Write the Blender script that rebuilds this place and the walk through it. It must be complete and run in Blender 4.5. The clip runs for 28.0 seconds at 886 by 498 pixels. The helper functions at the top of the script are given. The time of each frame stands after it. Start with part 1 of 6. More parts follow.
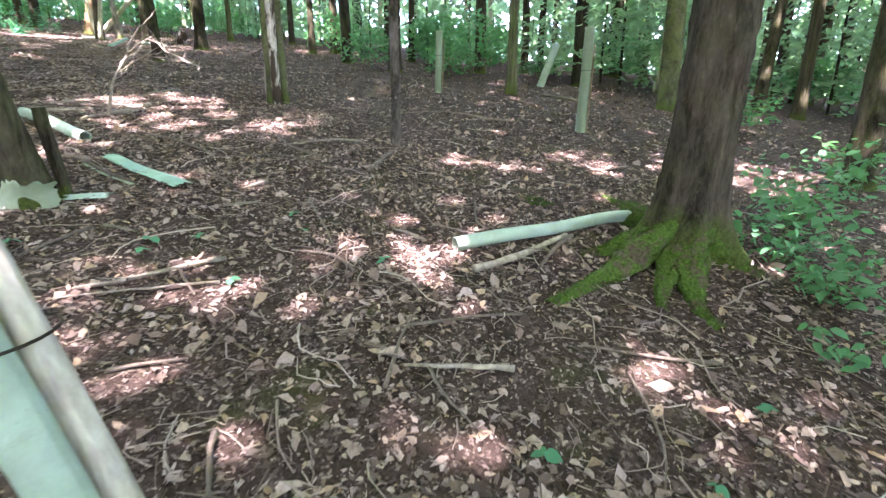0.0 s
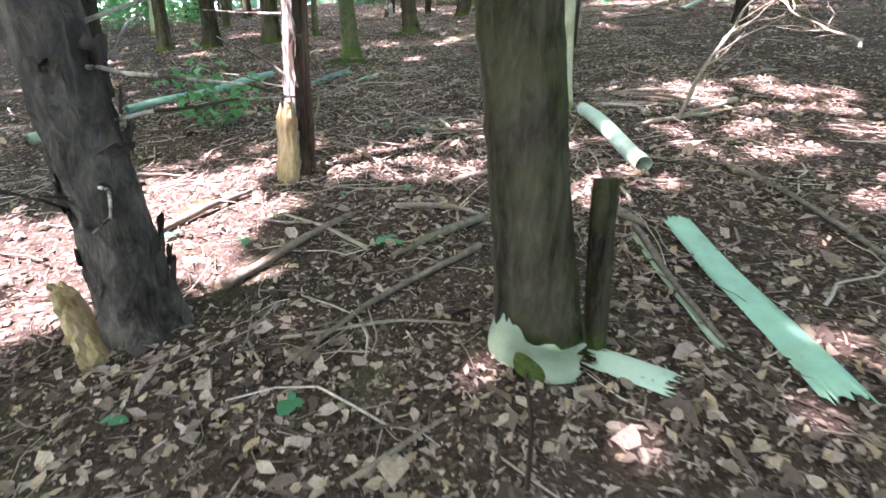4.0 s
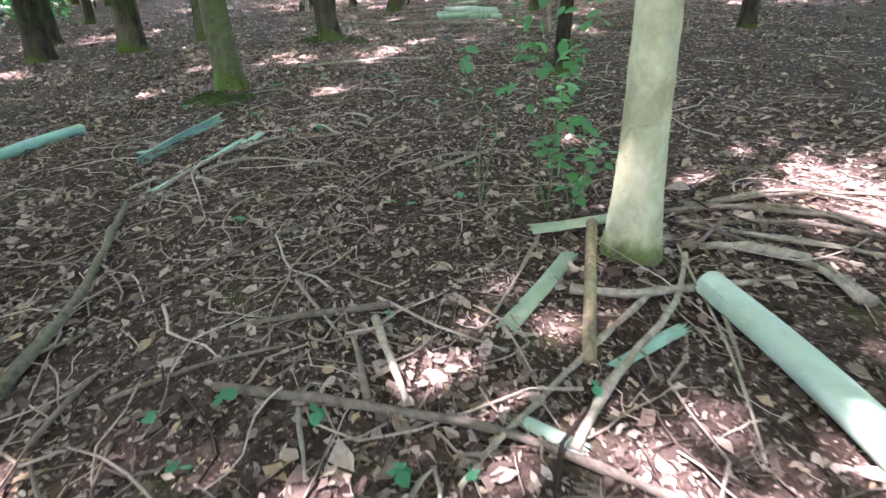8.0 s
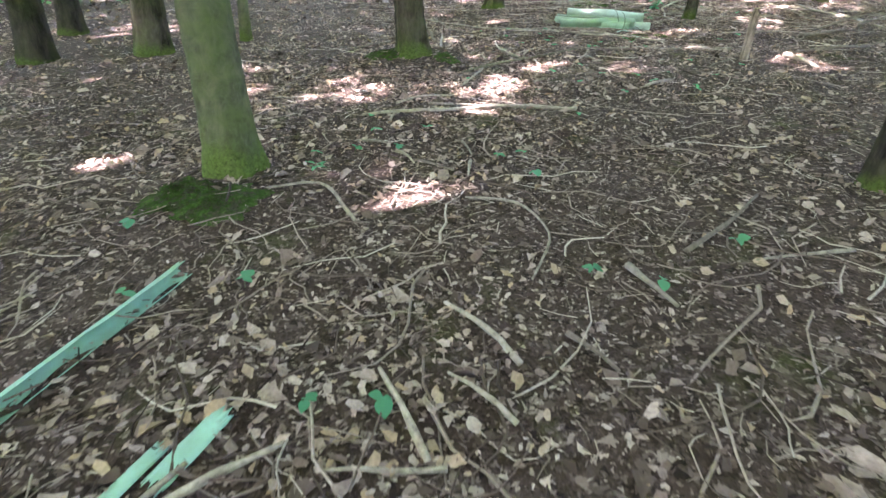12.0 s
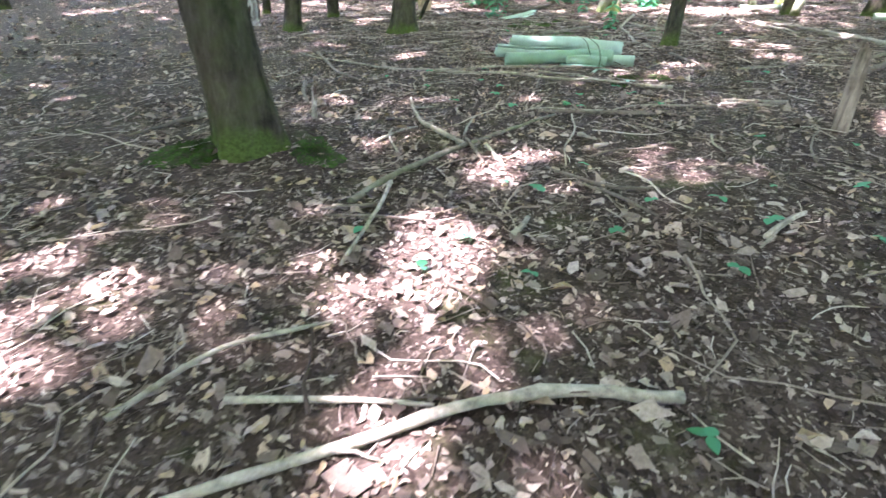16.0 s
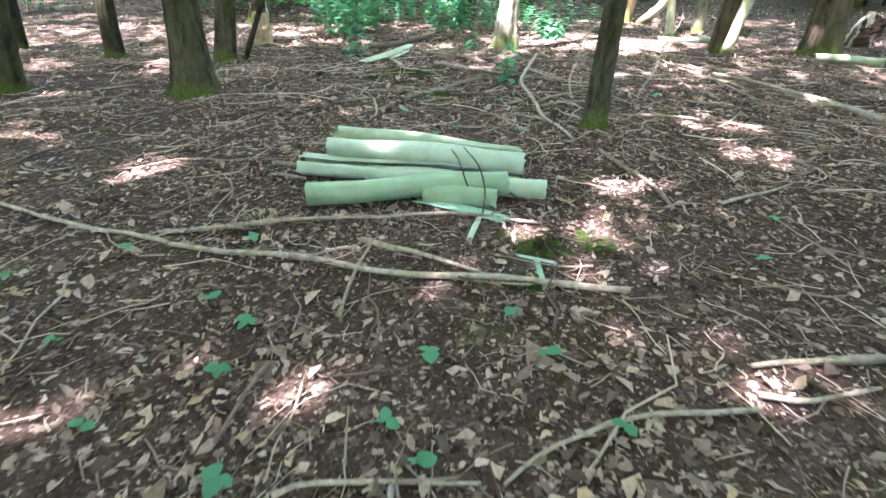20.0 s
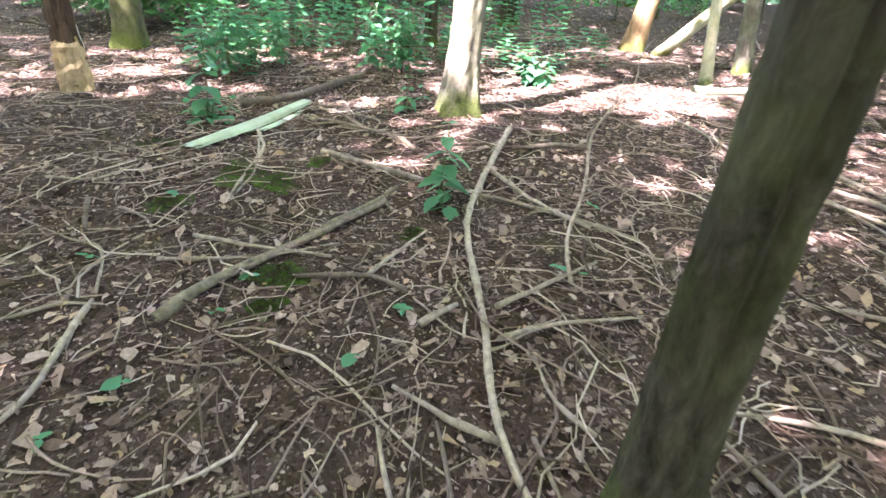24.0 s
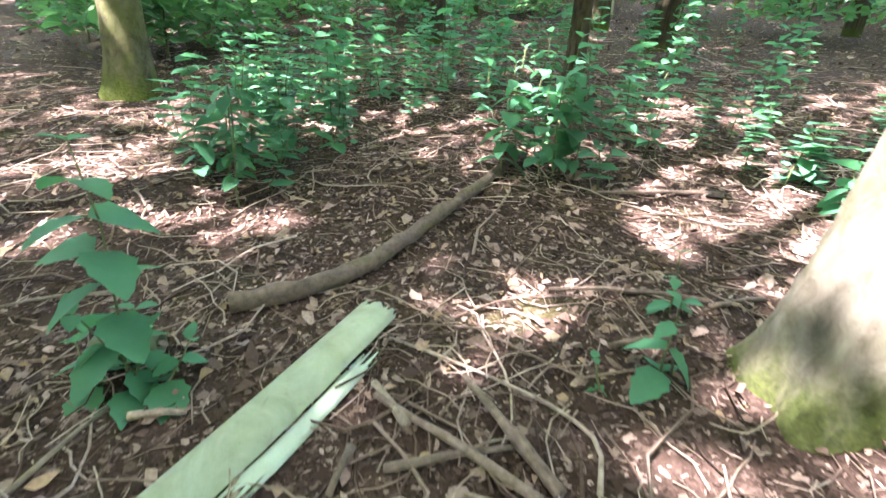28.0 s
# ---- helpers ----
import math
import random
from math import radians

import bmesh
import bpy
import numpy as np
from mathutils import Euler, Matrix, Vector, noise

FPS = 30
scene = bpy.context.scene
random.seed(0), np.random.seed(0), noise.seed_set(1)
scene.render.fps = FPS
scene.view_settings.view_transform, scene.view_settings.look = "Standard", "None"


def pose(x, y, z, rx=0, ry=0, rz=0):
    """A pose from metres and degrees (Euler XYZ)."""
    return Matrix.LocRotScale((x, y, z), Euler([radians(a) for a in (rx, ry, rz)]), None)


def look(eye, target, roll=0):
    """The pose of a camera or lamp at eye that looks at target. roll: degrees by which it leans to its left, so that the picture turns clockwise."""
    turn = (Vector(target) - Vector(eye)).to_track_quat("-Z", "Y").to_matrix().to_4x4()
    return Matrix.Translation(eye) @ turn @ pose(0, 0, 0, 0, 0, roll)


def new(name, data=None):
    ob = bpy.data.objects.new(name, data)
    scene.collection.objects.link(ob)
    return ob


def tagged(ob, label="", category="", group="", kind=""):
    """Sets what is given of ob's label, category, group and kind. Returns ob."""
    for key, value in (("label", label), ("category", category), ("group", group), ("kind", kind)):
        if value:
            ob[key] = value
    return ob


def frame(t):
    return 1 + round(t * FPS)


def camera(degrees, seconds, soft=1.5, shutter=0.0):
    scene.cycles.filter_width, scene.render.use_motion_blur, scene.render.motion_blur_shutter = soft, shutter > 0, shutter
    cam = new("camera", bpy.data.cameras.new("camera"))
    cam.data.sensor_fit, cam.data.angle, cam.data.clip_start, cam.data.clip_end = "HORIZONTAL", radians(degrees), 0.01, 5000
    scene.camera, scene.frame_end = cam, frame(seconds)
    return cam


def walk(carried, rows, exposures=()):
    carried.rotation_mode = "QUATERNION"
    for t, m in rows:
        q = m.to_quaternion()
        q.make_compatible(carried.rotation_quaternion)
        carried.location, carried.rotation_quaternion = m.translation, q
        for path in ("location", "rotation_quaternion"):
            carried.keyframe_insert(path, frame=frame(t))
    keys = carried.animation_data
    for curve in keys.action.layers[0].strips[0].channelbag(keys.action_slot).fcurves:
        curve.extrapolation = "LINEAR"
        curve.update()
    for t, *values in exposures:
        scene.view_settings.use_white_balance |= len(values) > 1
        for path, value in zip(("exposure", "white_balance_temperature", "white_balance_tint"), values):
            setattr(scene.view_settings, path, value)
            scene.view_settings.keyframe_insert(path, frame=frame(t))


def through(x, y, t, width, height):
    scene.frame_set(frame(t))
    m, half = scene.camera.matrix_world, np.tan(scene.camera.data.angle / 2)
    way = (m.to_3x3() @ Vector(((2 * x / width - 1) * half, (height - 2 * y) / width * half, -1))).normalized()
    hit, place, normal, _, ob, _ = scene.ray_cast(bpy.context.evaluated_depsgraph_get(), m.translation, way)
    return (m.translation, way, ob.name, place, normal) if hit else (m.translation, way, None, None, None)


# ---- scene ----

cam = camera(87.6, 28.0, soft=1.5, shutter=0.25)
PATH = [
    (0, (0.133, -0.254, 1.483), (0.077, 1.675, 0.959), 0.17),
    (0.5, (0.209, 0.208, 1.486), (0.166, 2.134, 0.945), 0.13),
    (1, (0.155, 0.698, 1.607), (-0.032, 2.607, 1.040), 0.23),
    (1.5, (0.106, 1.189, 1.686), (-0.303, 3.055, 1.095), 1.27),
    (2, (-0.155, 1.510, 1.705), (-0.925, 3.246, 1.079), 2.27),
    (2.5, (-0.613, 1.662, 1.829), (-1.775, 3.147, 1.163), 2.96),
    (3, (-1.060, 1.875, 1.902), (-2.535, 3.024, 1.191), 2.56),
    (3.5, (-1.561, 1.985, 1.900), (-3.126, 3.006, 1.187), 3.14),
    (5.5, (-3.393, 2.505, 2.247), (-4.970, 3.472, 1.486), 1.90),
    (6, (-3.789, 2.818, 2.347), (-5.284, 3.912, 1.593), 2.23),
    (6.5, (-4.106, 3.092, 2.389), (-5.520, 4.291, 1.640), 2.04),
    (7, (-4.328, 3.385, 2.377), (-5.730, 4.604, 1.638), 1.85),
    (7.5, (-4.535, 3.645, 2.529), (-5.939, 4.859, 1.782), 2.20),
    (8, (-4.987, 3.856, 2.523), (-6.410, 5.040, 1.766), 2.08),
    (8.5, (-5.382, 4.081, 2.515), (-6.831, 5.230, 1.754), 2.22),
    (9, (-5.731, 4.276, 2.641), (-7.238, 5.351, 1.882), 3.32),
    (9.5, (-6.229, 4.314, 2.665), (-7.827, 5.227, 1.882), 3.40),
    (10, (-6.584, 4.339, 2.659), (-8.227, 5.156, 1.865), 3.52),
    (10.5, (-6.963, 4.560, 2.799), (-8.591, 5.398, 1.995), 3.81),
    (11, (-7.382, 4.803, 2.794), (-8.975, 5.696, 1.979), 3.73),
    (11.5, (-7.762, 5.024, 2.834), (-9.324, 5.970, 2.017), 4.13),
    (12, (-8.152, 5.279, 3.035), (-9.685, 6.271, 2.218), 5.36),
    (12.5, (-8.630, 5.512, 3.061), (-10.167, 6.488, 2.234), 4.45),
    (14.5, (-10.130, 6.546, 3.224), (-11.690, 7.514, 2.430), 4.06),
    (15, (-10.416, 6.819, 3.403), (-11.924, 7.855, 2.594), 4.14),
    (15.5, (-10.867, 7.019, 3.475), (-12.324, 8.116, 2.655), 4.15),
    (16, (-11.097, 7.421, 3.498), (-12.473, 8.656, 2.735), 3.60),
    (16.5, (-11.202, 7.778, 3.707), (-12.449, 9.155, 2.967), 3.75),
    (17, (-11.510, 8.169, 3.759), (-12.657, 9.642, 3.041), 3.31),
    (17.5, (-11.639, 8.630, 3.841), (-12.760, 10.129, 3.136), 3.04),
    (18, (-11.792, 9.022, 3.970), (-12.924, 10.506, 3.251), 3.16),
    (18.5, (-12.152, 9.356, 4.068), (-13.314, 10.814, 3.343), 3.04),
    (19, (-12.345, 9.705, 4.151), (-13.528, 11.146, 3.426), 2.93),
    (19.5, (-12.512, 10.014, 4.275), (-13.676, 11.463, 3.538), 3.09),
    (20, (-12.871, 10.378, 4.353), (-14.021, 11.837, 3.613), 3.01),
    (20.5, (-13.084, 10.837, 4.441), (-14.216, 12.313, 3.707), 2.86),
    (21, (-13.304, 11.195, 4.549), (-14.405, 12.700, 3.825), 3.18),
    (21.5, (-13.616, 11.597, 4.649), (-14.675, 13.136, 3.934), 2.87),
    (23.5, (-14.388, 13.322, 4.885), (-15.460, 14.859, 4.187), 3.52),
    (24, (-14.559, 13.641, 5.080), (-15.678, 15.130, 4.351), 4.09),
    (24.5, (-14.941, 13.858, 5.012), (-16.151, 15.249, 4.237), 4.96),
    (25, (-15.388, 13.993, 5.148), (-16.673, 15.324, 4.390), 4.36),
    (25.5, (-15.767, 14.250, 5.230), (-17.066, 15.574, 4.483), 4.04),
    (26, (-16.068, 14.574, 5.310), (-17.373, 15.900, 4.576), 3.74),
    (26.5, (-16.425, 14.898, 5.376), (-17.740, 16.218, 4.648), 3.59),
    (27, (-16.688, 15.290, 5.486), (-18.007, 16.606, 4.760), 3.79),
    (27.5, (-17.086, 15.546, 5.485), (-18.415, 16.857, 4.767), 3.86),
    (28, (-17.541, 15.762, 5.658), (-18.850, 17.082, 4.919), 4.57),
]
walk(cam, [(t, look(eye, target, roll)) for t, eye, target, roll in PATH], exposures=[(0.0, 5.5, 6150.0, 32.0), (3.0, 5.45, 6150.0, 30.5), (7.0, 5.35, 5900.0, 32.5), (10.0, 5.75, 6150.0, 28.5), (12.0, 5.9, 6050.0, 27.5), (15.0, 5.95, 5700.0, 29.0), (17.0, 5.7, 5700.0, 23.0), (19.0, 5.75, 5800.0, 22.0), (21.0, 5.85, 6150.0, 27.5), (25.0, 5.92, 6350.0, 34.5), (27.0, 5.78, 6300.0, 32.0), (28.0, 5.65, 6500.0, 25.0)])

# ---- light ----
SUN_AZ, SUN_EL = radians(-97.0), radians(60.0)      # direction towards the sun, from +x, and its height
TO_SUN = Vector((math.cos(SUN_EL) * math.cos(SUN_AZ), math.cos(SUN_EL) * math.sin(SUN_AZ), math.sin(SUN_EL)))
world = bpy.data.worlds.new("sky")
scene.world = world
world.use_nodes = True
sky = world.node_tree.nodes.new("ShaderNodeTexSky")
sky.sky_type, sky.sun_disc, sky.sun_elevation = "NISHITA", False, SUN_EL
sky.sun_rotation = math.pi / 2 - SUN_AZ
world.node_tree.links.new(sky.outputs[0], world.node_tree.nodes["Background"].inputs[0])
world.node_tree.nodes["Background"].inputs[1].default_value = 0.15
sun_data = bpy.data.lights.new("sun", "SUN")
sun_data.energy, sun_data.angle, sun_data.color = 2.05, radians(0.53), (1.0, 0.95, 0.9)
sun = new("sun", sun_data)
sun.matrix_world = look(TO_SUN * 50, (0, 0, 0))

# ---- the lie of the land: plan coordinates on a slope that rises ahead ----
UP_IN_PLAN = Vector((-0.09, 0.17, 1.0)).normalized()
TILT = UP_IN_PLAN.rotation_difference(Vector((0, 0, 1))).to_matrix()
TILT_NP = np.array(TILT)
RNG = np.random.default_rng(7)


def hill(x, y):
    """Relief above the slope, in plan coordinates; works on numbers and arrays."""
    z = 0.022 * np.sin(1.3 * x + 0.7 * y) * np.cos(0.9 * y - 0.5 * x) + 0.012 * np.sin(3.1 * x - 2.3 * y) + 0.008 * np.sin(5.3 * y + 4.1 * x)
    for cx, cy, r, h in ((-17.6, 17.95, 0.6, 0.08), (-14.7, 8.75, 0.7, 0.09), (1.95, 3.5, 0.8, 0.08), (-11.7, 5.8, 0.6, 0.05)):
        z = z + h * np.exp(-((x - cx) ** 2 + (y - cy) ** 2) / r ** 2)
    d = np.hypot(x + 8, y - 9)
    far = np.clip(d - 40, 0, None)
    # beyond the wood the slope eases off on the uphill side and below
    along = (-0.09 * (x + 8) + 0.17 * (y - 9)) / 0.1924
    return z - np.where(far > 0, 0.1924 * np.sign(along) * np.minimum(far, np.abs(along)) * 0.9, 0)


def plan(x, y, h=0.0):
    """World point over the plan point x, y, h metres straight up from the ground."""
    p = TILT @ Vector((x, y, float(hill(np.float64(x), np.float64(y)))))
    return Vector((p.x, p.y, p.z + h))


def to_world(v):
    """Plan points (n, 3), their z measured from the slope, to the world."""
    return np.asarray(v) @ TILT_NP.T


# ---- materials ----
class Mat:
    """A small node graph builder."""

    def __init__(self, name):
        self.m = bpy.data.materials.new(name)
        self.m.use_nodes = True
        self.t = self.m.node_tree
        self.n = self.t.nodes
        self.b = self.n["Principled BSDF"]
        self.out = self.n["Material Output"]

    def link(self, a, b):
        self.t.links.new(a, b)

    def node(self, kind, **inputs):
        node = self.n.new(kind)
        for key, value in inputs.items():
            node.inputs[key.replace("_", " ")].default_value = value
        return node

    def coords(self, scale=(1, 1, 1), kind="Object"):
        tc, mp = self.n.new("ShaderNodeTexCoord"), self.n.new("ShaderNodeMapping")
        mp.inputs["Scale"].default_value = scale
        self.link(tc.outputs[kind], mp.inputs["Vector"])
        return mp.outputs["Vector"]

    def noise(self, vec, scale, detail=4.0, rough=0.6, distort=0.0):
        node = self.node("ShaderNodeTexNoise", Scale=scale, Detail=detail, Roughness=rough, Distortion=distort)
        if vec is not None:
            self.link(vec, node.inputs["Vector"])
        return node.outputs["Fac"]

    def ramp(self, fac, *stops):
        node = self.n.new("ShaderNodeValToRGB")
        el = node.color_ramp.elements
        while len(el) < len(stops):
            el.new(0.5)
        for e, (pos, col) in zip(el, stops):
            e.position, e.color = pos, (*col, 1.0) if len(col) == 3 else col
        self.link(fac, node.inputs["Fac"])
        return node.outputs["Color"]

    def mix(self, fac, a, b, mode="MIX"):
        node = self.n.new("ShaderNodeMix")
        node.data_type, node.blend_type = "RGBA", mode
        for slot, value in ((0, fac), (6, a), (7, b)):
            if hasattr(value, "is_linked"):
                self.link(value, node.inputs[slot])
            elif slot == 0:
                node.inputs[0].default_value = value
            else:
                node.inputs[slot].default_value = (*value, 1.0)
        return node.outputs[2]

    def bump(self, height, strength=0.5, distance=0.01):
        node = self.node("ShaderNodeBump", Strength=strength, Distance=distance)
        self.link(height, node.inputs["Height"])
        self.link(node.outputs["Normal"], self.b.inputs["Normal"])
        return self

    def color(self, c):
        if hasattr(c, "is_linked"):
            self.link(c, self.b.inputs["Base Color"])
        else:
            self.b.inputs["Base Color"].default_value = (*c, 1.0)
        return self

    def rough(self, v, spec=0.3):
        if hasattr(v, "is_linked"):
            self.link(v, self.b.inputs["Roughness"])
        else:
            self.b.inputs["Roughness"].default_value = v
        self.b.inputs["Specular IOR Level"].default_value = spec
        return self

    def through_light(self, c, fac):
        """Lets light through thin things such as leaves."""
        tr, mx = self.n.new("ShaderNodeBsdfTranslucent"), self.n.new("ShaderNodeMixShader")
        if hasattr(c, "is_linked"):
            self.link(c, tr.inputs["Color"])
        else:
            tr.inputs["Color"].default_value = (*c, 1.0)
        mx.inputs[0].default_value = fac
        self.link(self.b.outputs[0], mx.inputs[1])
        self.link(tr.outputs[0], mx.inputs[2])
        self.link(mx.outputs[0], self.out.inputs["Surface"])
        return self


def mat_ground():
    a = Mat("forest_soil")
    v = a.coords()
    big, mid, fine = a.noise(v, 0.9, 5), a.noise(v, 9, 6, 0.7), a.noise(v, 70, 5, 0.75)
    soil = a.ramp(fine, (0.3, (0.007, 0.0044, 0.0036)), (0.5, (0.036, 0.0235, 0.0192)), (0.72, (0.13, 0.09, 0.075)))
    pale = a.ramp(mid, (0.38, (0.012, 0.0077, 0.0063)), (0.7, (0.088, 0.06, 0.05)))
    c = a.mix(0.45, soil, pale)
    # crumbs of rotted leaf: angular flecks of two sizes, from nearly black to tan
    warp = a.n.new("ShaderNodeVectorMath")
    warp.operation = "ADD"
    jig = a.node("ShaderNodeTexNoise", Scale=25.0, Detail=3.0)
    a.link(v, jig.inputs["Vector"])
    scaled = a.n.new("ShaderNodeVectorMath")
    scaled.operation = "SCALE"
    scaled.inputs["Scale"].default_value = 0.05
    a.link(jig.outputs["Color"], scaled.inputs[0])
    a.link(v, warp.inputs[0])
    a.link(scaled.outputs[0], warp.inputs[1])
    heights = []
    for scale, share in ((30.0, 0.34), (75.0, 0.3)):
        cell = a.node("ShaderNodeTexVoronoi", Scale=scale, Randomness=1.0)
        a.link(warp.outputs[0], cell.inputs["Vector"])
        sep = a.n.new("ShaderNodeSeparateColor")
        a.link(cell.outputs["Color"], sep.inputs[0])
        fleck = a.ramp(sep.outputs["Red"], (0.0, (0.007, 0.0044, 0.0036)), (0.5, (0.045, 0.03, 0.0245)), (0.85, (0.145, 0.104, 0.088)), (1.0, (0.32, 0.25, 0.215)))
        mask = a.ramp(sep.outputs["Green"], (1 - share, (0, 0, 0)), (1 - share + 0.1, (0.85, 0.85, 0.85)))
        c = a.mix(mask, c, fleck)
        heights.append(sep.outputs["Red"])
    moss = a.ramp(a.noise(v, 1.7, 6, 0.65), (0.58, (0, 0, 0)), (0.7, (0.5, 0.5, 0.5)))
    c = a.mix(moss, c, a.ramp(fine, (0.3, (0.018, 0.022, 0.006)), (0.7, (0.07, 0.085, 0.022))))
    # moss film where the soil lies bare
    film, less = a.n.new("ShaderNodeAttribute"), a.n.new("ShaderNodeMath")
    film.attribute_name, less.operation = "moss_film", "MULTIPLY_ADD"
    less.inputs[1].default_value = 1.1
    a.link(film.outputs["Fac"], less.inputs[0])
    a.link(a.noise(v, 11, 7, 0.75), less.inputs[2])
    thick = a.ramp(less.outputs[0], (1.01, (0, 0, 0)), (1.42, (0.75, 0.75, 0.75)))
    c = a.mix(thick, c, a.ramp(fine, (0.3, (0.009, 0.016, 0.004)), (0.5, (0.024, 0.043, 0.011)), (0.72, (0.062, 0.1, 0.027))))
    a.color(a.mix(a.ramp(big, (0.35, (0, 0, 0)), (0.7, (0.3, 0.3, 0.3))), c, (0.035, 0.024, 0.019))).rough(0.95, 0.05)
    return a.bump(a.mix(0.45, a.mix(0.5, heights[0], heights[1]), a.mix(0.5, fine, mid)), 1.0, 0.02).m


def mat_litter(name, dark, mid, light, accent, through=0.15):
    a = Mat(name)
    geo = a.n.new("ShaderNodeNewGeometry")
    v = a.coords()
    c = a.ramp(geo.outputs["Random Per Island"], (0.0, dark), (0.35, mid), (0.8, light), (0.97, accent))
    c = a.mix(a.ramp(a.noise(v, 60, 4), (0.35, (0, 0, 0)), (0.75, (0.5, 0.5, 0.5))), c, dark)
    a.color(c).rough(0.85, 0.1).bump(a.noise(v, 160, 3), 0.3, 0.003)
    return a.through_light(c, through).m


def mat_bark(name, dark, mid, light, green=0.0, stretch=0.25, scale=26, depth=0.02, patch=None, patch_at=0.6, foot=0.0):
    a = Mat(name)
    v = a.coords((1, 1, stretch))
    rough_n, plate = a.noise(v, scale, 8, 0.75, 0.8), a.noise(v, scale * 0.22, 5, 0.65, 0.5)
    c = a.mix(0.5, a.ramp(rough_n, (0.36, dark), (0.5, mid), (0.68, light)), a.ramp(plate, (0.4, dark), (0.63, light)))
    w = a.coords()
    if green:
        g = a.ramp(a.noise(w, 3.1, 6, 0.65), (0.42, (0, 0, 0)), (0.62, (green, green, green)))
        c = a.mix(g, c, (0.085, 0.105, 0.03))
    if patch:
        c = a.mix(a.ramp(a.noise(a.coords((1, 1, 0.3)), 4.3, 5, 0.6, 0.5), (patch_at, (0, 0, 0)), (patch_at + 0.05, (1, 1, 1))), c, patch)
    if foot:
        # moss that climbs the foot of the trunk in uneven tongues
        tc, sep = a.n.new("ShaderNodeTexCoord"), a.n.new("ShaderNodeSeparateXYZ")
        a.link(tc.outputs["Object"], sep.inputs[0])
        up = a.n.new("ShaderNodeMath")
        up.operation, up.inputs[1].default_value = "DIVIDE", foot * 2.2
        a.link(sep.outputs["Z"], up.inputs[0])
        less = a.n.new("ShaderNodeMath")
        less.operation = "SUBTRACT"
        a.link(a.noise(a.coords((1, 1, 0.45)), 7.0, 6, 0.7), less.inputs[0])
        a.link(up.outputs[0], less.inputs[1])
        tongue = a.ramp(less.outputs[0], (0.12, (0, 0, 0)), (0.42, (0.85, 0.85, 0.85)))
        c = a.mix(tongue, c, a.ramp(a.noise(w, 38, 6, 0.75), (0.3, (0.016, 0.024, 0.005)), (0.7, (0.1, 0.13, 0.03))))
    a.color(c).rough(0.95, 0.06)
    return a.bump(a.mix(0.35, rough_n, plate), 0.9, depth).m


def mat_moss():
    a = Mat("moss")
    v = a.coords()
    f = a.noise(v, 60, 7, 0.8)
    c = a.ramp(a.mix(0.5, f, a.noise(v, 14, 4)), (0.3, (0.012, 0.024, 0.005)), (0.5, (0.036, 0.068, 0.014)), (0.72, (0.1, 0.155, 0.037)))
    c = a.mix(a.ramp(a.noise(v, 16, 7, 0.75), (0.41, (0.75, 0.75, 0.75)), (0.55, (0, 0, 0))), c, a.ramp(f, (0.3, (0.015, 0.01, 0.008)), (0.7, (0.1, 0.072, 0.06))))
    return a.color(c).rough(1.0, 0.05).bump(f, 1.0, 0.03).m


def mat_root():
    """Root flare: bark below a broken coat of moss."""
    a = Mat("mossy_root")
    v = a.coords()
    f, m = a.noise(v, 45, 7, 0.8), a.noise(v, 7, 5, 0.7)
    moss = a.ramp(f, (0.3, (0.014, 0.024, 0.004)), (0.5, (0.045, 0.078, 0.014)), (0.72, (0.12, 0.175, 0.036)))
    bark = a.ramp(f, (0.3, (0.025, 0.018, 0.012)), (0.7, (0.12, 0.088, 0.062)))
    c = a.mix(a.ramp(m, (0.4, (0, 0, 0)), (0.5, (1, 1, 1))), bark, moss)
    return a.color(c).rough(1.0, 0.1).bump(a.mix(0.5, f, m), 1.0, 0.025).m


def mat_tube(name, base, dirt=0.5):
    """Aged translucent plastic: algae in long stains, soil splashes, scuffs."""
    a = Mat(name)
    v = a.coords()
    c = a.mix(a.ramp(a.noise(v, 4, 7, 0.75, 0.6), (0.4, (0, 0, 0)), (0.72, (dirt, dirt, dirt))), base, (0.115, 0.145, 0.075))
    c = a.mix(a.ramp(a.noise(v, 9, 8, 0.8, 0.4), (0.55, (0, 0, 0)), (0.7, (0.75 * dirt, 0.75 * dirt, 0.75 * dirt))), c, (0.13, 0.1, 0.066))
    c = a.mix(a.ramp(a.noise(v, 60, 6, 0.8), (0.62, (0, 0, 0)), (0.7, (0.5, 0.5, 0.5))), c, (0.06, 0.05, 0.035))
    c = a.mix(a.ramp(a.noise(v, 2.2, 4, 0.6), (0.5, (0, 0, 0)), (0.68, (0.35, 0.35, 0.35))), c, tuple(min(0.6, 1.35 * k) for k in base))
    a.color(c).rough(a.ramp(a.noise(v, 12, 5), (0.35, (0.38, 0.38, 0.38)), (0.7, (0.75, 0.75, 0.75))), 0.4).bump(a.mix(0.5, a.noise(v, 14, 4), a.noise(v, 70, 4)), 0.35, 0.008)
    return a.through_light(c, 0.2).m


def mat_wood(name, dark, light, scale=30):
    a = Mat(name)
    v = a.coords((1, 1, 0.12))
    f = a.noise(v, scale, 6, 0.65, 0.3)
    stain = a.ramp(a.noise(a.coords(), 6, 5, 0.6), (0.45, (0, 0, 0)), (0.7, (0.6, 0.6, 0.6)))
    c = a.mix(stain, a.ramp(f, (0.3, dark), (0.7, light)), tuple(0.5 * k for k in dark))
    return a.color(c).rough(0.85, 0.2).bump(f, 0.8, 0.012).m


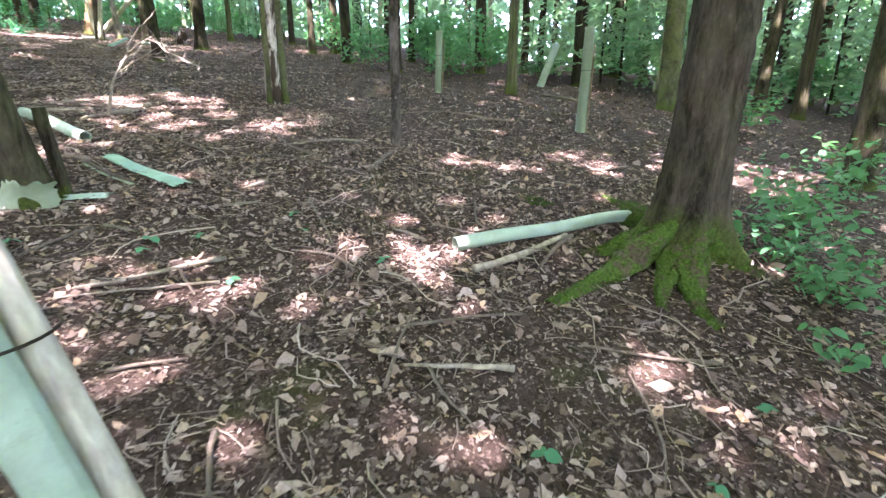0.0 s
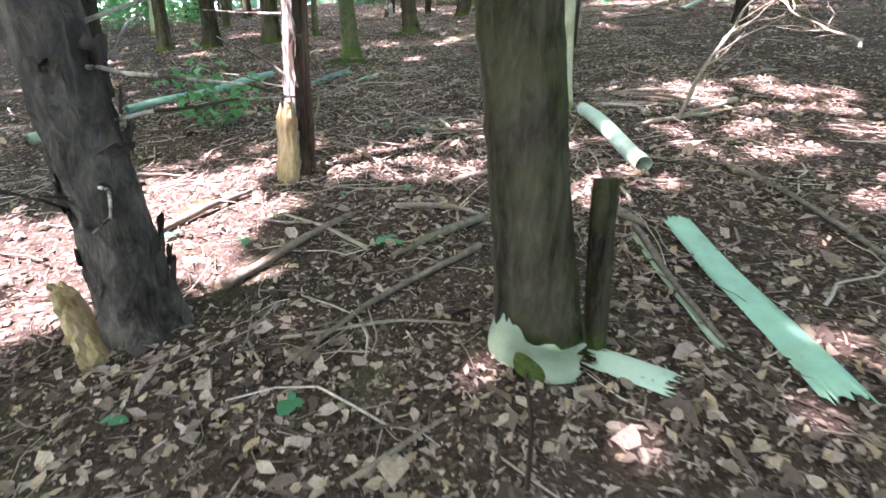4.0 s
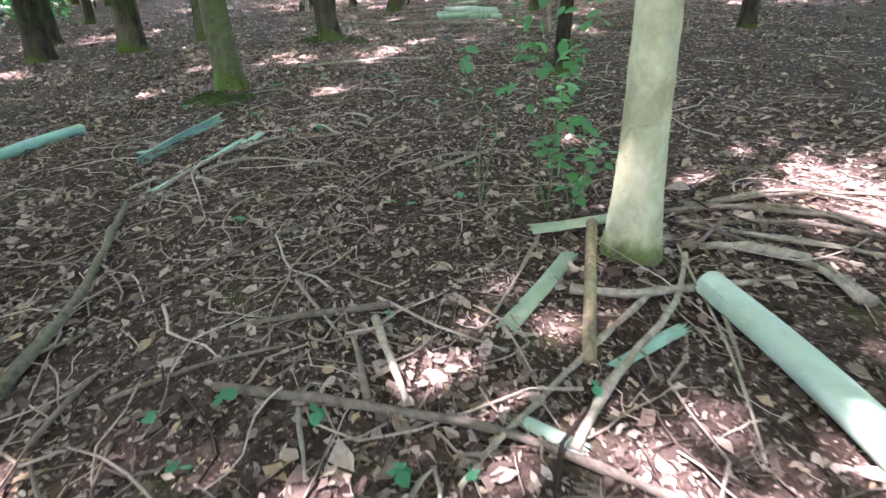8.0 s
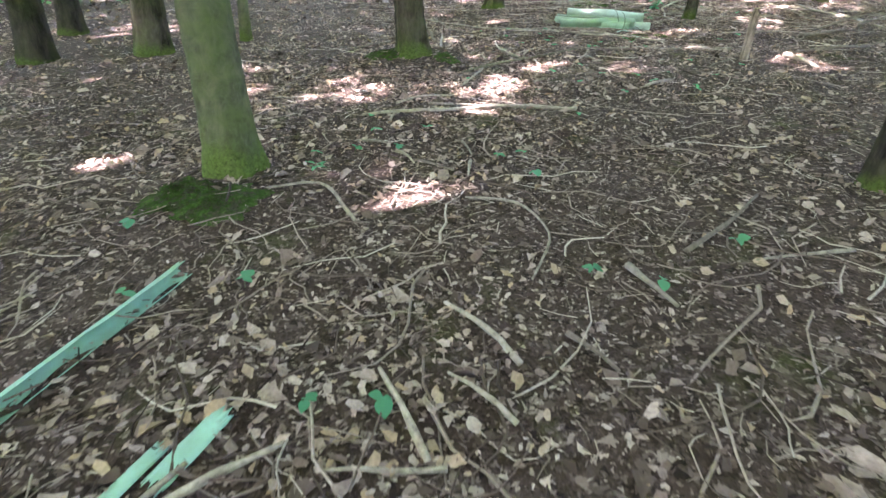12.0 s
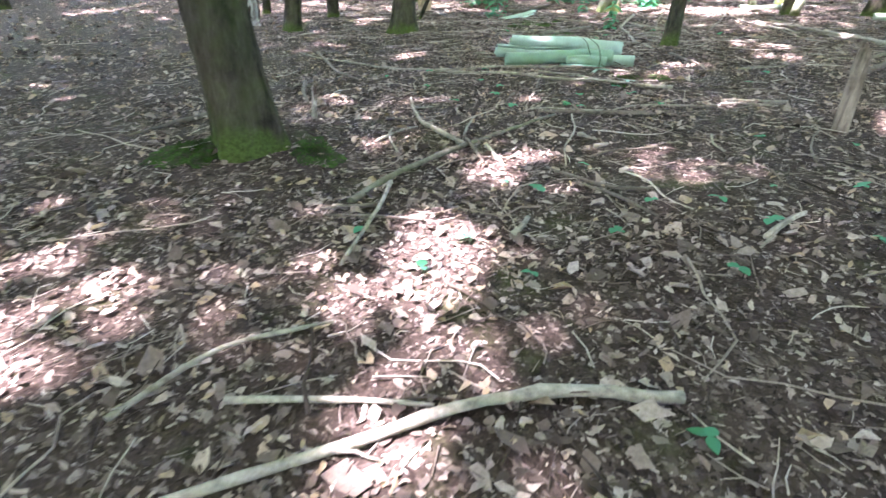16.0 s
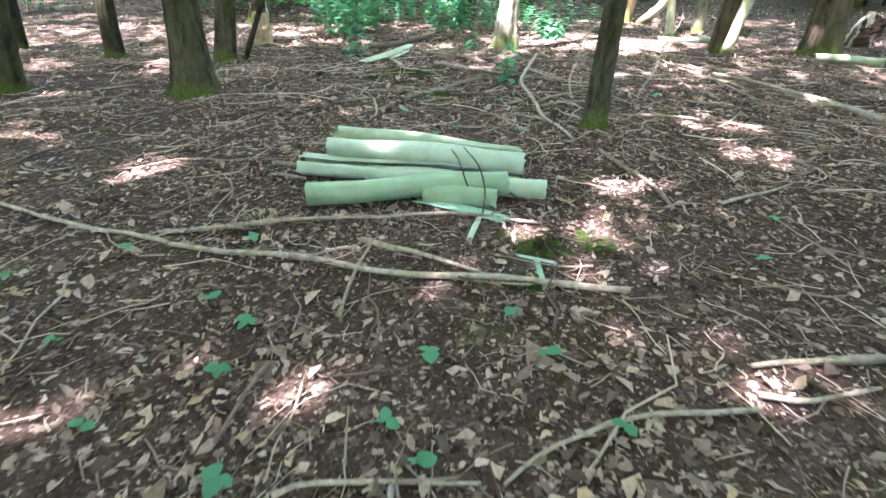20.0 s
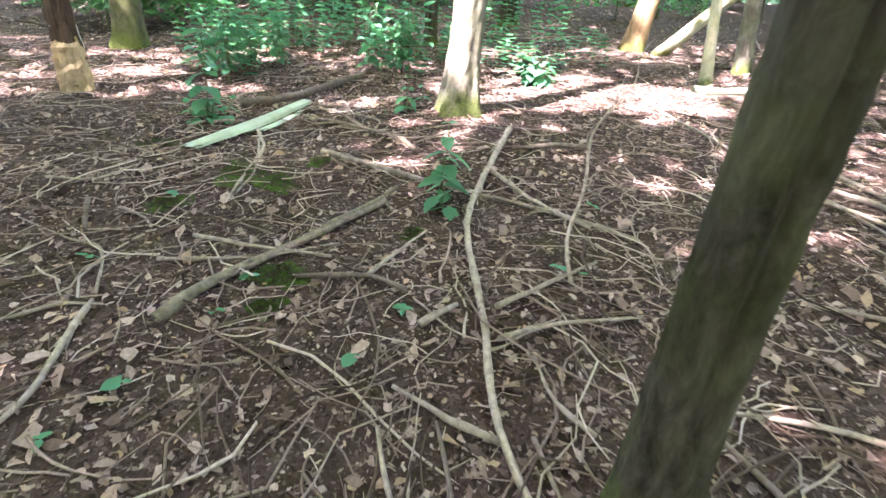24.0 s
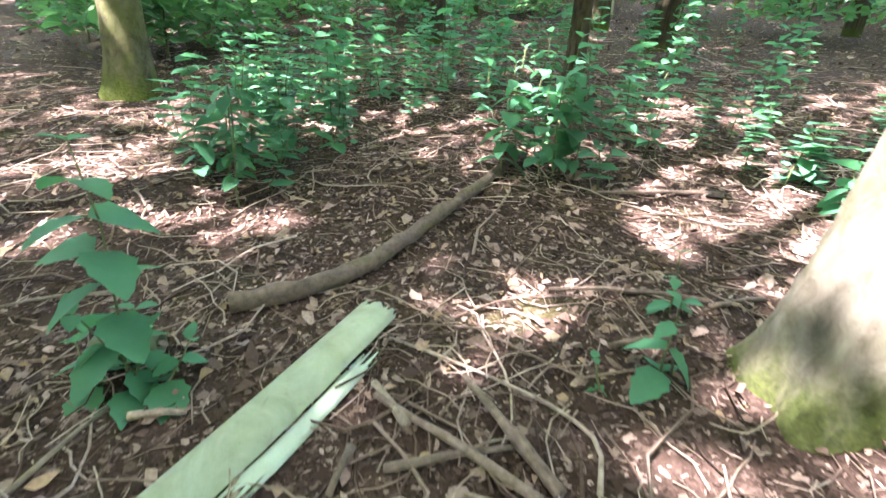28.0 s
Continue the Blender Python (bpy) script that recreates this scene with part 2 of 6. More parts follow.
def mat_stick(name, dark, light):
    a = Mat(name)
    info = a.n.new("ShaderNodeObjectInfo")
    v = a.coords()
    f = a.noise(v, 22, 6, 0.7)
    c = a.ramp(f, (0.3, dark), (0.68, light))
    c = a.mix(a.ramp(info.outputs["Random"], (0.0, (0, 0, 0)), (1.0, (0.45, 0.45, 0.45))), c, tuple(0.6 * k for k in dark))
    c = a.mix(a.ramp(a.noise(v, 2.6, 4), (0.6, (0, 0, 0)), (0.72, (0.4, 0.4, 0.4))), c, (0.08, 0.085, 0.045))
    return a.color(c).rough(0.85, 0.25).bump(a.noise(a.coords(), 90, 4), 0.6, 0.006).m


def mat_leaf(name, dark, light, through=0.45, glow=(0.2, 0.36, 0.05)):
    a = Mat(name)
    geo = a.n.new("ShaderNodeNewGeometry")
    c = a.ramp(geo.outputs["Random Per Island"], (0.0, dark), (1.0, light))
    c = a.mix(a.ramp(a.noise(a.coords(), 45, 3), (0.4, (0, 0, 0)), (0.8, (0.4, 0.4, 0.4))), c, dark)
    a.color(c).rough(0.6, 0.22)
    return a.through_light(glow, through).m


GROUND = mat_ground()
LITTER = mat_litter("dead_leaf", (0.04, 0.027, 0.022), (0.18, 0.127, 0.106), (0.385, 0.296, 0.254), (0.32, 0.22, 0.145))
CRUMB = mat_litter("leaf_crumb", (0.014, 0.009, 0.0075), (0.075, 0.051, 0.043), (0.22, 0.165, 0.142), (0.4, 0.315, 0.275))
TWIG = mat_litter("dead_twig", (0.022, 0.0145, 0.0115), (0.11, 0.077, 0.062), (0.29, 0.225, 0.187), (0.43, 0.355, 0.3), 0.0)
BARK_BROWN = mat_bark("brown_bark", (0.006, 0.0045, 0.0035), (0.028, 0.021, 0.016), (0.1, 0.079, 0.06), 0.3, depth=0.045, patch=(0.24, 0.2, 0.16), patch_at=0.7, foot=0.16)
BARK_ROOT = mat_bark("brown_bark_over_moss", (0.007, 0.005, 0.004), (0.032, 0.023, 0.018), (0.11, 0.084, 0.068), 0.1, depth=0.045, patch=(0.3, 0.25, 0.21), patch_at=0.7, foot=0.42)
BARK_DARK = mat_bark("dark_bark", (0.005, 0.004, 0.003), (0.02, 0.015, 0.012), (0.065, 0.051, 0.041), 0.2, depth=0.045, foot=0.1)
BARK_FLAKY = mat_bark("flaky_bark", (0.012, 0.01, 0.009), (0.055, 0.044, 0.038), (0.19, 0.16, 0.14), 0.0, 0.45, 16, 0.05)
BARK_OLIVE = mat_bark("olive_bark", (0.025, 0.024, 0.015), (0.065, 0.064, 0.037), (0.135, 0.128, 0.08), 0.6, 0.7, 14, 0.008, foot=0.3)
BARK_GREY = mat_bark("grey_brown_bark", (0.011, 0.009, 0.0065), (0.04, 0.034, 0.025), (0.1, 0.087, 0.065), 0.25, 0.35, 22, 0.04, patch=(0.2, 0.178, 0.136), patch_at=0.6, foot=0.2)
BARK_TAN = mat_bark("orange_tan_bark", (0.11, 0.066, 0.036), (0.22, 0.145, 0.082), (0.32, 0.23, 0.14), 0.15, 0.4, 16, 0.01, foot=0.25)
BARK_YELLOW = mat_bark("pale_smooth_bark", (0.19, 0.18, 0.115), (0.32, 0.305, 0.205), (0.45, 0.435, 0.315), 0.25, 0.8, 10, 0.005, foot=0.12)
BARK_WHITE = mat_bark("whitish_bark", (0.07, 0.062, 0.047), (0.15, 0.139, 0.112), (0.25, 0.235, 0.194), 0.3, 0.5, 14, 0.035, patch=(0.08, 0.069, 0.05), patch_at=0.6, foot=0.26)
DEAD_WOOD = mat_bark("weathered_dead_wood", (0.12, 0.09, 0.075), (0.33, 0.28, 0.25), (0.55, 0.5, 0.46), 0.0, 0.12, 30, 0.03, patch=(0.05, 0.035, 0.028), patch_at=0.47)
DEAD_INNER = mat_bark("peeled_dark_wood", (0.012, 0.008, 0.006), (0.06, 0.038, 0.027), (0.16, 0.105, 0.075), 0.0, 0.12, 30, 0.04, patch=(0.48, 0.43, 0.4), patch_at=0.6)
# pale flake colour that paints the lit side of the dead tree
PALE_SUNWARD = mat_bark("pale_sunward_bark", (0.08, 0.062, 0.055), (0.24, 0.205, 0.19), (0.42, 0.375, 0.35), 0.0, 0.2, 30, 0.04, patch=(0.08, 0.055, 0.043), patch_at=0.5)
RAW_WOOD = mat_wood("torn_orange_wood", (0.17, 0.105, 0.05), (0.42, 0.3, 0.17))
STAKE_WOOD = mat_wood("old_stake_wood", (0.09, 0.065, 0.04), (0.25, 0.2, 0.12))
MOSS, ROOT = mat_moss(), mat_root()
TUBE_GREEN = mat_tube("pale_green_plastic", (0.32, 0.395, 0.325), 0.4)
TUBE_DEEP = mat_tube("deep_green_plastic", (0.2, 0.29, 0.2), 0.5)
TUBE_OLD = mat_tube("aged_green_plastic", (0.25, 0.3, 0.215), 0.7)
TUBE_BRIGHT = mat_tube("bright_green_plastic", (0.2, 0.35, 0.275), 0.5)
STICK_PALE = mat_stick("pale_stick", (0.1, 0.078, 0.06), (0.34, 0.285, 0.23))
STICK_BROWN = mat_stick("brown_stick", (0.055, 0.04, 0.032), (0.2, 0.155, 0.125))
STICK_OLIVE = mat_stick("olive_stick", (0.045, 0.039, 0.025), (0.19, 0.165, 0.115))
LEAF_CANOPY = mat_leaf("canopy_leaf", (0.05, 0.085, 0.025), (0.095, 0.14, 0.045), 0.55, (0.43, 0.52, 0.26))
LEAF_SHRUB = mat_leaf("shrub_leaf", (0.03, 0.095, 0.04), (0.075, 0.19, 0.085), 0.4, (0.12, 0.34, 0.11))
LEAF_FAR = mat_leaf("far_leaf", (0.05, 0.1, 0.045), (0.115, 0.185, 0.095), 0.45, (0.24, 0.4, 0.2))
LEAF_NETTLE = mat_leaf("nettle_leaf", (0.028, 0.112, 0.06), (0.065, 0.21, 0.115), 0.4, (0.08, 0.28, 0.12))
STEM = mat_stick("green_stem", (0.05, 0.07, 0.03), (0.13, 0.15, 0.07))
TUBE_DULL = mat_tube("dull_green_plastic", (0.17, 0.21, 0.14), 0.6)
TAPE = mat_tube("white_band", (0.75, 0.77, 0.78), 0.3)


# ---- mesh helpers ----
def mesh_of(name, verts, faces, material, smooth=True):
    me = bpy.data.meshes.new(name)
    me.from_pydata(np.asarray(verts).tolist(), [], faces if isinstance(faces, list) else faces.tolist())
    me.materials.append(material)
    if smooth:
        me.shade_smooth()
    me.update()
    return me


def part(name, me, parent=None, label="", at=None):
    ob = new(name, me)
    if parent is not None:
        ob.parent = parent
    if at is not None:
        ob.matrix_basis = at
    return tagged(ob, label)


def thing(name, m, label, category, group="", kind=""):
    ob = new(name)
    ob.matrix_basis = m
    ob.empty_display_size = 0.2
    return tagged(ob, label, category, group, kind)


def sweep(pts, radii, sides=10, lobes=None, closed=True, squash=1.0):
    """A limb: rings of the given radii along pts. lobes(ring, angles) multiplies the radius."""
    pts = np.asarray(pts, float)
    n = len(pts)
    tan = np.gradient(pts, axis=0)
    tan /= np.linalg.norm(tan, axis=1)[:, None] + 1e-9
    ref = np.array([1.0, 0, 0]) if abs(tan[0][0]) < 0.8 else np.array([0, 1.0, 0])
    a = np.linspace(0, 2 * np.pi, sides, endpoint=False)
    verts = []
    for i in range(n):
        u = ref - tan[i] * (ref @ tan[i])
        u /= np.linalg.norm(u) + 1e-9
        ref = u
        v = np.cross(tan[i], u)
        r = radii[i] * (lobes(i, a) if lobes else 1.0)
        verts.append(pts[i] + (np.cos(a) * r)[:, None] * u + (np.sin(a) * r * squash)[:, None] * v)
    verts = np.concatenate(verts)
    faces = [[i * sides + j, i * sides + (j + 1) % sides, (i + 1) * sides + (j + 1) % sides, (i + 1) * sides + j] for i in range(n - 1) for j in range(sides)]
    if closed:
        faces += [list(range(sides))[::-1], list(range((n - 1) * sides, n * sides))]
    return verts, faces


def joined(pieces):
    verts, faces, k = [], [], 0
    for v, f in pieces:
        verts.append(v)
        faces += [[i + k for i in face] for face in f]
        k += len(v)
    return np.concatenate(verts), faces


def wander(a, b, n, amount, rng, sag=0.0):
    """Points from a to b that stray sideways as a grown branch does."""
    a, b = np.asarray(a, float), np.asarray(b, float)
    s = np.linspace(0, 1, n)
    length = np.linalg.norm(b - a)
    off = np.zeros((n, 3))
    for k in (1, 2, 3, 5):
        off += np.sin(np.pi * k * s)[:, None] * rng.normal(0, amount * length / k, 3)
    off[:, 2] *= 0.35
    off[:, 2] += sag * np.sin(np.pi * s)
    return a + (b - a) * s[:, None] + off


# ---- trees ----
TREES = []            # plan x, y of every trunk, for the crowns


def trunk_mesh(name, r, height, lean, material, sides=20, flare=1.5, lobes=4, rough=0.05, seed=0, bend=0.03, top=0.35, fine=True, crack=None):
    rng = np.random.default_rng(seed)
    low = np.linspace(-0.12, min(2.6, height), 46 if fine else 12)
    zs = np.concatenate([low, np.linspace(2.9, height, 10)]) if height > 3.2 else low
    px, py = rng.uniform(0, 6.28, 2)
    x = lean[0] * zs + bend * np.sin(zs * 0.9 + px) - bend * math.sin(px)
    y = lean[1] * zs + bend * np.sin(zs * 0.8 + py) - bend * math.sin(py)
    k = np.clip(zs / 0.45, 0, None)
    radii = r * (1 - (1 - top) * np.clip(zs, 0, None) / height) * (1 + (flare - 1) * np.exp(-k * 1.5))
    ph = rng.uniform(0, 6.28, 4)

    def shape(i, a):
        f = math.exp(-max(zs[i], 0) / 0.3)
        out = 1 + 0.3 * f * (flare - 1) * np.cos(lobes * a + ph[0]) + 0.05 * np.cos(2 * a + ph[1] + 0.4 * zs[i]) + rough * np.sin(7 * a + ph[2] + 2.2 * np.sin(1.7 * zs[i])) * 0.6
        if crack is not None:
            turn = np.angle(np.exp(1j * (a - crack - 0.25 * math.sin(1.4 * zs[i]))))
            out = out - 0.3 * np.exp(-(turn / 0.16) ** 2) * np.clip((zs[i] - 0.3) * 3, 0, 1) + 0.1 * np.exp(-((turn + 0.4) / 0.3) ** 2)
        return out + rng.normal(0, rough * 0.35, len(a))

    return mesh_of(name, *sweep(np.stack([x, y, zs], 1), radii, sides, shape), material), (lambda h: Vector((lean[0] * h, lean[1] * h, h)))


def tree(x, y, r, material, label, lean=(0, 0), height=11.0, flare=1.5, sides=20, lobes=4, limbs=5, fine=True, rough=0.05, name="tree", twigs=0, flakes=0, peel=None, crack=None):
    seed = int(abs(x * 91 + y * 37) * 10) % 100000
    rng = np.random.default_rng(seed)
    if height > 9.5:
        height *= 1.65
    th = thing(name, Matrix.Translation(plan(x, y)), label, "tree")
    me, axis = trunk_mesh("trunk", r, height, lean, material, sides, flare, lobes, rough, seed, fine=fine, crack=crack)
    part("trunk", me, th)
    for i in range(limbs):
        h = rng.uniform(4.5, height * 0.9)
        a, ln = rng.uniform(0, 6.28), rng.uniform(1.2, 2.6)
        p = np.array(axis(h))
        q = p + (math.cos(a) * ln, math.sin(a) * ln, rng.uniform(0.4, 1.4))
        part("limb", mesh_of("limb", *sweep(wander(p, q, 6, 0.04, rng), np.linspace(r * 0.3, 0.015, 6), 6), material), th)
    for i in range(twigs):
        h = rng.uniform(0.5, 2.4)
        a, ln = rng.uniform(0, 6.28), rng.uniform(0.25, 1.0)
        p = np.array(axis(h)) + (0, 0, 0)
        q = p + (math.cos(a) * ln, math.sin(a) * ln, rng.uniform(-0.15, 0.3))
        part("dead_twig", mesh_of("dead_twig", *sweep(wander(p, q, 7, 0.05, rng), np.linspace(0.011, 0.003, 7), 5), DEAD_WOOD), th, "bare dead twig")
    for i in range(flakes):
        # peel flakes gather towards the sun, so their pale colour lightens the lit side
        h, a = rng.uniform(0.1, 2.2), rng.uniform(0, 6.28) if peel is None else SUN_AZ + rng.uniform(-1.3, 1.1)
        w, t, tilt = rng.uniform(0.25, 0.6), rng.uniform(0.05, 0.16), rng.uniform(0.1, 0.6)
        if peel:
            w, t, tilt = w * 0.8, t * 2.4, tilt * 0.35
        rr = r * (1 - 0.65 * h / height) * (1 + (flare - 1) * math.exp(-h / 0.3))
        rows = []
        for k in range(4):
            q = np.linspace(-w, w, 5) * (0.35 + 0.65 * math.sin(math.pi * (k + 0.6) / 4.2)) + a + rng.normal(0, 0.3 * w)
            out = rr * (1.02 + 0.03 * rng.uniform()) + tilt * (0.09 if peel else 0.045) * (k / 3) ** 1.5 + rng.normal(0, 0.002, 5)
            rows.append(np.column_stack([np.cos(q) * out + lean[0] * h, np.sin(q) * out + lean[1] * h, h + t * (k / 3 - 0.5) + rng.normal(0, 0.008 + 0.06 * t, 5)]))
        v = np.concatenate(rows)
        inner = v * (0.985, 0.985, 1)
        f = [[j * 5 + i2, j * 5 + i2 + 1, j * 5 + i2 + 6, j * 5 + i2 + 5] for j in range(3) for i2 in range(4)]
        part("bark_flake", mesh_of("bark_flake", np.concatenate([v, inner]), f + [[20 + n for n in face[::-1]] for face in f], peel or material), th, "loose peeling flake of bark")
    TREES.append((x, y, th, height))
    return th


# ---- bare soil and moss: plan x, y, reach, how mossy ----
BARE = [(-9.6, 7.7, 0.9, 0.5), (-9.0, 7.4, 0.6, 0.4), (-11.1, 5.6, 0.75, 0.65), (-13.43, 11.22, 0.4, 0.9), (-12.61, 12.19, 0.35, 0.8), (-11.97, 12.02, 0.4, 0.8), (-12.6, 10.43, 0.25, 0.9), (-13.87, 10.7, 0.25, 0.6),
        (-12.2, 11.2, 0.8, 0.25), (-12.9, 11.0, 0.6, 0.2), (-13.98, 11.84, 0.4, 0.8), (-13.47, 12.81, 0.35, 0.9), (-13.12, 13.73, 0.35, 0.8), (-12.83, 12.48, 0.4, 0.6), (-13.6, 13.3, 0.7, 0.5)]
BARE_END = [(-18.15, 15.8, 0.35, 1.0), (-17.75, 15.93, 0.3, 1.0), (-16.8, 15.23, 0.3, 0.9), (-16.57, 15.05, 0.2, 0.9), (-17.93, 15.25, 0.3, 0.9), (-17.25, 14.26, 0.3, 0.7), (-15.68, 16.43, 0.5, 0.6), (-19.06, 15.96, 0.35, 0.8),
            (-19.26, 15.2, 0.25, 0.6), (-18.06, 17.48, 0.35, 0.7), (-17.5, 18.0, 0.7, 0.35), (-17.22, 17.02, 0.25, 0.6), (-17.77, 16.31, 0.35, 0.8), (-16.57, 16.13, 0.5, 0.7), (-17.25, 17.3, 0.7, 0.3), (-14.7, 8.6, 0.6, 0.9), (-5.9, 1.85, 0.9, 0.0), (-6.6, 2.3, 0.6, 0.0)]


def bareness(px, py):
    """How bare of leaves the soil is, and how much moss grows on it, from 0 to 1."""
    wob = 1 + 0.3 * np.sin(5 * px + 2 * py) * np.sin(4 * py - 3 * px)
    bare, moss = np.zeros_like(px), np.zeros_like(px)
    for x, y, r, m in BARE + BARE_END:
        k = np.exp(-((px - x) ** 2 + (py - y) ** 2) / (r * wob) ** 2)
        bare, moss = np.maximum(bare, k), np.maximum(moss, k * m)
    return bare, moss


# ---- ground ----
def build_ground():
    """One sheet, finer along the walk, coarse out to the horizon."""
    def axis(lo, hi, centre_lo, centre_hi, fine):
        mid = np.arange(centre_lo, centre_hi, fine)
        out = [centre_hi + 0.4 * (1.16 ** k - 1) / 0.16 for k in range(60)]
        inn = [centre_lo - 0.4 * (1.16 ** k - 1) / 0.16 for k in range(60)]
        return np.array(sorted([v for v in inn[1:] if v > lo] + [lo] + list(mid) + [v for v in out if v < hi] + [hi]))
    xs, ys = axis(-1500, 1500, -24, 6, 0.13), axis(-1500, 1500, -1, 24, 0.13)
    gx, gy = np.meshgrid(xs, ys, indexing="ij")
    rough = 0.006 * np.sin(9 * gx + 2 * np.sin(5 * gy)) * np.sin(8 * gy + 2 * np.sin(4 * gx))
    v = to_world(np.stack([gx, gy, hill(gx, gy) + rough], -1).reshape(-1, 3))
    n, m = len(xs), len(ys)
    i = (np.arange(n - 1)[:, None] * m + np.arange(m - 1)).ravel()
    ob = new("ground", mesh_of("ground", v, np.stack([i, i + m, i + m + 1, i + 1], 1), GROUND))
    film = ob.data.attributes.new("moss_film", "FLOAT", "POINT")
    film.data.foreach_set("value", bareness(gx, gy)[1].ravel().astype(np.float32))
    tagged(ob, "dark brown woodland soil under leaf litter, sloping gently", "ground", kind="structure")


build_ground()

# ---- the trees that stand along the walk ----
BROWN = "tall woodland tree with rough brown bark"
DARK = "slim woodland tree with dark shaded bark"

tree(1.97, 3.55, 0.24, BARK_ROOT, "large brown-barked tree on spreading mossy roots", (0.06, 0.0), 13, 1.75, 40, 5, 6, rough=0.06)
tree(-3.29, 3.39, 0.155, BARK_BROWN, "brown-barked tree with a torn green tube round its foot", (-0.07, -0.125), 12, 1.25, 26, 4, twigs=0)
tree(-4.47, 1.96, 0.14, BARK_FLAKY, "tree with dark flaking bark and fine dead twigs", (0.03, -0.08), 11, 1.35, 26, 5, rough=0.1, twigs=16, flakes=60)
tree(-6.01, 3.17, 0.092, DEAD_INNER, "standing dead tree with peeling grey bark and bare twigs", (0.015, 0.01), 6.0, 1.2, 18, 3, 2, rough=0.14, twigs=16, flakes=110, peel=PALE_SUNWARD)
tree(-6.22, 6.3, 0.108, BARK_YELLOW, "smooth pale yellow-green barked young tree", (-0.05, -0.03), 11, 1.45, 36, 3)
tree(-9.3, 9.5, 0.095, BARK_DARK, DARK, (0, 0), 10, 1.2)
tree(-11.76, 5.91, 0.155, BARK_OLIVE, "olive-green barked tree with a mossy foot", (-0.01, -0.07), 12, 1.4, 26, 5)
tree(-14.65, 8.83, 0.2, BARK_BROWN, "brown-barked tree standing on a mossy mound", (-0.05, -0.15), 12, 1.35, 26, 4)
tree(-17.4, 5.65, 0.24, BARK_BROWN, BROWN, (0.04, 0), 13, 1.35)
tree(-17.9, 4.1, 0.22, BARK_DARK, DARK, (0.02, 0), 12, 1.3)
tree(-18.3, 2.9, 0.17, BARK_BROWN, BROWN, (0, 0), 12, 1.3)
tree(-17.88, 7.13, 0.09, BARK_OLIVE, "thin young tree with olive green bark", (0.03, 0), 10, 1.2)
tree(-20.5, 4.4, 0.2, BARK_DARK, DARK, (0, 0), 12, 1.3)
tree(-11.4, 1.5, 0.2, BARK_DARK, DARK, (0.03, 0.03), 12, 1.35, twigs=5)
tree(-18.92, 13.31, 0.175, BARK_BROWN, BROWN, (0.0, -0.01), 12, 1.6, 30, 5)
tree(-20.66, 11.93, 0.135, BARK_BROWN, BROWN, (0.04, 0.02), 12, 1.3)
tree(-22.0, 13.55, 0.12, BARK_DARK, DARK, (0.04, 0), 11, 1.2)
tree(-20.6, 14.6, 0.14, BARK_BROWN, BROWN, (0.08, 0.06), 11, 1.3)
tree(-21.55, 15.86, 0.13, DEAD_INNER, "tree with stripped bark and a pale orange foot", (-0.01, -0.06), 9, 1.2, twigs=9, flakes=24)
tree(-14.82, 15.2, 0.1, BARK_GREY, "slim grey-brown barked leaning tree with a cracked trunk and mossy foot", (0.06, -0.035), 11, 1.35, 40, 3, rough=0.07, crack=-1.25)
tree(-17.77, 18.1, 0.165, BARK_WHITE, "sunlit whitish-barked tree with a wide mossy foot", (0.06, 0.015), 12, 1.5, 44, 4, rough=0.08)
tree(-14.95, 20.55, 0.15, BARK_BROWN, BROWN, (0.05, -0.05), 12, 1.3)
tree(-16.0, 23.4, 0.115, BARK_WHITE, "distant tree with whitish sunlit bark", (-0.1, -0.05), 11, 1.3)
tree(-18.1, 24.2, 0.19, BARK_TAN, "tree with sunlit orange-tan bark and mossy foot", (0.16, 0.02), 12, 1.4)
tree(-16.24, 22.1, 0.08, BARK_YELLOW, "thin young tree with pale bark", (-0.1, 0), 9, 1.2)
tree(-24.3, 17.5, 0.21, BARK_OLIVE, "brown-green barked tree behind the nettles", (0.03, 0.02), 12, 1.4)
tree(-21.1, 21.6, 0.115, BARK_BROWN, BROWN, (0, 0), 11, 1.3)
tree(-12.0, 23.0, 0.13, BARK_OLIVE, "tree with smooth olive green bark", (-0.1, 0), 11, 1.3)
tree(-24.0, 12.8, 0.1, BARK_DARK, DARK, (0, 0), 11, 1.2)
tree(-9.2, 15.0, 0.15, BARK_DARK, DARK, (-0.05, 0), 12, 1.3)
tree(-0.79, 6.63, 0.07, BARK_FLAKY, "thin dead trunk with grey broken bark", (0.03, -0.06), 7, 1.15, rough=0.1, twigs=3)
tree(-4.85, 21.5, 0.23, BARK_DARK, DARK, (0, 0), 13, 1.3)
tree(6.43, 14.8, 0.28, BARK_OLIVE, "thick tree with olive green bark", (0, 0), 13, 1.3)
tree(9.5, 30.9, 0.4, BARK_DARK, DARK, (0, 0), 14, 1.3)
tree(10.9, 17.7, 0.2, BARK_BROWN, BROWN, (0.05, 0), 13, 1.3)
tree(15.8, 22.7, 0.42, BARK_BROWN, BROWN, (0.06, 0), 14, 1.35)
tree(6.0, 6.8, 0.19, BARK_BROWN, "leafy tree with rough brown bark", (0.03, 0), 12, 1.35)
tree(1.0, 23.0, 0.25, BARK_BROWN, BROWN, (0, 0), 13, 1.3)
tree(3.4, 26.0, 0.19, BARK_BROWN, BROWN, (0, 0), 13, 1.3)
tree(-13.6, 21.7, 0.25, BARK_BROWN, BROWN, (0, 0), 13, 1.3)
tree(-10.8, 20.7, 0.22, BARK_DARK, DARK, (0, 0), 13, 1.3)


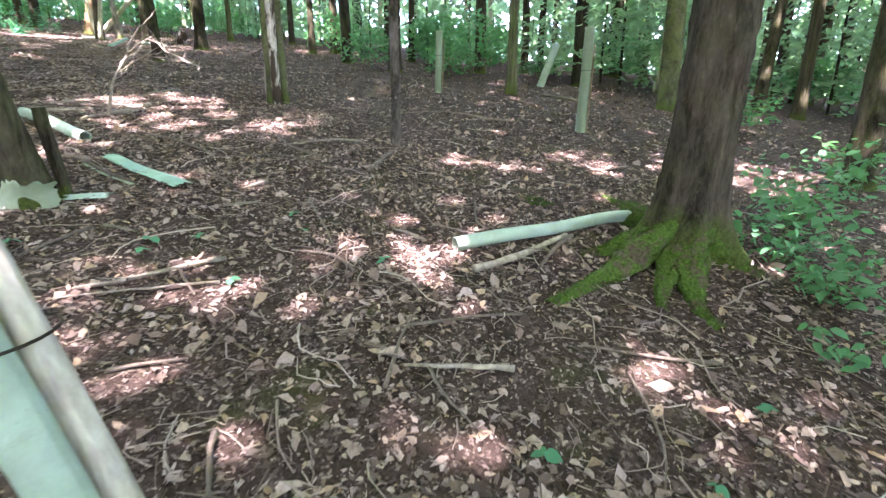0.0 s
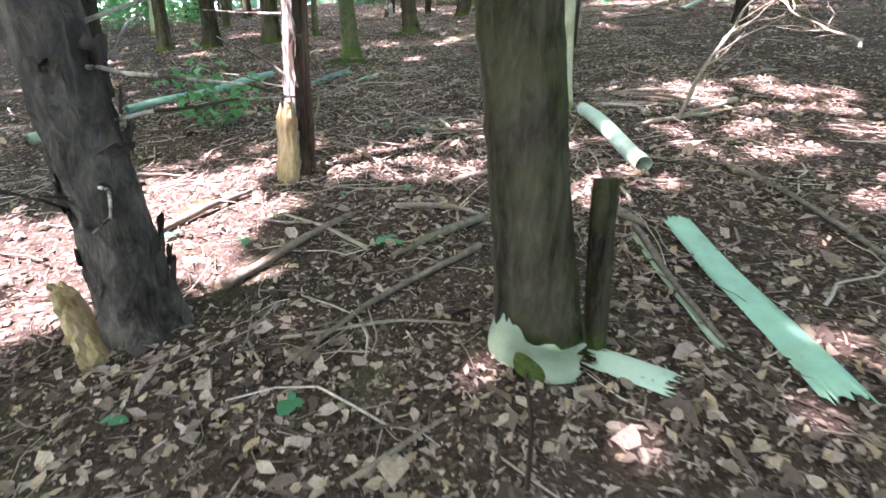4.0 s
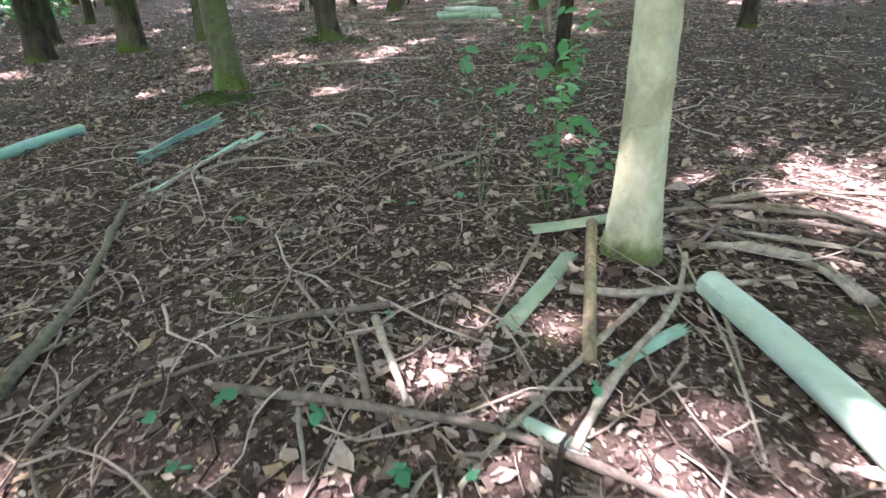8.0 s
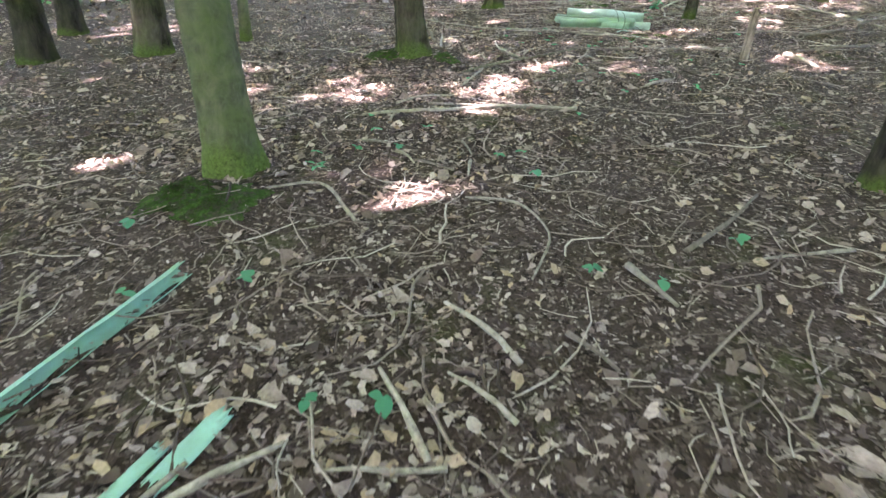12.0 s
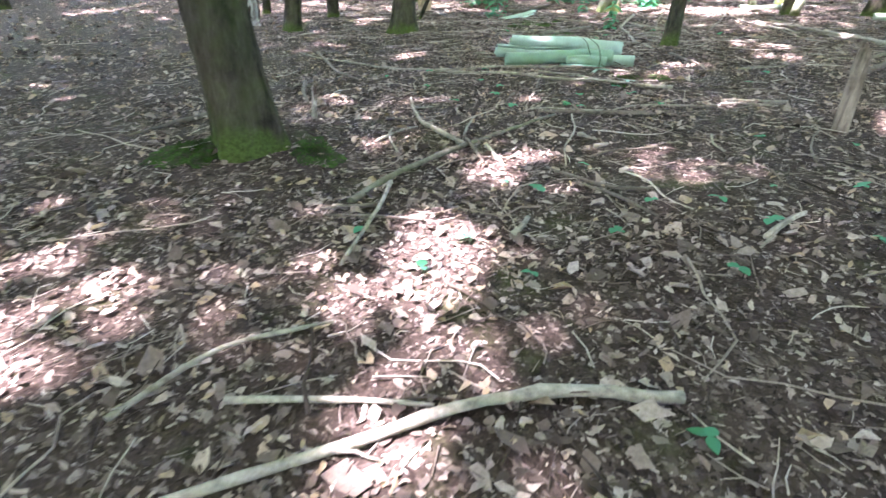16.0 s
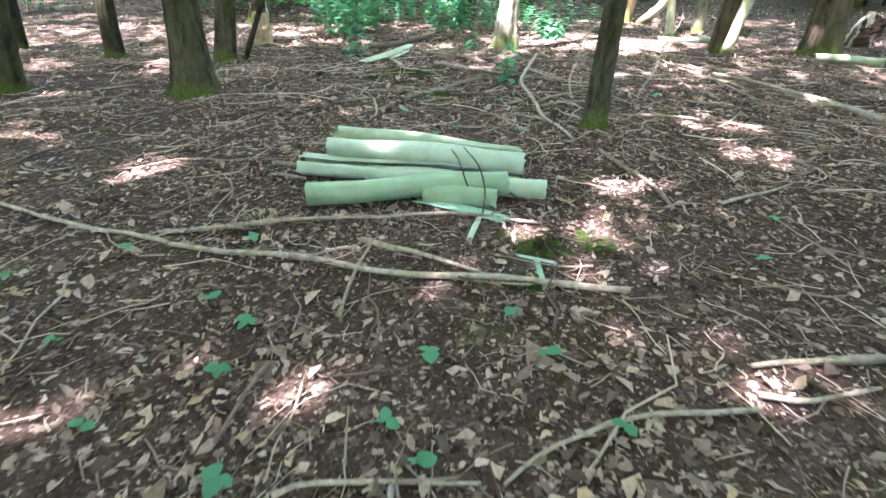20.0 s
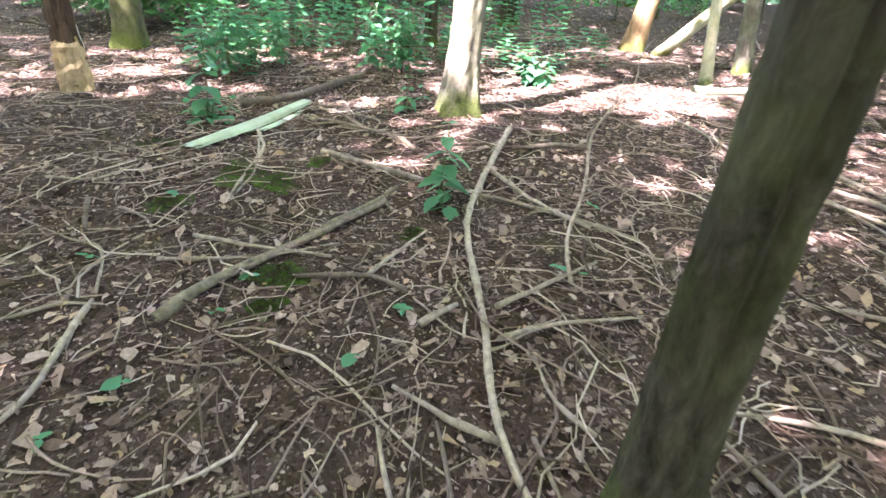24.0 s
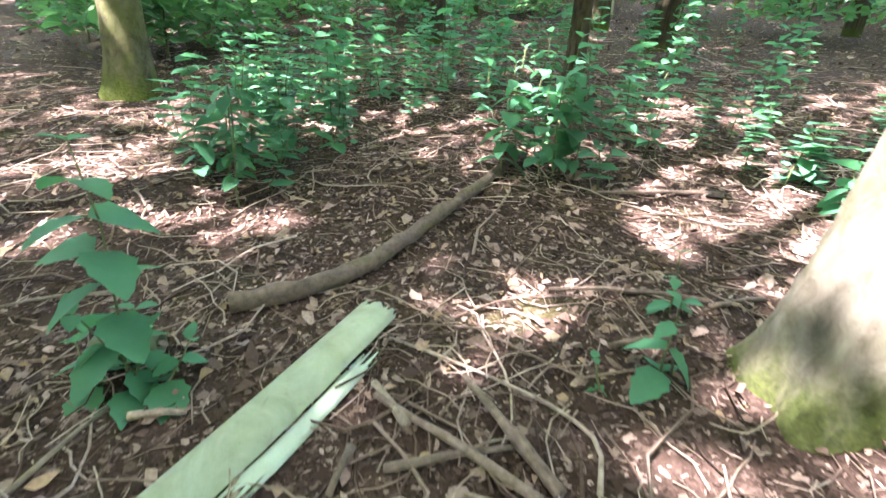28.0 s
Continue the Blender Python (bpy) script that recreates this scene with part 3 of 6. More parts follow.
def snag(x, y, r, h, label):
    """A split, hollow dead trunk: several upright slabs of torn wood round a core."""
    rng = np.random.default_rng(5)
    th = thing("broken_trunk", Matrix.Translation(plan(x, y)), label, "tree stump")
    for k in range(6):
        a = k * 1.047 + rng.uniform(-0.2, 0.2)
        c = np.array([math.cos(a) * r * 0.62, math.sin(a) * r * 0.62, 0])
        hh = h * rng.uniform(0.75, 1.1)
        zs = np.linspace(-0.1, hh, 12)
        pts = c * (1 + 0.35 * np.exp(-np.clip(zs, 0, None) / 0.25))[:, None] + np.stack([rng.normal(0, 0.008, 12), rng.normal(0, 0.008, 12), zs], 1)
        part("split_slab", mesh_of("split_slab", *sweep(pts, r * 0.42 * np.linspace(1.1, 0.75, 12), 9, lambda i, q: 1 + rng.normal(0, 0.08, len(q)))
             , (BARK_OLIVE, DEAD_WOOD)[k % 2]), th)
    TREES.append((x, y, th, 6.0))


snag(-3.55, 9.5, 0.2, 5.5, "split dead trunk with pale sunlit torn wood")

# background wood: trunks fill the distance all round
def build_background():
    rng = np.random.default_rng(21)
    line = np.array([(0, 0), (0, 1.4), (-3.5, 2.8), (-6, 4.5), (-10.3, 7), (-13, 11), (-18, 16.5)])
    kinds = (BARK_BROWN, BARK_DARK, BARK_OLIVE, BARK_BROWN, BARK_YELLOW, BARK_DARK)
    meshes = [trunk_mesh("trunk", 1.0, 12.0, (0, 0), kinds[i], 14, 1.35, 4, 0.05, 900 + i, fine=False)[0] for i in range(6)]
    for i in range(6):
        limb_rng = np.random.default_rng(i)
        a = limb_rng.uniform(0, 6.28)
        meshes.append(mesh_of("limb", *sweep(wander((0, 0, 0), (2.2 * math.cos(a), 2.2 * math.sin(a), 1.1), 6, 0.05, limb_rng), np.linspace(0.05, 0.012, 6), 6), kinds[i]))
    made = 0
    while made < 250:
        x, y = rng.uniform(-52, 34), rng.uniform(-22, 58)
        near = min(np.hypot(x - t[0], y - t[1]) for t in TREES)
        ahead = np.hypot(line[:, 0] - x, line[:, 1] - y).min()
        # trunks behind the walk are never in view, added for the lighting
        behind = y < 1.2 + 0.4 * abs(x) and (x > -9 or y < -5)
        beyond = x < -20 and y > 19
        if near < 2.0 or ahead < (6.5 if beyond else 0) or not beyond and (ahead < (4.5 if behind else 10.5) or (y + 1.1 * x > 2 and ahead < 13) and not behind):
            continue
        k, r, h = made % 6, rng.uniform(0.09, 0.24), rng.uniform(17, 23)
        th = thing("tree", Matrix.Translation(plan(x, y)), (BROWN, DARK, "woodland tree with olive green bark", BROWN, "woodland tree with pale smooth bark", DARK)[k], "tree", "background trees")
        a, b = rng.normal(0, 0.05, 2)
        shear = Matrix(((r, 0, a, 0), (0, r, b, 0), (0, 0, h / 12, 0), (0, 0, 0, 1)))
        part("trunk", meshes[k], th, at=shear)
        for j in range(2):
            hh = rng.uniform(0.35, 0.85) * h
            part("limb", meshes[6 + k], th, at=pose(a * hh, b * hh, hh, 0, 0, rng.uniform(0, 360)))
        TREES.append((x, y, th, h))
        made += 1


build_background()

# ---- crowns: unseen leaves overhead, with openings laid out to put sun patches on the ground ----
GAPS_START = [  # plan x, y, half length, half width, turn
    (-1.60, 1.98, 0.42, 0.31, 9),
    (-0.00, 3.11, 0.35, 0.39, 12),
    (1.29, 1.96, 0.21, 0.21, 8),
    (-3.28, 7.05, 1.10, 0.97, 28),
    (0.40, 5.89, 0.49, 0.65, 20),
    (2.16, 6.70, 0.61, 0.62, 21),
    (-0.99, 1.29, 0.13, 0.12, 7),
    (-5.36, 8.19, 1.08, 1.00, 36),
    (-0.81, 3.29, 0.20, 0.26, 13),
    (1.51, 1.62, 0.17, 0.14, 7),
    (-7.5, 27.6, 2.2, 1.8, 70),
    (4.20, 6.79, 1.76, 0.94, 19),
    (-5.44, 1.95, 0.83, 0.75, 48),
    (-5.37, 4.06, 0.69, 0.41, 46),
    (-3.27, 6.89, 0.67, 0.50, 46),
    (-5.66, 8.26, 0.56, 0.58, 41),
    (-3.08, 1.61, 0.16, 0.09, 51),
    (-2.73, 8.14, 0.37, 0.45, 45),
    (-5.95, 3.6, 0.2, 0.65, 0),
    (-1.72, 2.3, 0.36, 0.26, 30),
    (-0.43, 3.76, 0.14, 0.1, 20),
    (0.26, 3.55, 0.16, 0.12, 10),
]
GAPS_GLADE = [  # plan x, y, half length, half width, turn
    (-6.30, 2.19, 0.60, 0.41, 54),
    (-6.77, 3.06, 0.51, 0.34, 52),
    (-5.81, 3.71, 0.38, 0.24, 53),
    (-5.51, 4.44, 0.45, 0.35, 52),
    (-5.34, 5.15, 0.28, 0.30, 51),
    (-4.34, 4.55, 0.17, 0.13, 55),
    (-5.39, 8.07, 0.40, 0.52, 46),
    (-4.58, 6.23, 0.25, 0.33, 51),
    (-4.74, 4.67, 0.17, 0.15, 53),
    (-5.56, 5.37, 0.35, 0.20, 49),
    (-6.09, 5.08, 0.20, 0.16, 49),
    (-6.01, 5.51, 0.14, 0.14, 48),
    (-6.21, 4.25, 0.17, 0.06, 49),
    (-5.60, 8.10, 0.21, 0.39, 46),
    (-12.60, 8.60, 0.30, 0.25, 38),
    (-10.74, 6.84, 0.30, 0.29, 41),
    (-7.09, 2.39, 0.38, 0.38, 51),
    (-6.45, 1.81, 0.31, 0.35, 54),
    (-6.18, 6.75, 0.10, 0.20, 0),
    (-5.05, 5.78, 0.50, 0.14, -28),
    (-4.3, 5.25, 0.3, 0.2, 50),
]
GAPS_MIDDLE = [  # plan x, y, half length, half width, turn
    (-12.80, 8.80, 0.50, 0.25, 48),
    (-13.62, 7.46, 0.47, 0.53, 49),
    (-10.76, 6.84, 0.21, 0.19, 55),
    (-20.80, 5.52, 0.7, 0.8, 42),
    (-16.12, 3.47, 0.48, 0.46, 50),
    (-10.74, 6.82, 0.21, 0.16, 57),
    (-12.38, 8.52, 0.44, 0.61, 55),
    (-13.98, 7.72, 0.32, 0.39, 54),
    (-14.20, 6.40, 0.38, 0.36, 55),
    (-11.32, 7.26, 0.11, 0.08, 58),
    (-12.53, 10.93, 0.18, 0.21, 53),
    (-20.52, 6.00, 1.01, 1.18, 48),
    (-12.2, 8.5, 0.42, 0.3, 50),
    (-12.75, 9.0, 0.45, 0.3, 40),
    (-13.0, 8.35, 0.3, 0.25, 40),
    (-15.3, 6.5, 0.4, 0.3, 40),
]
GAPS_PILE = [  # plan x, y, half length, half width, turn
    (-12.99, 9.30, 0.16, 0.48, 41),
    (-13.35, 10.00, 0.27, 0.24, 41),
    (-12.71, 10.64, 0.14, 0.26, 41),
    (-15.36, 9.86, 0.33, 0.29, 42),
    (-14.92, 10.25, 0.21, 0.28, 42),
    (-12.16, 10.82, 0.13, 0.19, 41),
    (-14.39, 11.44, 0.20, 0.17, 42),
    (-14.09, 13.99, 0.28, 0.33, 43),
    (-11.49, 12.88, 0.30, 0.37, 42),
    (-22.53, 18.39, 1.9, 0.8, 50),
    (-16.93, 25.04, 3.00, 1.30, 50),
    (-13.03, 12.64, 0.14, 0.13, 40),
    (-14.46, 12.42, 0.18, 0.13, 40),
    (-17.87, 20.10, 1.53, 1.24, 44),
    (-25.18, 14.10, 1.42, 1.59, 44),
    (-21.89, 16.75, 0.8, 1.0, 44),
    (-15.70, 13.02, 0.16, 0.14, 37),
    (-15.55, 13.66, 0.16, 0.12, 38),
    (-14.80, 12.68, 0.08, 0.09, 37),
    (-13.41, 15.40, 0.21, 0.19, 38),
    (-15.62, 12.85, 0.14, 0.10, 41),
    (-14.27, 9.69, 0.22, 0.16, 40),
    (-13.89, 13.18, 0.12, 0.2, 40),
    (-14.19, 12.85, 0.1, 0.12, 40),
]
GAPS_END = [  # plan x, y, half length, half width, turn
    (-17.34, 19.98, 1.12, 0.61, 48),
    (-21.77, 16.86, 1.05, 0.59, 49),
    (-17.49, 16.95, 0.24, 0.27, 48),
    (-22.12, 15.42, 0.43, 0.52, 49),
    (-20.42, 17.18, 0.37, 0.24, 49),
    (-16.36, 20.47, 0.59, 0.33, 48),
    (-19.39, 20.67, 0.33, 0.66, 49),
    (-18.75, 17.61, 0.42, 0.26, 48),
    (-20.99, 16.87, 0.21, 0.25, 48),
    (-22.27, 16.59, 0.51, 0.50, 49),
    (-17.75, 17.88, 0.45, 0.3, 47),
    (-19.57, 21.90, 0.76, 0.57, 50),
    (-21.12, 18.48, 0.24, 0.27, 49),
    (-17.29, 17.49, 0.16, 0.14, 46),
    (-23.96, 17.46, 0.70, 0.67, 46),
    (-22.68, 15.77, 0.45, 0.40, 46),
    (-20.68, 17.11, 0.25, 0.22, 46),
    (-14.05, 16.20, 0.10, 0.18, 39),
    (-17.75, 18.95, 0.36, 1.1, 0),
    (-17.2, 20.6, 1.6, 0.9, 20),
    (-20.9, 19.2, 0.5, 0.35, 40),
    (-17.15, 18.3, 0.2, 0.12, 60),
    (-17.3, 17.47, 0.2, 0.12, 50),
]
gap_rng = np.random.default_rng(40)
GAPS_FAR = [(x, y, a, b, c) for x, y, a, b, c in zip(gap_rng.uniform(-30, -9, 620), gap_rng.uniform(9, 27, 620), gap_rng.uniform(0.15, 0.55, 620), gap_rng.uniform(0.12, 0.38, 620), gap_rng.uniform(0, 180, 620))
            if 26.2 < y - 0.62 * x < 33.0 and abs(y + 0.95 * x + 2.0) > 1.0 and not (x > -13 and y < 18) and math.hypot(x + 18, y - 16.8) > 2.6]      # random openings, added to brighten the ground uphill
GAPS = GAPS_START + GAPS_GLADE + GAPS_MIDDLE + GAPS_PILE + GAPS_END + GAPS_FAR


# plan x, y, half axes and count of unseen leaves added to darken the ground
DIM = ((-12.0, 10.5, 4.6, 4.2, 1500), (-16.3, 15.6, 1.6, 1.2, 500), (-8.2, 5.6, 1.3, 1.6, 250), (-9.7, 4.8, 2.4, 2.0, 700), (-10.9, 8.3, 1.6, 1.4, 350), (-8.5, 13.5, 5.0, 5.0, 2500), (-5.8, 23.5, 7.5, 7.5, 6000), (-21.5, 32.0, 8.0, 4.5, 3500), (-6.5, 10.5, 3.0, 3.0, 1200), (-10.9, 12.0, 1.5, 3.0, 700))
# openings kept free of stray leaves, to hold these places in full sun
CLEAR = [(-5.55, 1.85, 1.0, 0.75, 48), (-6.3, 2.5, 0.6, 0.4, 50), (-17.65, 19.45, 0.45, 1.2, 0), (-17.0, 20.4, 1.3, 0.7, 20), (-5.95, 3.6, 0.2, 0.65, 0)]


def gap_distance(px, py, openings):
    """How far plan points lie outside the nearest opening of the leaf roof, in metres; negative inside."""
    out = np.full(len(px), 9.0)
    wob = 0.16 * np.sin(7 * px + 3 * py) + 0.16 * np.sin(6 * py - 5 * px + 1.0)
    for x, y, ra, rb, turn in openings:
        near = np.flatnonzero((np.abs(px - x) < ra + rb + 1.0) & (np.abs(py - y) < ra + rb + 1.0))
        c, s = math.cos(radians(turn)), math.sin(radians(turn))
        dx, dy = px[near] - x, py[near] - y
        u, v = (dx * c + dy * s) / (ra + 0.05), (dy * c - dx * s) / (rb + 0.05)
        out[near] = np.minimum(out[near], (np.sqrt(u * u + v * v) - 1 - wob[near]) * min(ra, rb))
    return out


def leaf_blades(centre, size, normal_spread, rng, ratio=0.62, droop=0.25, facing=None, jitter=0.0, curl=None):
    """Folded leaf blades at the given centres, two faces each: six corners, or eight where they curl."""
    n = len(centre)
    az = rng.uniform(0, 2 * np.pi, n)
    d = np.stack([np.cos(az), np.sin(az), rng.normal(0, normal_spread, n)], 1)
    d /= np.linalg.norm(d, axis=1)[:, None]
    side = np.stack([-np.sin(az), np.cos(az), rng.normal(0, normal_spread, n)], 1)
    up = np.cross(d, side)
    L = (size * rng.uniform(0.7, 1.3, n))[:, None]
    w, f = L * ratio * 0.5, L * droop * rng.uniform(0.2, 1, n)[:, None]
    if curl is None:
        base, tip = centre - d * L * 0.5, centre + d * L * 0.5 - up * f
        out = np.stack([base, centre - d * L * 0.1 + side * w + up * f * 0.4, centre + d * L * 0.25 + side * w * 0.75, tip,
                         centre + d * L * 0.25 - side * w * 0.75, centre - d * L * 0.1 - side * w + up * f * 0.4], 1)
    else:
        w = w * rng.uniform(0.55, 1.15, (n, 1))
        k = curl * L * rng.uniform(-0.5, 1, (n, 1))
        left, right = [], []
        for along, wide in ((-0.26, 0.78), (0.06, 1.0), (0.34, 0.62)):
            mid = centre + d * L * along - up * f * (along + 0.5) ** 2
            left.append(mid + side * w * wide * rng.uniform(0.75, 1.2, (n, 1)) + up * k * wide)
            right.append(mid - side * w * wide * rng.uniform(0.75, 1.2, (n, 1)) + up * k * wide * rng.uniform(0.3, 1.2, (n, 1)))
        out = np.stack([centre - d * L * 0.5, *left, centre + d * L * 0.5 - up * f, *right[::-1]], 1)
    if jitter:
        out = out + rng.normal(0, 1, out.shape) * (size * jitter)[:, None, None] * np.array([1, 1, 0.4])
    if facing is not None:
        turn = np.array(Vector((0, 0, 1)).rotation_difference(facing).to_matrix())
        out = centre[:, None] + (out - centre[:, None]) @ turn.T
    return out


def faces_mesh(name, verts, corners, sides, material, smooth=False):
    """A mesh of many faces with the same number of sides, from flat arrays."""
    me = bpy.data.meshes.new(name)
    me.vertices.add(len(verts))
    me.vertices.foreach_set("co", np.ascontiguousarray(verts, dtype=np.float32).ravel())
    me.loops.add(len(corners))
    me.loops.foreach_set("vertex_index", np.asarray(corners).astype(np.int32))
    n = len(corners) // sides
    me.polygons.add(n)
    me.polygons.foreach_set("loop_start", (np.arange(n) * sides).astype(np.int32))
    me.polygons.foreach_set("loop_total", np.full(n, sides, np.int32))
    me.materials.append(material)
    me.update(calc_edges=True)
    if smooth:
        me.shade_smooth()
    return me


def blades_mesh(name, blades, material):
    n, k = blades.shape[:2]
    half = [0, 1, 2, 3, 0, 3, 4, 5] if k == 6 else [0, 1, 2, 3, 4, 0, 4, 5, 6, 7]
    return faces_mesh(name, blades.reshape(-1, 3), (np.arange(n)[:, None] * k + np.array(half)).ravel(), k // 2 + 1, material)


def build_crowns():
    rng = np.random.default_rng(3)
    normal, s = TILT_NP[:, 2], np.array(TO_SUN)

    def over(px, py, low=13.0, high=21.0):
        """Places in the leaf roof whose shade falls on the plan points."""
        ground = to_world(np.stack([px, py, np.zeros(len(px))], 1))
        return ground + s * (rng.uniform(low, high, len(px)) / s[2])[:, None]

    n = 125000
    px, py, h = rng.uniform(-44, 26, n), rng.uniform(-24, 44, n), rng.uniform(13.0, 21.0, n)
    # thinner leaf cover far from the walk
    keep = rng.uniform(0, 1, n) < np.clip(1.35 - np.hypot(px + 8, py - 4) / 45, 0.3, 1)
    w = to_world(np.stack([px, py, np.zeros(n)], 1)[keep])
    w[:, 2] += h[keep]
    # follow the sun's ray down to the slope
    foot = (w - ((w @ normal) / (s @ normal))[:, None] * s) @ TILT_NP
    w = w[gap_distance(foot[:, 0], foot[:, 1], GAPS + CLEAR) > 0.4]
    # extra leaves out of view, added to darken the dim parts of the wood
    for x, y, ra, rb, count in DIM:
        q, d = rng.uniform(0, 2 * np.pi, count), np.sqrt(rng.uniform(0, 1, count))
        fx, fy = x + ra * d * np.cos(q), y + rb * d * np.sin(q)
        ok = gap_distance(fx, fy, GAPS + CLEAR) > 0.4
        w = np.concatenate([w, over(fx[ok], fy[ok])])
    # small leaves that fray the rims of the openings and hang here and there across them
    fx, fy = rng.uniform(-32, 8, 190000), rng.uniform(-1, 33, 190000)
    d, clear = gap_distance(fx, fy, GAPS), gap_distance(fx, fy, CLEAR)
    stray = 0.24 + 0.16 * np.sin(3.1 * fx + 1.0) * np.sin(3.7 * fy)
    keep = (np.minimum(d, clear) < 0.6) & (rng.uniform(0, 1, len(fx)) < np.clip((d + 0.2) / 0.36, np.where(clear < 0, 0.02, stray), 1)) & ((clear > 0) | (rng.uniform(0, 1, len(fx)) < 0.05))
    small = over(fx[keep], fy[keep])
    tx = np.array([(t[2].matrix_basis.translation.x, t[2].matrix_basis.translation.y) for t in TREES])

    def owners(points):
        return np.concatenate([((b[:, None, :2] - tx[None]) ** 2).sum(-1).argmin(1) for b in np.array_split(points, len(points) // 4000 + 1)])

    big_of, small_of = owners(w), owners(small)
    for i, t in enumerate(TREES):
        base = np.array(t[2].matrix_basis.translation)
        mine = [leaf_blades(w[big_of == i] - base, 0.58, 0.3, rng, 0.75, facing=TO_SUN), leaf_blades(small[small_of == i] - base, 0.26, 0.3, rng, 0.75, facing=TO_SUN)]
        mine = np.concatenate(mine)
        if len(mine) >= 20:
            part("crown", blades_mesh("crown", mine, LEAF_CANOPY), t[2], "green leaves of the crown")


build_crowns()

# ---- loose litter ----
WALK_LINE = np.array([(0, -0.5), (0, 1.4), (-1.2, 2.6), (-3.5, 3.2), (-6, 5), (-8.5, 6.3), (-10.8, 7.6), (-12.2, 9.8), (-13.6, 12), (-15, 14.6), (-17, 16.4), (-19.5, 18.3)])


def line_distance(px, py):
    out = np.full(len(px), 1e9)
    for a, b in zip(WALK_LINE[:-1], WALK_LINE[1:]):
        d = b - a
        s = np.clip(((px - a[0]) * d[0] + (py - a[1]) * d[1]) / (d @ d), 0, 1)
        out = np.minimum(out, np.hypot(px - a[0] - s * d[0], py - a[1] - s * d[1]))
    return out


def scatter(n, near, far, rng, lo=(-34, -3), hi=(16, 34)):
    """Plan points, dense within near metres of the walk and thinning out to far."""
    px, py = rng.uniform(lo[0], hi[0], n), rng.uniform(lo[1], hi[1], n)
    d = line_distance(px, py)
    keep = rng.uniform(0, 1, n) < np.clip(1 - (d - near) / (far - near), 0, 1) ** 1.6
    return px[keep], py[keep]


def leafiness(px, py):
    """Leaves lie thick along the middle of the walk, thin among the twigs at its end and in the gloom beside it."""
    end = 1 / (1 + np.exp(-((py - 0.6 * px) - 22.2) * 1.2))
    start = np.exp(-((px - 0.3) ** 2 + (py - 2) ** 2) / 8)
    # fewer pale leaves lie here, which also helps to darken this dim ground
    gloom = np.exp(-((px + 8.3) ** 2 + (py - 11) ** 2) / 12)
    return np.clip(1 - 0.42 * end - 0.05 * start - 0.5 * gloom, 0.2, 1)


def build_leaf_litter():
    rng = np.random.default_rng(11)
    for name, count, near, far, size, label in (("leaf_litter", 1120000, 2.3, 8.0, 0.046, "brown dead leaves strewn over the soil"),
                                               ("leaf_litter", 150000, 9, 24, 0.075, "brown dead leaves under the distant trees")):
        px, py = scatter(count, near, far, rng)
        clump = np.sin(2.1 * px + np.sin(1.7 * py)) * np.sin(1.9 * py + np.sin(1.3 * px)) + 0.8 * np.sin(6.3 * px + 2 * np.sin(3.1 * py)) * np.sin(5.7 * py + 2 * np.sin(2.7 * px))
        keep = rng.uniform(0, 1, len(px)) < np.clip(0.68 + 0.4 * clump, 0.14, 1) * leafiness(px, py) * (1 - 0.8 * bareness(px, py)[0])
        px, py = px[keep], py[keep]
        c = np.stack([px, py, hill(px, py) + rng.uniform(0.005, 0.032, len(px))], 1)
        size_each = size * rng.choice([0.45, 0.8, 1.25, 1.65], len(px), p=[0.4, 0.34, 0.21, 0.05])
        b = leaf_blades(c, size_each, 0.36, rng, 0.55, 0.3, jitter=0.085, curl=0.16 if near < 5 else None)
        b = to_world(b.reshape(-1, 3)).reshape(b.shape)
        ob = new(name, blades_mesh(name, b, LITTER))
        tagged(ob, label, "leaf litter", kind="stuff")


def twigs_mesh(name, px, py, L, r, points, bend, lift, rng):
    """Bent three-sided twigs at plan points."""
    n = len(px)
    az = rng.uniform(0, 2 * np.pi, n)
    s = np.linspace(-0.5, 0.5, points)
    off = rng.normal(0, bend, (n, 1)) * (1 - 4 * s * s) + rng.normal(0, bend * 0.45, (n, 1)) * np.sin(2 * np.pi * s)
    if points > 4:
        off = off + rng.normal(0, bend * 0.2, (n, 1)) * np.sin(4 * np.pi * s) + rng.normal(0, bend * 0.05, (n, points))
    off = off * L[:, None]
    x = px[:, None] + np.cos(az)[:, None] * L[:, None] * s - np.sin(az)[:, None] * off
    y = py[:, None] + np.sin(az)[:, None] * L[:, None] * s + np.cos(az)[:, None] * off
    z = hill(px, py)[:, None] + rng.uniform(0.004, lift, (n, 1)) + rng.normal(0, 0.05, (n, 1)) * L[:, None] * s
    side = np.stack([-np.sin(az), np.cos(az), np.zeros(n)], 1)[:, None, :]
    c = np.stack([x, y, z], -1)
    rr = (r[:, None] * np.linspace(1.05, 0.5, points))[..., None]
    ring = np.stack([c + side * rr, c + np.array([0, 0, 1.1]) * rr, c - side * rr], 2)
    q = np.array([[i * 3 + j, i * 3 + (j + 1) % 3, (i + 1) * 3 + (j + 1) % 3, (i + 1) * 3 + j] for i in range(points - 1) for j in range(3)])
    idx = (np.arange(n)[:, None, None] * points * 3 + q).reshape(-1)
    return faces_mesh(name, to_world(ring.reshape(-1, 3)), idx, 4, TWIG, True)


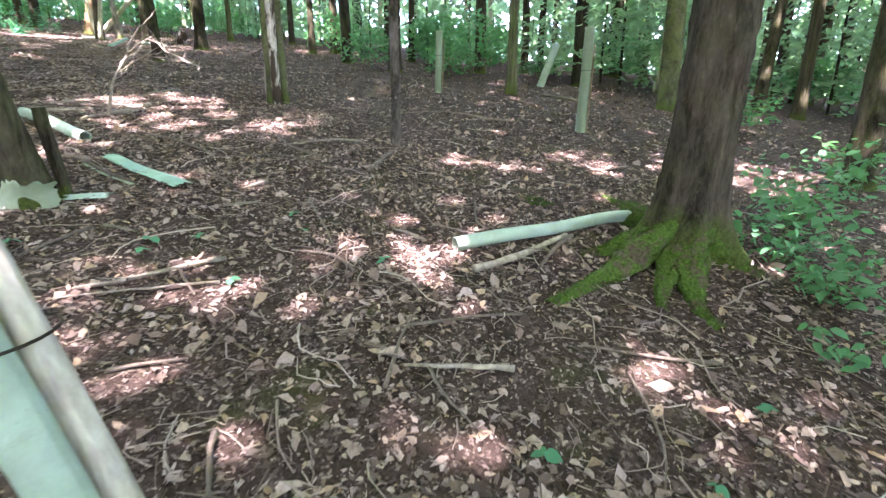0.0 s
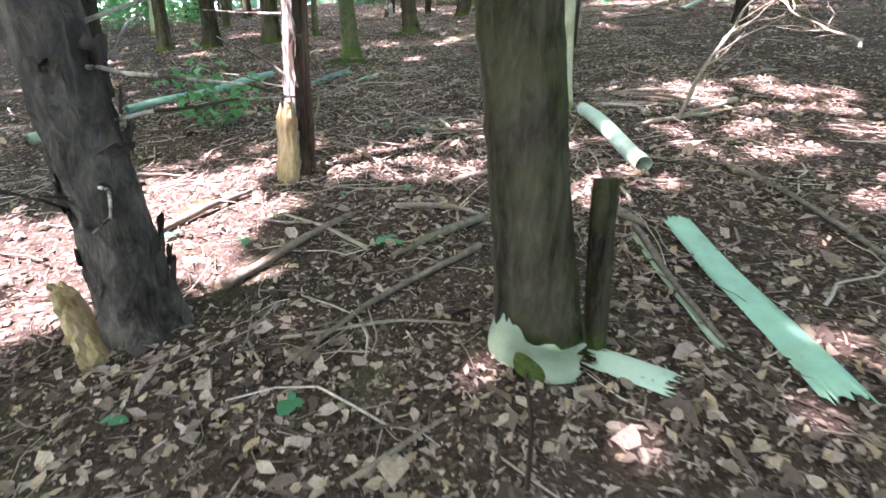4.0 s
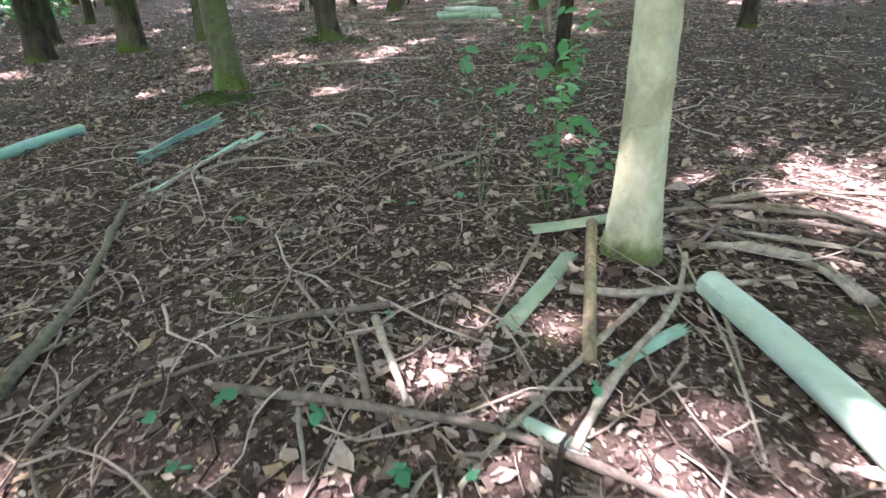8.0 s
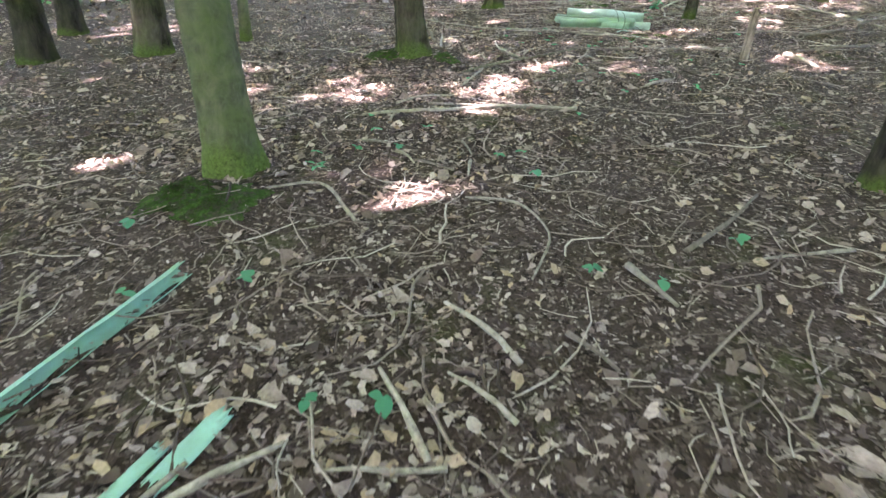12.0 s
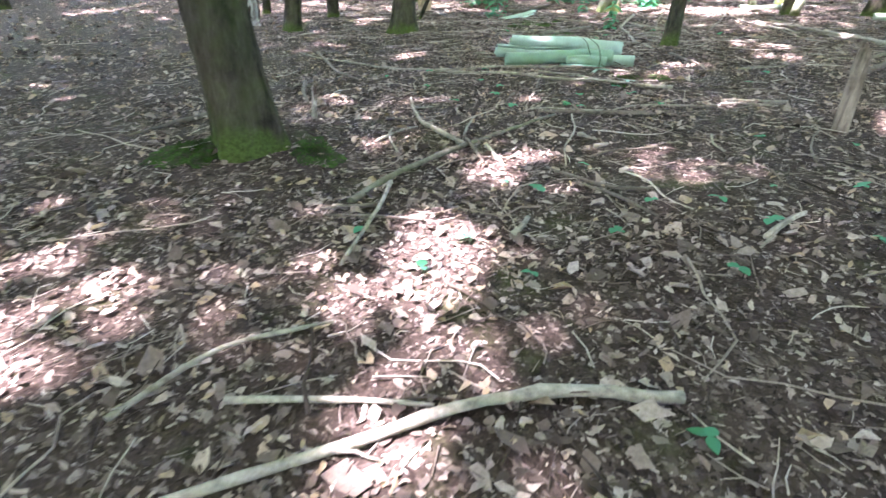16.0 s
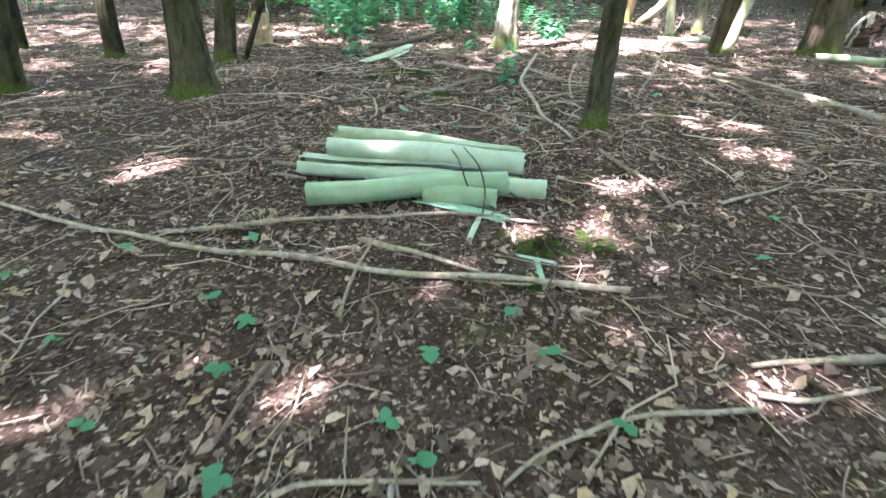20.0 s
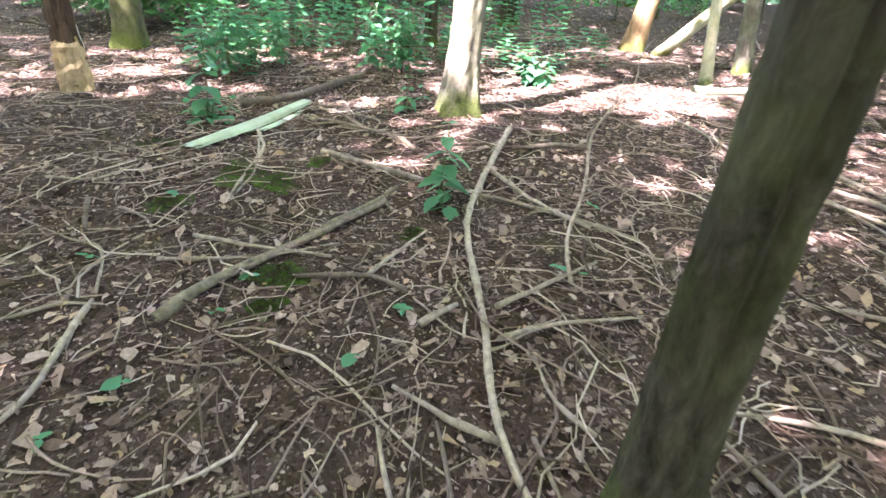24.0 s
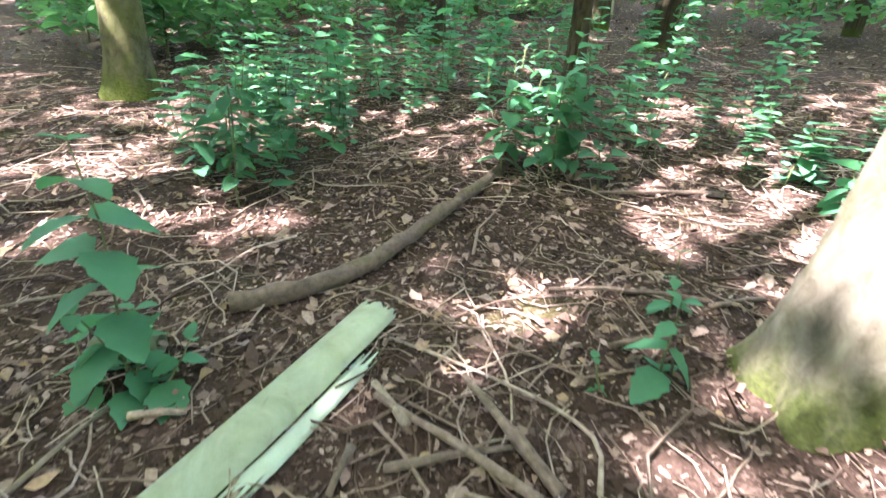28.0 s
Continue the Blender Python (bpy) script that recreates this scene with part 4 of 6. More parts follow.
def build_twig_litter():
    rng = np.random.default_rng(12)
    px, py = scatter(100000, 2.8, 11, rng)
    L = rng.gamma(1.8, 0.05, len(px)) + 0.03
    short = twigs_mesh("twig_litter", px, py, L, np.clip(0.0018 + L * 0.012 * rng.uniform(0.5, 1.4, len(px)), 0.0018, 0.008), 3, 0.1, 0.02, rng)
    tagged(new("twig_litter", short), "short grey-brown bits of twig strewn over the ground", "twigs", kind="stuff")
    px, py = scatter(150000, 3.0, 10, rng)
    end = 1 / (1 + np.exp(-((py - 0.6 * px) - 22.6) * 1.2))
    twiggy = 0.13 + 0.62 * end + 0.4 * np.exp(-((px + 7.5) ** 2 + (py - 4.8) ** 2) / 9)
    heap = np.sin(1.9 * px + 2 * np.sin(1.3 * py)) * np.sin(2.3 * py + 1.5 * np.sin(1.7 * px))
    keep = rng.uniform(0, 1, len(px)) < twiggy * np.clip(0.65 + 0.55 * heap, 0.15, 1)
    px, py = px[keep], py[keep]
    L = rng.gamma(2.6, 0.13, len(px)) + 0.14
    long = twigs_mesh("twig_litter", px, py, L, np.clip(0.0022 + L * 0.0085 * rng.uniform(0.4, 1.3, len(px)), 0.002, 0.0085), 7, 0.13, 0.035, rng)
    tagged(new("twig_litter", long), "long thin bent twigs strewn over the ground", "twigs", kind="stuff")


def build_crumbs():
    """Small flat fragments of leaf and bark that fill the gaps along the walk."""
    rng = np.random.default_rng(14)
    seg = rng.integers(0, len(WALK_LINE) - 1, 70000)
    at = WALK_LINE[seg] + (WALK_LINE[seg + 1] - WALK_LINE[seg]) * rng.uniform(-0.1, 1.1, (len(seg), 1))
    at = at + rng.normal(0, 1.5, at.shape)
    n = len(at)
    az, L, w = rng.uniform(0, 2 * np.pi, n), rng.gamma(4.0, 0.0045, n) + 0.006, rng.uniform(0.12, 0.6, n)
    d = np.stack([np.cos(az), np.sin(az), rng.normal(0, 0.3, n)], 1) * L[:, None] * 0.5
    e = np.stack([-np.sin(az), np.cos(az), rng.normal(0, 0.3, n)], 1) * (L * w)[:, None] * 0.5
    c = np.column_stack([at, hill(at[:, 0], at[:, 1]) + rng.uniform(0.006, 0.014, n)])
    k = rng.uniform(-1, 1, (4, n, 1))
    quad = np.stack([c - d - e * 0.3 * k[0], c + d * 0.5 * k[1] - e, c + d + e * 0.4 * k[2], c - d * 0.5 * k[3] + e], 1)
    me = faces_mesh("leaf_crumbs", to_world(quad.reshape(-1, 3)), np.arange(n * 4), 4, CRUMB)
    tagged(new("leaf_crumbs", me), "fine brown crumbs of leaf and bark", "leaf litter", kind="stuff")


build_leaf_litter()
build_twig_litter()
build_crumbs()

# ---- things lying on the ground ----
def lay(name, verts, faces, material, label, category, parent=None, group="", smooth=True):
    """A thing given in plan coordinates (z from the ground): its origin goes to its lowest middle."""
    v = np.array(verts, float)
    v[:, 2] += hill(v[:, 0], v[:, 1])
    w = to_world(v)
    if parent is not None:
        base = np.array(parent.matrix_basis.translation)
        return part(name, mesh_of(name, w - base, faces, material, smooth), parent, label)
    base = np.array([w[:, 0].mean(), w[:, 1].mean(), w[:, 2].min()])
    ob = new(name, mesh_of(name, w - base, faces, material, smooth))
    ob.matrix_basis = Matrix.Translation(base)
    return tagged(ob, label, category, group)


def curve_through(pts, step):
    """A smooth line through a few plan points."""
    p = np.array(pts, float)
    p = np.concatenate([[2 * p[0] - p[1]], p, [2 * p[-1] - p[-2]]])
    out = []
    for i in range(1, len(p) - 2):
        n = max(3, int(np.linalg.norm(p[i + 1] - p[i]) / step))
        for s in np.linspace(0, 1, n, endpoint=False):
            out.append(0.5 * (2 * p[i] + (p[i + 1] - p[i - 1]) * s + (2 * p[i - 1] - 5 * p[i] + 4 * p[i + 1] - p[i + 2]) * s ** 2 + (3 * p[i] - p[i - 1] - 3 * p[i + 1] + p[i + 2]) * s ** 3))
    out.append(p[-2])
    return np.array(out)


STICK_LABELS = {"pale_stick": "pale bare fallen branch lying on leaf litter", "brown_stick": "dull brown fallen branch lying on leaf litter",
                "olive_stick": "olive-brown barked fallen branch on the ground"}
stick_rng = np.random.default_rng(77)


def stick(r, material, *pts):
    rng = stick_rng
    c = curve_through(pts, 0.09)
    n = len(c)
    along = np.linspace(0, 1, n)
    c = c + np.cumsum(rng.normal(0, 0.004, c.shape), axis=0) * np.sin(np.pi * along)[:, None]
    z = r * 0.7 + 0.012 + 0.02 * rng.uniform(0, 1) * np.sin(np.pi * along) + rng.normal(0, r * 0.12, n)
    if rng.uniform() < 0.5:
        along = 1 - along
    radii = r * (1.12 - 0.5 * along) * (1 + rng.normal(0, 0.05, n))
    for _ in range(max(1, n // 7)):
        radii[rng.integers(0, n)] *= 1.22
    label = STICK_LABELS[material.name]
    if r >= 0.03:
        label = "thick " + label
    elif r < 0.011:
        label = "thin " + label
    line = np.column_stack([c, z])
    ob = lay("fallen_branch", *sweep(line, radii, 8 if r > 0.012 else 6, lambda i, a: 1 + rng.normal(0, 0.06, len(a))), material, label, "branch", group="fallen branches")
    if r > 0.013 and n > 8:
        for k in range(rng.integers(1, 4)):
            i = rng.integers(2, n - 2)
            a, ln = rng.uniform(0, 6.28), rng.uniform(0.06, 0.3)
            tip = line[i] + (math.cos(a) * ln, math.sin(a) * ln, rng.uniform(-0.01, 0.06))
            lay("side_twig", *sweep(wander(line[i], tip, 5, 0.05, rng), np.linspace(r * 0.45, 0.002, 5), 5), material, "", "", ob)


stick(0.015, STICK_PALE, (-2.03, 2.16), (-1.42, 2.70))
stick(0.008, STICK_PALE, (-2.07, 2.03), (-1.33, 2.42))
stick(0.014, STICK_PALE, (-0.13, 1.80), (0.42, 1.87))
stick(0.010, STICK_BROWN, (-0.20, 1.63), (-0.15, 2.08), (-0.11, 2.35))
stick(0.010, STICK_BROWN, (-0.25, 2.13), (0.54, 2.37))
stick(0.012, STICK_BROWN, (-0.71, 1.04), (-0.82, 1.31))
stick(0.009, STICK_BROWN, (-1.44, 1.59), (-1.16, 1.74))
stick(0.028, STICK_PALE, (0.24, 2.94), (0.62, 3.20), (1.03, 3.62))
stick(0.018, STICK_BROWN, (0.70, 2.98), (1.08, 3.63))
stick(0.007, STICK_BROWN, (1.01, 1.92), (1.00, 1.45), (0.91, 1.20))
stick(0.018, STICK_PALE, (-2.09, 6.07), (-1.29, 6.61))
stick(0.025, STICK_BROWN, (-0.97, 9.13), (-0.06, 10.06), (1.23, 9.71))
stick(0.015, STICK_BROWN, (-0.94, 5.20), (-0.76, 6.29))
stick(0.050, STICK_OLIVE, (2.59, 15.19), (3.95, 13.95))
stick(0.012, STICK_BROWN, (-0.82, 3.14), (-1.29, 4.07))
stick(0.008, STICK_BROWN, (0.21, 1.45), (0.06, 1.63), (-0.01, 1.82))
stick(0.010, STICK_BROWN, (0.82, 2.13), (1.22, 2.09), (1.59, 2.09))
stick(0.026, STICK_BROWN, (-4.92, 3.20), (-4.74, 2.74), (-4.58, 2.32))
stick(0.018, STICK_BROWN, (-3.78, 2.45), (-4.00, 2.98), (-4.12, 3.67))
stick(0.009, STICK_PALE, (-3.96, 2.48), (-3.81, 2.87), (-3.55, 3.21))
stick(0.012, STICK_BROWN, (-3.14, 2.45), (-3.17, 2.87))
stick(0.012, STICK_BROWN, (-2.62, 2.50), (-2.56, 3.03))
stick(0.012, STICK_BROWN, (-2.98, 1.81), (-3.28, 2.19))
stick(0.010, STICK_BROWN, (-3.01, 1.90), (-2.82, 2.26))
stick(0.015, STICK_PALE, (-1.92, 4.14), (-1.81, 4.43))
stick(0.018, STICK_BROWN, (-4.08, 5.96), (-3.33, 5.59), (-2.74, 5.28))
stick(0.018, STICK_BROWN, (-2.74, 6.85), (-2.12, 5.97), (-1.50, 5.36))
stick(0.020, STICK_BROWN, (-3.76, 4.56), (-2.84, 3.98))
stick(0.014, STICK_BROWN, (-2.43, 4.46), (-2.06, 4.20))
stick(0.010, STICK_PALE, (-1.92, 3.72), (-1.67, 3.86))
stick(0.012, STICK_OLIVE, (-2.50, 3.07), (-2.21, 3.00))
stick(0.024, STICK_BROWN, (-4.97, 4.03), (-4.96, 4.41), (-4.93, 4.77))
stick(0.024, STICK_OLIVE, (-4.33, 3.20), (-4.36, 3.53), (-4.36, 3.88))
stick(0.020, STICK_BROWN, (-4.85, 3.52), (-4.62, 3.74), (-4.38, 3.88))
stick(0.012, STICK_PALE, (-5.25, 2.81), (-4.76, 3.01), (-4.50, 3.12))
stick(0.008, STICK_PALE, (-4.61, 5.15), (-4.21, 5.27), (-4.03, 5.44))
stick(0.028, STICK_BROWN, (-4.00, 4.64), (-3.73, 4.62))
stick(0.014, STICK_PALE, (-4.25, 4.95), (-3.98, 4.80))
stick(0.020, STICK_PALE, (-7.54, 1.50), (-7.09, 1.74), (-6.62, 2.32))
stick(0.018, STICK_BROWN, (-8.01, 1.42), (-7.68, 1.99))
stick(0.028, STICK_PALE, (-4.95, 6.57), (-4.99, 7.71))
stick(0.016, STICK_PALE, (-5.85, 8.97), (-5.69, 9.83))
stick(0.026, STICK_BROWN, (-5.77, 2.72), (-5.59, 2.30), (-5.45, 1.98))
stick(0.012, STICK_BROWN, (-5.39, 2.71), (-5.19, 2.72), (-4.87, 3.03))
stick(0.017, STICK_BROWN, (-6.68, 4.23), (-6.3, 4.55), (-5.88, 4.86), (-5.38, 5.12), (-4.75, 5.37))
stick(0.026, STICK_OLIVE, (-7.24, 3.56), (-7.58, 3.77), (-8.05, 4.00), (-8.82, 4.25))
stick(0.014, STICK_PALE, (-8.83, 4.37), (-9.19, 4.81), (-9.47, 5.37))
stick(0.017, STICK_BROWN, (-7.02, 4.39), (-6.85, 4.70), (-6.69, 5.03))
stick(0.010, STICK_PALE, (-7.17, 4.77), (-6.64, 4.74))
stick(0.014, STICK_BROWN, (-6.61, 4.78), (-6.25, 4.64))
stick(0.018, STICK_PALE, (-6.65, 4.92), (-6.14, 4.74))
stick(0.024, STICK_PALE, (-6.21, 5.76), (-5.95, 5.92), (-5.81, 6.13), (-5.64, 6.45))
stick(0.018, STICK_PALE, (-5.99, 6.45), (-5.81, 5.98), (-5.71, 5.35), (-5.64, 5.05))
stick(0.015, STICK_PALE, (-5.93, 6.04), (-5.88, 5.38), (-5.82, 4.88), (-5.78, 4.68))
stick(0.015, STICK_BROWN, (-5.99, 6.49), (-6.02, 7.02))
stick(0.011, STICK_PALE, (-6.25, 5.20), (-6.39, 5.52), (-6.69, 6.11))
stick(0.008, STICK_PALE, (-6.79, 5.02), (-6.39, 5.10), (-6.09, 5.21))
stick(0.028, STICK_PALE, (-5.97, 6.56), (-5.78, 6.72), (-5.54, 6.79))
stick(0.020, STICK_PALE, (-5.49, 6.80), (-5.24, 6.59))
stick(0.018, STICK_BROWN, (-6.28, 6.85), (-5.88, 7.22), (-5.39, 7.50))
stick(0.014, STICK_PALE, (-6.21, 6.77), (-5.66, 6.93), (-5.30, 7.12))
stick(0.016, STICK_BROWN, (-6.02, 6.87), (-5.73, 7.13), (-5.36, 7.35))
stick(0.014, STICK_BROWN, (-6.27, 6.70), (-5.89, 6.78), (-5.36, 6.73))
stick(0.012, STICK_PALE, (-6.18, 7.07), (-5.86, 7.52), (-5.44, 7.74))
stick(0.010, STICK_BROWN, (-6.87, 3.65), (-7.16, 3.92))
stick(0.012, STICK_BROWN, (-7.59, 4.00), (-7.66, 4.35), (-7.66, 5.08))
stick(0.010, STICK_PALE, (-6.38, 4.43), (-6.11, 4.33))
stick(0.012, STICK_PALE, (-5.72, 6.21), (-5.44, 5.79))
stick(0.013, STICK_PALE, (-9.10, 4.82), (-9.10, 5.09), (-8.98, 5.31), (-8.69, 5.52), (-8.45, 5.69))
stick(0.009, STICK_BROWN, (-8.53, 5.62), (-8.17, 5.49))
stick(0.013, STICK_PALE, (-9.36, 5.21), (-9.39, 5.65))
stick(0.010, STICK_PALE, (-9.24, 5.72), (-9.04, 6.05))
stick(0.013, STICK_PALE, (-9.53, 6.04), (-9.09, 6.01))
stick(0.012, STICK_PALE, (-9.15, 4.29), (-9.26, 4.54))
stick(0.012, STICK_PALE, (-9.59, 4.56), (-9.25, 4.74))
stick(0.018, STICK_PALE, (-8.95, 4.75), (-8.73, 4.83))
stick(0.011, STICK_PALE, (-9.37, 6.25), (-9.06, 6.33))
stick(0.009, STICK_BROWN, (-8.83, 6.16), (-8.64, 6.33), (-8.51, 6.65), (-8.37, 6.84))
stick(0.012, STICK_PALE, (-8.05, 6.34), (-7.90, 6.69))
stick(0.015, STICK_PALE, (-7.84, 6.20), (-7.85, 6.72), (-7.95, 6.96))
stick(0.009, STICK_BROWN, (-8.77, 5.80), (-8.55, 5.82), (-8.39, 5.72))
stick(0.010, STICK_PALE, (-9.22, 8.00), (-8.99, 8.45))
stick(0.014, STICK_BROWN, (-9.45, 7.75), (-9.62, 8.68))
stick(0.012, STICK_PALE, (-11.32, 6.03), (-11.19, 6.35), (-10.65, 6.38))
stick(0.009, STICK_PALE, (-10.56, 7.09), (-10.34, 7.33), (-9.97, 7.28), (-9.69, 6.92))
stick(0.014, STICK_PALE, (-9.53, 7.40), (-9.19, 7.34))
stick(0.014, STICK_PALE, (-9.75, 6.46), (-9.46, 6.51), (-9.27, 6.51))
stick(0.012, STICK_BROWN, (-9.32, 6.80), (-9.06, 6.82))
stick(0.02, STICK_PALE, (-12.44, 7.15), (-12.28, 7.58), (-12.12, 8.07), (-11.88, 8.7), (-11.57, 9.02))
stick(0.012, STICK_PALE, (-11.53, 7.07), (-11.27, 7.09))
stick(0.012, STICK_PALE, (-11.08, 7.47), (-10.85, 7.30))
stick(0.010, STICK_PALE, (-11.45, 7.63), (-11.19, 7.55))
stick(0.010, STICK_BROWN, (-11.33, 7.12), (-11.00, 7.27))
stick(0.012, STICK_PALE, (-11.87, 6.88), (-11.72, 7.06))
stick(0.02, STICK_OLIVE, (-13.5, 8.95), (-13.65, 9.32), (-13.74, 9.86), (-13.75, 10.25), (-13.73, 11.12))
stick(0.016, STICK_PALE, (-18.11, 10.85), (-17.48, 10.96), (-15.61, 11.63), (-14.99, 11.97), (-14.43, 12.27), (-13.97, 12.63), (-13.57, 12.88))
stick(0.013, STICK_PALE, (-13.59, 9.30), (-13.23, 8.95), (-12.96, 8.58))
stick(0.010, STICK_BROWN, (-13.44, 8.76), (-13.02, 9.12))
stick(0.018, STICK_PALE, (-12.61, 9.36), (-12.68, 9.56))
stick(0.010, STICK_BROWN, (-12.79, 10.11), (-12.47, 10.10), (-12.22, 10.06))
stick(0.012, STICK_PALE, (-11.77, 10.24), (-11.72, 10.63))
stick(0.018, STICK_BROWN, (-13.90, 11.10), (-13.21, 11.67))
stick(0.030, STICK_PALE, (-11.80, 13.06), (-11.21, 12.74))
stick(0.022, STICK_BROWN, (-12.79, 20.28), (-11.71, 16.46), (-11.22, 14.69))
stick(0.018, STICK_BROWN, (-11.85, 13.47), (-11.59, 14.35), (-11.22, 16.52))
stick(0.014, STICK_PALE, (-15.88, 11.63), (-15.28, 12.27), (-14.70, 12.87), (-14.26, 13.16))
stick(0.014, STICK_PALE, (-14.90, 12.30), (-14.14, 12.49))
stick(0.012, STICK_BROWN, (-14.32, 11.12), (-14.49, 11.45))
stick(0.011, STICK_PALE, (-14.01, 11.14), (-13.94, 11.25), (-13.55, 11.58))
stick(0.011, STICK_PALE, (-13.49, 11.62), (-13.44, 11.84), (-13.27, 12.15), (-12.94, 12.46))
stick(0.017, STICK_PALE, (-13.00, 12.69), (-12.83, 12.88), (-12.58, 13.12))
stick(0.012, STICK_PALE, (-12.95, 12.54), (-12.80, 12.61), (-12.59, 12.90))
stick(0.016, STICK_BROWN, (-14.51, 14.64), (-13.95, 14.27), (-13.71, 13.99))
stick(0.032, STICK_PALE, (-14.53, 18.47), (-13.54, 18.10), (-12.62, 17.38))
stick(0.014, STICK_BROWN, (-17.74, 11.25), (-18.03, 11.72))
stick(0.010, STICK_PALE, (-14.85, 12.34), (-14.50, 11.80))
stick(0.012, STICK_PALE, (-13.45, 14.22), (-13.14, 14.90))
stick(0.023, STICK_PALE, (-17.05, 17.98), (-16.41, 16.48), (-15.72, 15.64), (-15.32, 15.17), (-15.02, 14.93), (-14.79, 14.70))
stick(0.014, STICK_PALE, (-15.75, 15.06), (-15.49, 15.08), (-15.29, 15.12))
stick(0.012, STICK_PALE, (-15.66, 14.89), (-15.44, 14.73), (-15.21, 14.66))
stick(0.010, STICK_BROWN, (-15.52, 15.05), (-15.20, 14.78), (-15.14, 14.69))
stick(0.014, STICK_PALE, (-16.65, 13.98), (-16.77, 14.20), (-17.13, 14.48))
stick(0.012, STICK_PALE, (-15.58, 15.55), (-15.35, 15.84), (-15.14, 16.11))
stick(0.010, STICK_PALE, (-15.41, 15.56), (-15.22, 15.38), (-15.04, 15.34))
stick(0.014, STICK_PALE, (-14.75, 15.73), (-14.43, 15.89), (-14.14, 15.97), (-14.02, 15.99))
stick(0.012, STICK_BROWN, (-14.74, 15.63), (-14.43, 15.45), (-14.26, 15.13))
stick(0.009, STICK_BROWN, (-15.21, 15.21), (-14.94, 14.99), (-14.66, 14.79))
stick(0.018, STICK_PALE, (-14.84, 18.32), (-14.29, 18.16), (-13.91, 17.86))
stick(0.020, STICK_PALE, (-14.88, 19.36), (-14.43, 18.87), (-13.89, 18.23))
stick(0.014, STICK_PALE, (-14.52, 16.78), (-14.26, 16.87), (-13.96, 17.00))
stick(0.025, STICK_OLIVE, (-16.81, 14.64), (-16.91, 14.97), (-16.93, 15.36), (-16.96, 15.86), (-17.01, 16.40))
stick(0.020, STICK_PALE, (-17.90, 16.44), (-16.89, 16.62), (-16.58, 16.64), (-15.97, 16.78), (-15.39, 16.75))
stick(0.018, STICK_PALE, (-16.69, 17.14), (-16.11, 16.83), (-15.68, 16.74))
stick(0.013, STICK_PALE, (-17.43, 15.12), (-17.02, 15.30), (-16.64, 15.49))
stick(0.010, STICK_PALE, (-17.30, 14.86), (-16.97, 15.21), (-16.72, 15.62))
stick(0.014, STICK_PALE, (-18.91, 16.48), (-18.35, 16.16), (-17.76, 15.54))
stick(0.020, STICK_BROWN, (-18.85, 16.97), (-17.91, 17.12), (-17.33, 16.99))
stick(0.008, STICK_PALE, (-18.34, 14.52), (-17.87, 14.63), (-17.64, 14.70), (-17.21, 14.54))
stick(0.016, STICK_BROWN, (-16.63, 15.25), (-16.32, 15.48), (-16.12, 15.54))
stick(0.011, STICK_PALE, (-16.36, 15.49), (-16.45, 16.08))
stick(0.026, STICK_BROWN, (-16.77, 17.60), (-16.34, 18.15))
stick(0.012, STICK_PALE, (-17.17, 14.51), (-16.92, 14.32))
stick(0.018, STICK_PALE, (-15.91, 15.40), (-15.86, 15.62))
stick(0.013, STICK_PALE, (-15.70, 15.72), (-15.49, 16.39))
stick(0.009, STICK_PALE, (-17.32, 14.16), (-17.26, 14.38), (-17.09, 14.53))
stick(0.048, STICK_BROWN, (-19.70, 16.78), (-19.58, 17.19), (-19.60, 17.64), (-19.96, 19.05))
stick(0.018, STICK_BROWN, (-19.30, 19.10), (-18.65, 19.79))
stick(0.013, STICK_BROWN, (-18.80, 17.96), (-18.23, 18.40))
stick(0.009, STICK_PALE, (-19.05, 17.19), (-18.54, 17.35), (-18.22, 17.38), (-18.09, 17.24))
stick(0.018, STICK_PALE, (-18.67, 16.97), (-18.90, 17.00))
stick(0.015, STICK_BROWN, (-18.60, 16.82), (-18.37, 17.17))
stick(0.015, STICK_BROWN, (-18.65, 16.65), (-18.74, 16.79))
stick(0.022, STICK_BROWN, (-18.68, 17.26), (-18.17, 17.15))
stick(0.010, STICK_PALE, (-20.39, 16.02), (-20.22, 16.43))
stick(0.010, STICK_PALE, (-19.31, 15.94), (-19.46, 16.26))
stick(0.014, STICK_PALE, (-19.36, 16.29), (-19.24, 16.44))
stick(0.014, STICK_BROWN, (-18.21, 18.36), (-18.06, 18.62))
stick(0.012, STICK_BROWN, (-18.39, 17.79), (-18.19, 18.06))
stick(0.018, STICK_PALE, (-15.11, 10.60), (-14.57, 10.25), (-14.26, 10.11), (-13.79, 10.11))
stick(0.012, STICK_PALE, (-13.92, 10.23), (-14.23, 10.66))
stick(0.008, STICK_PALE, (-13.00, 10.31), (-13.24, 10.63), (-13.39, 10.95), (-13.76, 11.40))
stick(0.015, STICK_BROWN, (-13.93, 11.18), (-13.56, 11.39), (-13.15, 11.71))
stick(0.009, STICK_BROWN, (-12.99, 10.59), (-12.92, 10.80), (-12.76, 11.08))
stick(0.013, STICK_PALE, (-13.67, 10.23), (-13.30, 10.05))
stick(0.014, STICK_BROWN, (-13.87, 10.20), (-13.45, 9.99))
stick(0.016, STICK_PALE, (-13.09, 10.77), (-13.05, 10.88))
stick(0.012, STICK_PALE, (-13.32, 10.89), (-13.21, 10.84), (-13.16, 10.90))
stick(0.018, STICK_BROWN, (-18.02, 11.09), (-16.60, 10.63), (-16.03, 10.58))
stick(0.010, STICK_PALE, (-14.27, 9.65), (-14.29, 9.84), (-14.31, 10.07))
